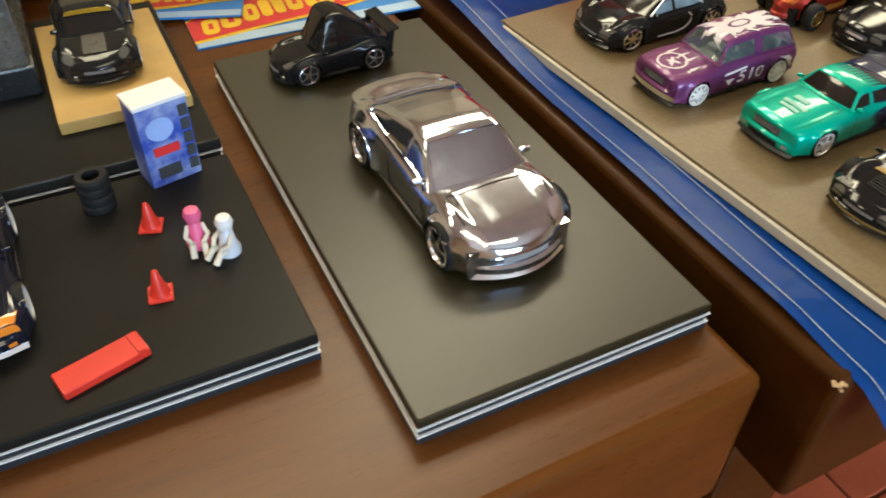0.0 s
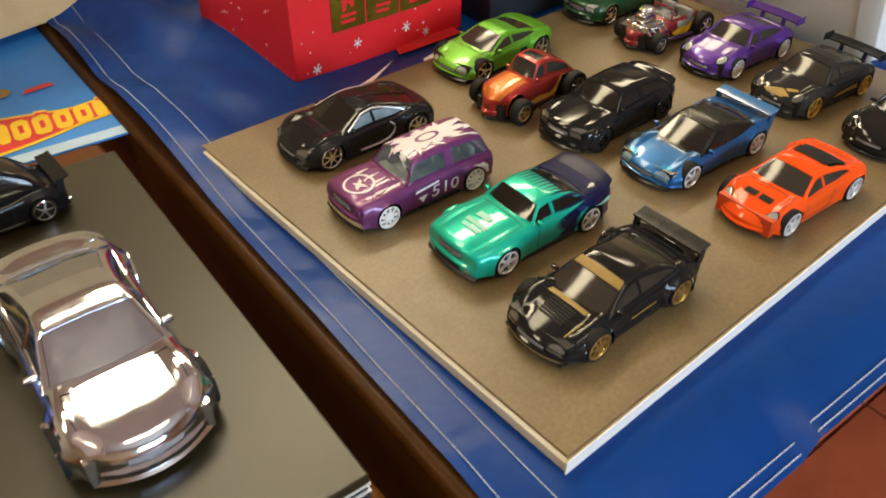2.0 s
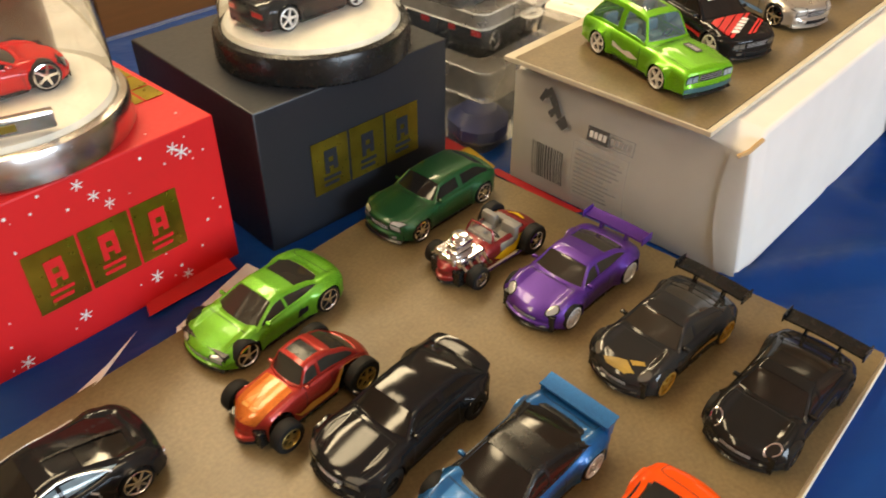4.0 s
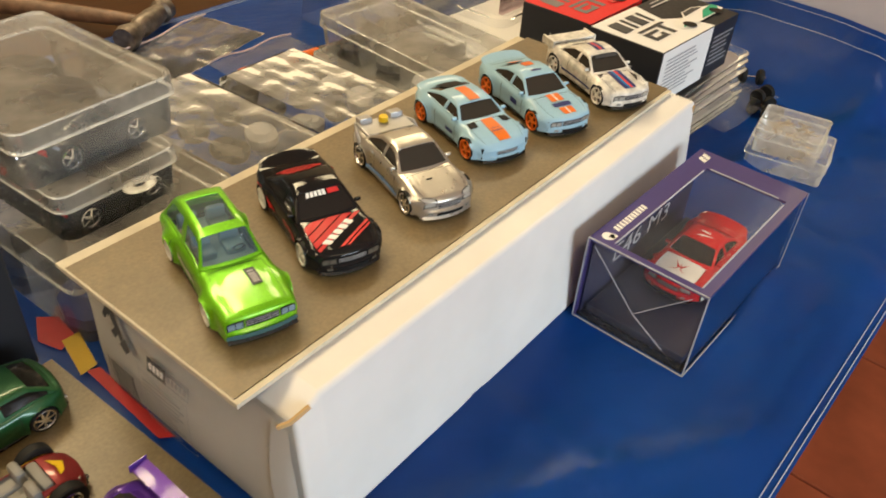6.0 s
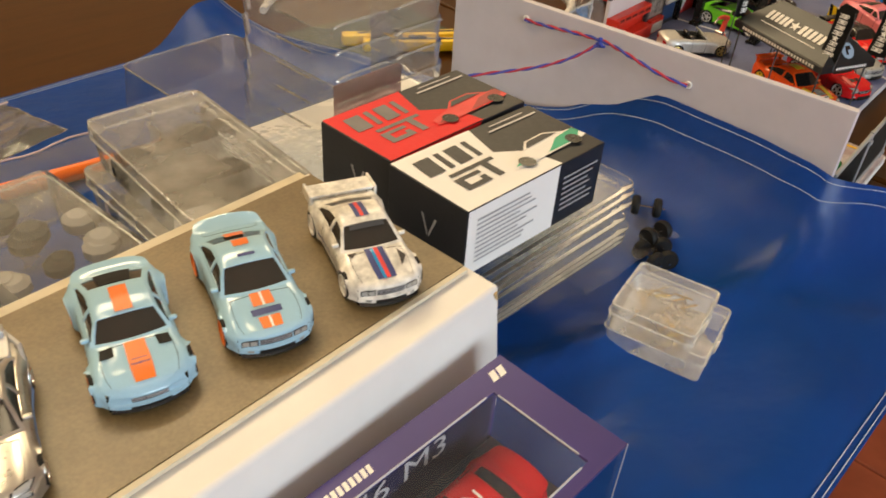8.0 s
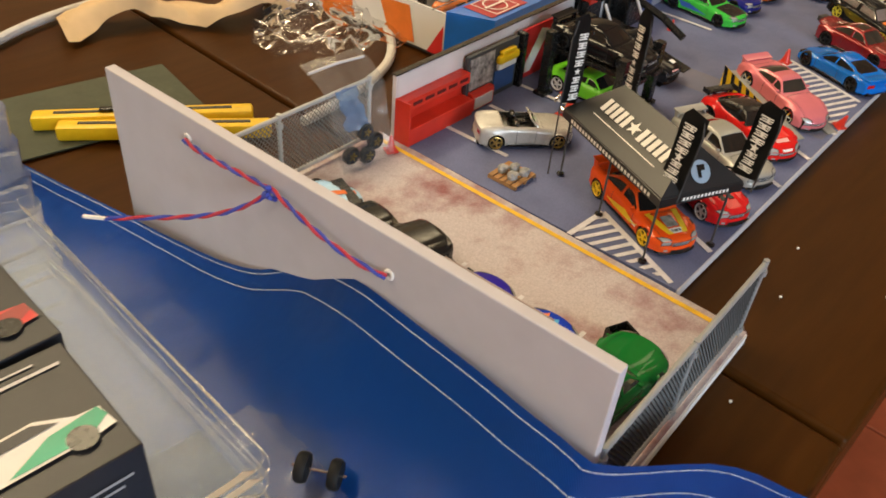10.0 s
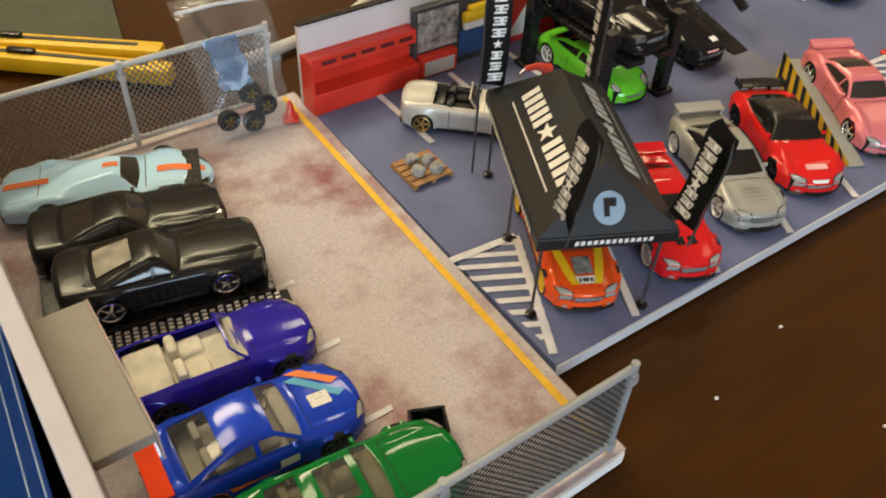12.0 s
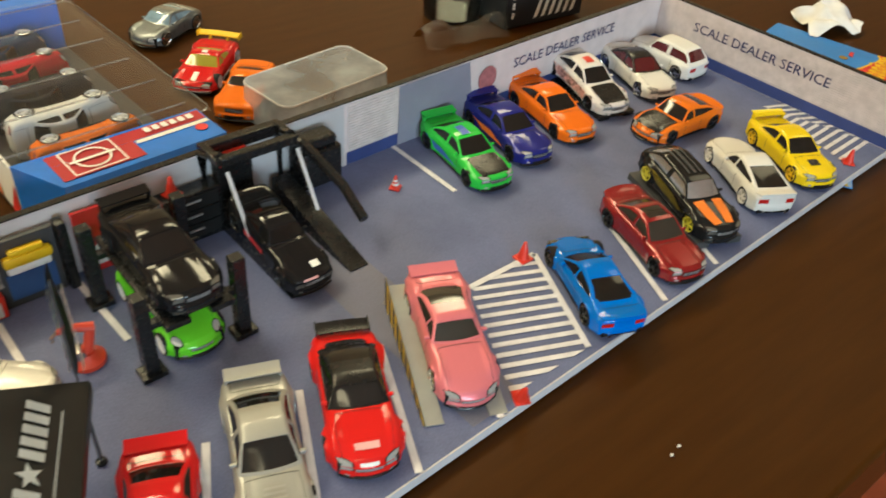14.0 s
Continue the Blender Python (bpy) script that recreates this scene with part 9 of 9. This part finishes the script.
toy_car("bright blue mid-engined sports car parked nose in", 1.1600, 0.8650, ZD, 96, "super", (.004, .15, .62), 0, .28, glass=DARKGLASS, wing="duck", rim=BLACK, over=dict(L=68, W=30, H=18.5))
toy_car("deep red glossy coupe with dark twin sunroof", 1.2052, 0.8974, ZD, -77, "coupe", (.26, .010, .012), .3, .25, glass=SMOKEGLASS, rim=BLACK, wing="duck", over=dict(L=68), sunroof=SMOKEGLASS)
toy_car("black coupe with orange and gold graphics and silver windscreen, propped up", 1.2380, 0.9275, .0118, -80, "brake", (.012, .012, .012), 0, .25, glass=surface("silver_glass", (.5, .5, .5), .15, metal=.8), rim=surface("yellow_rim", (.6, .55, .05), .4), tilt=5, flare=1.6, over=dict(L=72, W=30), decals=[("hoodpoly", [(.05, -.5), (.06, -.1), (.3, -.2), (.3, -.7)], ORANGE), ("hoodpoly", [(.05, .5), (.06, .1), (.3, .2), (.3, .7)], ORANGE), ("sidepoly", [(.25, .25), (.45, .8), (.75, .9), (.85, .5), (.6, .3)], GOLD), ("roof", (.4, .7, -.12, .12), DKGREY), ("roof", (.4, .7, .35, .5), DKGREY), ("roof", (.4, .7, -.5, -.35), DKGREY)])
jk = thing("axle_stand", pose(1.2385, .9285, .0062, 0, 0, 10), "black chequer-plate stand under a car", "axle stand")
for sx in (-.012, .009):
    part("plate", cube(sx - .004, sx + .005, -.036, .036, 0, .0045, .0005), DKGREY, jk)
toy_car("white fastback coupe with black roof seen from behind", 1.2900, 0.9530, ZD, 90, "coupe", (.68, .67, .63), 0, .3, wing="duck", roof=None, glass=DARKGLASS, rim=WHITE, over=dict(L=70, gh=(.34, .47, .60, .95)))
toy_car("bright yellow rally saloon with black hood vent and rear wing", 1.3320, 0.9740, ZD, -86, "coupe", (.78, .58, .01), 0, .28, wing="wing", rim=YELLOW, glass=DARKGLASS, over=dict(L=68), decals=[("hood", (.15, .23, -.26, .26), BLACK, "vent")])
toy_car("orange coupe with black hood and windows parked across the bays", 1.2720, 1.0190, ZD, -154, "porsche", (.74, .17, .012), 0, .28, hood=BLACK, rim=BLACK, wing="duck", over=dict(L=67, W=31, gh=(.33, .46, .6, .92)))
toy_car("green coupe with blue graphics, black hood and rear wing", 1.1202, 0.9863, ZD, -69, "coupe", (.05, .50, .06), 0, .3, hood=BLACK, wing="wing", rim=BLACK, over=dict(L=70), decals=[("roof", (.37, .6, -.5, .1), surface("blue_print", (.04, .12, .5), .4)), ("sidepoly", [(.35, .3), (.6, .7), (.85, .6), (.7, .25)], surface("blue_print", (.04, .12, .5), .4))])
toy_car("dark blue coupe with orange sides and rear wing", 1.1528, 1.0113, ZD, -70, "coupe", (.018, .022, .20), .2, .28, wing="wing", rim=BLACK, over=dict(L=70), decals=[("sidepoly", [(.3, .25), (.5, .7), (.75, .6), (.8, .25)], ORANGE)])
toy_car("bright orange coupe with rear wing and dark windows", 1.1889, 1.0353, ZD, -71, "coupe", (.78, .16, .01), 0, .28, wing="wing", rim=BLACK, over=dict(L=72))
toy_car("white coupe with red patterned sides and black hood, propped up", 1.2240, 1.0690, .0105, -73, "coupe", (.70, .66, .62), 0, .3, hood=BLACK, wing="", rim=BLACK, tilt=6, flare=1.5, over=dict(L=74), decals=[("roof", (.42, .58, -.35, .35), RED), ("sides", (.15, .85, .2, .85), surface("red_pattern", (.60, .30, .26), .4, vary=.9, scale=420))])
jk2 = thing("axle_stand", pose(1.2260, 1.0680, .0062, 0, 0, 18), "black stand under a car", "axle stand")
for sx in (-.012, .009):
    part("plate", cube(sx - .004, sx + .005, -.036, .034, 0, .0032, .0005), BLACK, jk2)
toy_car("white coupe with black roof and red side windows", 1.2713, 1.0884, ZD, -79, "coupe", (.72, .71, .67), 0, .3, roof=BLACK, rim=CHROME, glass=surface("dark_red_glass", (.08, .008, .01), .08, coat=.6, relief=0), over=dict(L=70))
toy_car("white hatchback with dark rear window seen from behind", 1.3045, 1.1120, ZD, 118, "hatch", (.72, .71, .67), 0, .3, rim=CHROME, glass=surface("dark_red_glass", (.08, .008, .01), .08, coat=.6, relief=0), over=dict(L=60))
toy_car("silver-white open roadster with black interior and gold wheels", 0.8885, 0.8245, ZD, -10, "coupe", (.55, .54, .50), .4, .3, open_top=BLACK, rim=surface("gold_rim", (.55, .40, .13), .3, metal=.9), outer=.8, over=dict(L=58, W=26, wb=34, r=4.8, H=19, gh=(.36, .47, .6, .74)))

# four-post lift
lx_, ly_ = .9578, .8655
lift = thing("car_lift", pose(lx_, ly_, .0061, 0, 0, 30), "black four-post toy car lift", "car lift")
for a in (-.0215, .0215):
    for b in (-.027, .027):
        part("post", cube(a - .003, a + .003, b - .003, b + .003, 0, .044, .0004), BLACK, lift)
        part("foot", cube(a - .0055, a + .0055, b - .0045, b + .0045, 0, .0025, .0004), BLACK, lift)
for a in (-.010, .010):
    part("runway", cube(a - .0055, a + .0055, -.036, .036, .0275, .0305, .0005), BLACK, lift)
for b in (-.027, .027):
    part("crossbeam", cube(-.0215, .0215, b - .002, b + .002, .0255, .0285, .0003), BLACK, lift)
toy_car("lime green compact coupe parked under a car lift", lx_ + .000, ly_ + .002, ZD, -61, "porsche", (.16, .62, .03), 0, .3, rim=WHITE, glass=DARKGLASS, over=dict(L=64, W=29, H=18), headlights="eyes")
toy_car("glossy black coupe with rear wing raised on a car lift", lx_, ly_ + .001, .0368, -60, "coupe", (.009, .009, .010), 0, .25, rim=BLACK, wing="wing", over=dict(L=70))
# tow rig
tx, ty = 1.0080, .9195
tow = thing("ramp_truck", pose(tx, ty, .0061, 0, 0, 30), "black toy ramp frame with raised arch and side arm", "ramp frame")
for a in (-.020, .014):
    bm = bmesh.new()
    vs = [bm.verts.new(p) for p in ((a, -.043, .0006), (a + .011, -.043, .0006), (a + .011, .03, .016), (a, .03, .016), (a, .03, 0), (a + .011, .03, 0), (a, -.043, 0), (a + .011, -.043, 0))]
    for f in ((0, 1, 2, 3), (3, 2, 5, 4), (0, 3, 4, 6), (1, 7, 5, 2), (6, 7, 1, 0), (4, 5, 7, 6)):
        bm.faces.new([vs[i] for i in f])
    part("ramp", bm, BLACK, tow)
for a in (-.022, .022):
    part("upright", tube(bmesh.new(), [(a, .034, 0), (a, .034, .042), (a * .9, .018, .047)], .0028, 8), BLACK, tow)
    part("strut", tube(bmesh.new(), [(a * .9, .012, .042), (a * .9, -.006, .014)], .0011, 8), LTGREY, tow)
part("crossbar", cube(-.023, .023, .031, .037, .040, .0465, .0008), BLACK, tow)
part("crossbar", cube(-.021, .021, .014, .019, .043, .048, .0008), BLACK, tow)
for a in (-.021, .021):
    part("arm", cube(a - .002, a + .002, .016, .034, .043, .047, .0005), BLACK, tow)
part("side_unit", cube(.027, .052, .018, .034, .008, .031, .002), BLACK, tow)
part("side_unit_top", cube(.028, .050, .020, .033, .030, .037, .002), BLACK, tow)
part("boom", tube(bmesh.new(), [(.030, .024, .036), (.034, -.008, .025), (.033, -.028, .016)], .0028, 8), BLACK, tow)
toy_car("black vintage saloon with red number panel on a ramp", tx - .001, ty - .016, .0125, -60, "muscle", (.009, .009, .010), 0, .25, rim=BLACK, tilt=11, headlights="square", grille=True, over=dict(L=64, W=26, H=20, wb=37), decals=[("hoodpoly", [(.08, .1), (.08, .5), (.14, .5), (.14, .1)], WHITE), ("sides", (.45, .7, .25, .6), R2), ("hood", (.0, .012, -.6, .1), surface("pale_red_print", (.75, .4, .38), .4))])

LONGER = 1.0
# robot arm, pallet with engine blocks, cones
rb = thing("robot_arm", pose(.9255, .8420, .0061, 0, 0, 20), "small orange-red toy robot arm on a round base", "robot arm")
RBM = surface("robot_red", (.62, .06, .03), .4)
part("base", lathe(bmesh.new(), [(0, 0), (.0075, 0), (.0075, .002), (.0055, .0035), (.004, .006), (0, .006)], 20), RBM, rb)
part("lower_arm", tube(bmesh.new(), [(0, 0, .005), (.002, 0, .010), (.004, 0, .0185)], [.0028, .0022, .0020], 10), RBM, rb)
part("upper_arm", tube(bmesh.new(), [(.005, 0, .018), (-.002, 0, .0205), (-.0085, 0, .0205)], [.0024, .0018, .0013], 10), RBM, rb)
part("gripper", tube(bmesh.new(), [(-.0085, 0, .0205), (-.011, 0, .018), (-.011, .001, .0155)], .0009, 8), STEEL, rb)
part("motor", lathe(bmesh.new(), [(0, -.003), (.0026, -.003), (.0026, .003), (0, .003)], 14, Matrix.Translation((-.003, -.001, .007)) @ Matrix.Rotation(radians(90), 4, "X")), STEEL, rb)
pl = thing("pallet", pose(.8668, .7865, .0061, 0, 0, 32), "small wooden pallet holding grey engine blocks", "pallet")
PW = surface("pallet_wood", (.36, .19, .07), .8, vary=.3, scale=200)
for i in range(5):
    part("slat", cube(-.010, .010, -.0095 + i * .004, -.0063 + i * .004, .0014, .0024, .0002, 1), PW, pl)
for a in (-.009, 0, .009):
    part("bearer", cube(a - .001, a + .001, -.0095, .0097, 0, .0014), PW, pl)
rnd = random.Random(8)
for i, (a, b) in enumerate(((-.004, -.003), (.004, .002), (-.002, .005), (.004, -.005))):
    bm = bmesh.new()
    lathe(bm, [(0, 0), (.0030, 0), (.0031, .0024), (.0022, .0038), (.0012, .0044), (0, .0044)], 7, Matrix.Translation((a, b, .0024)) @ Matrix.Rotation(rnd.uniform(-.4, .4), 4, "X"))
    box(bm, a - .0032, a + .0032, b - .0016, b + .0012, .0030, .0052, .0004, 1)
    box(bm, a - .0012, a + .0020, b - .0030, b + .0006, .0046, .0066, .0004, 1)
    part("engine_block", bm, surface("cast_grey", (.30, .30, .29), .45, vary=.4, scale=250), pl)
traffic_cone(1.1320, .8920, .0061, .011)
traffic_cone(1.1065, .8000, .0061, .010, tilt=18)
traffic_cone(1.0740, .9610, .0061, .0085, True, "red and white banded toy traffic cone")
traffic_cone(1.3735, .9690, .0061, .010)
rc = thing("red_rack", pose(.9860, .9405, .0061, 0, 0, 31), "small red toy tool rack against the back wall", "tool rack")
part("rack", cube(-.010, .010, -.003, .003, 0, .038, .0006), BLACK, rc)
part("tray", cube(-.009, .009, -.004, .004, .036, .041, .0006), RED, rc)

# black cabinet against the back wall, with a cone on its top
cab = thing("tool_cabinet", pose(*M2(.155, .1785), .0061, 0, 0, D2), "black toy tool cabinet against the diorama's back wall", "cabinet")
part("body", cube(0, .036, 0, .010, 0, .029, .0006), BLACK, cab)
for i in range(3):
    part("drawer", cube(.002, .034, -.0008, 0, .003 + i * .0085, .0105 + i * .0085, .0003), MATBLACK, cab)
    part("handle", cube(.012, .024, -.0016, -.0008, .0075 + i * .0085, .0083 + i * .0085), GREY, cab)
traffic_cone(*M2(.1675, .1835), .0352, .0105)

# ---- behind the diorama ----
nb = thing("multi_pack_box", pose(.9075, .9290, .0002, 0, 0, 33), "blue and white multi-pack carton with clear window showing toy cars", "multi-pack box")
nU, nV, nH = .089, .235, .036
part("back_card", cube(-.013, nU, .033, nV, 0, .002), surface("dark_card", (.03, .03, .035), .4), nb)
part("front_block", prism(bmesh.new(), [(0, 0), (nU, 0), (nU, .032), (-.013, .033)], .0, nH), surface("pack_blue", (.012, .17, .70), .35, coat=.4), nb)
part("far_block", cube(-.013, nU, nV - .018, nV, .002, nH, .0008), surface("pack_blue", (.012, .17, .70), .35, coat=.4), nb)
part("side_card", cube(-.013, -.0118, .033, nV - .018, .002, nH * .95), PAPER, nb)
bm = bmesh.new()
for y0, y1, m in ((.05, .075, 0), (.11, .135, 0)):
    quad(bm, [(-.0135, y0 + .01, .004), (-.0135, y1 + .01, .004), (-.0135, y1 + .02, nH * .8), (-.0135, y0 + .016, nH * .85)])
pieces("orange_print", bm, ORANGE, nb)
bm = bmesh.new()
quad(bm, [(-.0136, .034, .002), (-.0136, .048, .002), (-.0136, .034, nH * .7)])
part("red_flash", bm, REDINK, nb)
bm = bmesh.new()
rect(bm, .002, nU - .001, .020, .0298, nH + .0004)
rect(bm, .002, .045, .004, .0198, nH + .0004)
part("red_panel", bm, surface("pack_red", (.42, .02, .03), .35), nb)
bm = bmesh.new()
for a in ((.008, .036, .0045, .0055), (.008, .036, .0275, .0285), (.008, .009, .0055, .0275), (.035, .036, .0055, .0275)):
    rect(bm, *a, nH + .0012)
disc(bm, .022, .0165, .0095, nH + .0012, 24, .0082)
rect(bm, .010, .034, .0155, .0175, nH + .0014)
block_letters(bm, .054, .084, .0225, .0275, 6, 0, nH + .0012, .3)
part("white_print", bm, WHITE, nb)
bm = bmesh.new()
rect(bm, .046, nU - .001, .016, .0192, nH + .0004)
part("white_band", bm, WHITE, nb)
part("red_spot", disc(bmesh.new(), nU - .008, .012, .0035, nH + .0006), REDINK, nb)


def canopy(u, v):
    x = -.013 + (nU + .022) * u
    return (x, .030 + (nV - .048) * v, nH + .0006 + .006 * math.sin(math.pi * min(1, max(0, u * 1.0))) ** .4 - .004)


part("clear_window", grid(bmesh.new(), canopy, 12, 8), WINDOW, nb)
for i in range(6):
    part("window_ridge", tube(bmesh.new(), [(-.020, .040 + i * .034, nH + .0010), (nU - .002, .040 + i * .034, nH + .0010)], .0005, 6), CLEARBOX, nb)
bm = bmesh.new()
rim_line(bm, nU + .022, nV - .048, nH - .002, .006, .0005)
bmesh.ops.translate(bm, vec=(-.013, .031, 0), verts=bm.verts)
part("window_seam", bm, CLEARBOX, nb)
for i, c in enumerate(((.74, .18, .02), (.70, .70, .66), (.03, .03, .035), (.55, .02, .03), (.02, .05, .10))):
    r = radians(33)
    px, py = .036, .055 + i * .034
    car = toy_car("toy car lying on its side in a clear multi-pack", 0, 0, 0, 0, "coupe", c, over=dict(L=70, W=27, H=20), mirrors=False, group="packed toy cars")
    car.matrix_world = pose(.9075, .9290, .0162, 0, 0, 33) @ Matrix.Translation((px, py + .009, 0)) @ Matrix.Rotation(radians(90), 4, "X")

toy_car("orange muscle coupe loose on the dark table", .9900, 1.0800, .0, -104, "muscle", (.76, .17, .012), 0, .3, glass=SMOKEGLASS, group="loose toy cars", over=dict(L=70), rim=BLACK, headlights="none", decals=[("roof", (.66, .95, -.7, .7), SMOKEGLASS)])
toy_car("red racing car with tall yellow rear wing loose on the table", .9630, 1.1190, .0, -106, "super", (.58, .016, .016), 0, .3, glass=surface("olive_glass", (.30, .27, .03), .1, coat=.6), wing="gt", wing_mat=YELLOW, group="loose toy cars", bumper=WHITE, over=dict(L=72, gh=(.30, .45, .55, .75)), decals=[("sides", (.3, .8, .05, .2), WHITE), ("hood", (.06, .2, -.12, .12), WHITE), ("roof", (.4, .62, -.2, .2), WHITE)])
toy_car("metallic grey retro sports car loose on the table", .9300, 1.1860, .0, -122, "porsche", (.16, .18, .18), .7, .3, glass=BLUEGLASS, group="loose toy cars", rim=CHROME, bumper=CHROME)

tub = thing("frosted_tub", pose(1.0150, 1.0230, .0003, 0, 0, 36), "frosted plastic tub upside down behind the diorama", "plastic tub")
part("tub", shell(bmesh.new(), .088, .048, 0, .024, .008, -.05, bottom=False, top=True), MILKY, tub)
part("rim", rim_line(bmesh.new(), .088, .048, .0235, .008, .0006), surface("frosted_edge", (.6, .6, .6), .4), tub)

cup = thing("water_glass", pose(1.158, 1.222, 0, 0, 0, 0), "clear plastic cup of water on the table", "cup")
part("glass", lathe(bmesh.new(), [(0, .0005), (.024, .0005), (.027, .05), (.028, .085), (.0273, .085), (.0262, .05), (.0232, .003), (0, .003)], 36), ACRYL, cup)
part("water", lathe(bmesh.new(), [(0, .0032), (.0230, .0032), (.0255, .045), (0, .045)], 36), clear_plastic("water", .02, (.8, .88, .9), .01, .1), cup)
pk = thing("black_pack", pose(1.196, 1.190, .0002, 0, 0, 24), "black packet with white printed shapes", "packet")
part("packet", cube(0, .085, 0, .05, 0, .055, .001), NAVYCARD, pk)
bm = bmesh.new()
for i in range(6):
    a = .03 + i * .008
    quad(bm, [(a, -.0004, .005), (a + .004, -.0004, .006), (a + .012, -.0004, .035), (a + .009, -.0004, .036)])
for i in range(5):
    quad(bm, [(.006, -.0004, .008 + i * .008), (.0085, -.0004, .008 + i * .008), (.0085, -.0004, .0135 + i * .008), (.006, -.0004, .0135 + i * .008)])
part("white_print", bm, WHITE, pk)
fl = thing("clear_blister", pose(1.128, 1.150, .0004, 0, 0, 22), "crumpled clear blister plastic behind the diorama", "plastic film")
part("film", crumpled(lambda u, v: (.075 * u, .028 * v, .016 * math.sin(math.pi * v) * (.6 + .4 * math.sin(u * 9))), 24, 12, .005, 60, 4), BAG, fl)
ts = thing("tissue", pose(1.500, 1.200, .001, 0, 0, 10), "crumpled white paper tissue on the dark table", "tissue")
part("paper", crumpled(lambda u, v: (.06 * (u - .5), .045 * (v - .5), .016 * math.sin(math.pi * u) * math.sin(math.pi * v)), 24, 20, .012, 38, 9), surface("tissue_paper", (.78, .77, .74), .9), ts)
blister_card("blue toy backing card with flame band beside the diorama", 1.366, .948, 0, 58, .09, .12)
blister_card("pale toy backing card lying beyond the diorama", 1.470, 1.060, 0, 40, .08, .12)

# cable, torn kraft paper, crumpled film, yellow knives
cb = thing("cable", Matrix.Identity(4), "white plastic-coated cable lying in a loop on the table", "cable")
pts = bez((.560, .975, .003), (.58, 1.04, .003), (.66, 1.12, .003), (.76, 1.10, .003), 14) + bez((.76, 1.10, .003), (.84, 1.075, .004), (.868, 1.01, .004), (.838, .948, .003), 14)[1:] + bez((.838, .948, .003), (.826, .925, .003), (.80, .900, .003), (.765, .875, .003), 8)[1:]
part("sheath", tube(bmesh.new(), pts, .0034, 10), surface("cable_white", (.58, .57, .54), .4), cb)
part("joint", tube(bmesh.new(), pts[20:22], .0040, 10), surface("cable_tie", (.68, .67, .63), .4), cb)
kp = thing("kraft_paper", pose(.705, 1.045, .001, 0, 0, 12), "torn strip of brown kraft paper on the table", "paper")


def torn(u, v):
    w = .040 * (1 - .45 * math.sin(math.pi * u) ** 2 * (1 if v < .5 else .4))
    return (.165 * (u - .5), w * (v - .5) + .012 * math.sin(u * 7), .010 * math.sin(u * 6.0) ** 2 + .008 * math.sin(math.pi * v))


part("sheet", crumpled(torn, 30, 10, .012, 26, 2), surface("kraft_strip", (.58, .42, .24), .85, vary=.1, scale=40, relief=.3), kp)
cf = thing("cellophane", pose(.803, 1.010, .001, 0, 0, 5), "crumpled clear cellophane wrapper on the table", "plastic film")
for s in range(2):
    part("film", crumpled(lambda u, v: (.108 * (u - .5) * (.8 + .2 * math.sin(v * 5)), .10 * (v - .5), .004 + s * .012 * math.sin(math.pi * u) * math.sin(math.pi * v)), 34, 34, .014, 48, 14 + s), CELLO, cf)
for i, (a, b, l) in enumerate(((.612, .900, .125), (.626, .886, .12))):
    kn = thing("box_cutter", pose(a, b, .0005, 0, 0, -6 - i * 3), "yellow plastic box cutter lying on the table", "box cutter", "yellow cutters")
    part("handle", cube(0, l, -.0055, .0055, 0, .009, .002), YELLOW, kn)
    part("slider", cube(l * .3, l * .42, -.002, .002, .009, .0115, .0008), BLACK, kn)
    part("track", cube(l * .1, l * .9, -.0012, .0012, .009, .0095), DKGREY, kn)
mt = thing("cutting_mat", pose(.590, .858, -.0008, 0, 0, 20), "dark grey-green cutting mat under the cutters", "cutting mat")
part("mat", cube(0, .13, 0, .075, 0, .0012, .0003, 1), surface("mat_green", (.05, .06, .035), .7), mt)
# crumbs on the table
rnd = random.Random(77)
cr = bmesh.new()
for (a, b) in ((1.00, .700), (.965, .668), (1.02, .655), (1.17, .772), (1.165, .768), (.90, .615), (1.10, .70)):
    box(cr, a - .0006, a + .0006, b - .0004, b + .0005, -.0012, -.0004)
tagged(part("crumbs", cr, PAPER), "tiny pale crumbs scattered on the dark table", "crumbs", kind="stuff")
# soft black pieces hanging at the cloth's corner
clamp = thing("table_clamp", pose(*ROW(.8650, -.006), 0, 0, 0, AX), "small black rubber-tipped clamp hanging at the cloth's corner", "clamp")
part("jaw", cube(-.010, .010, -.008, .004, -.024, -.010, .0022), RUBBER, clamp)
part("back", cube(-.008, .008, .004, .0275, -.026, -.019, .0018), RUBBER, clamp)

# ---- floor tiles ----
tile = mesh_from(cube(-.149, .149, -.149, .149, -.006, .003, .0015, 1), "tile", FLOOR_M)
for i in range(-7, 13):
    for j in range(-7, 6):
        x, y = ROW(i * .302, j * .302)
        if -2.8 < x < 3.8 and -2.4 < y < 2.2:
            shared("tile", tile, floor, pose(x, y, FLOOR_Z, 0, 0, AX))
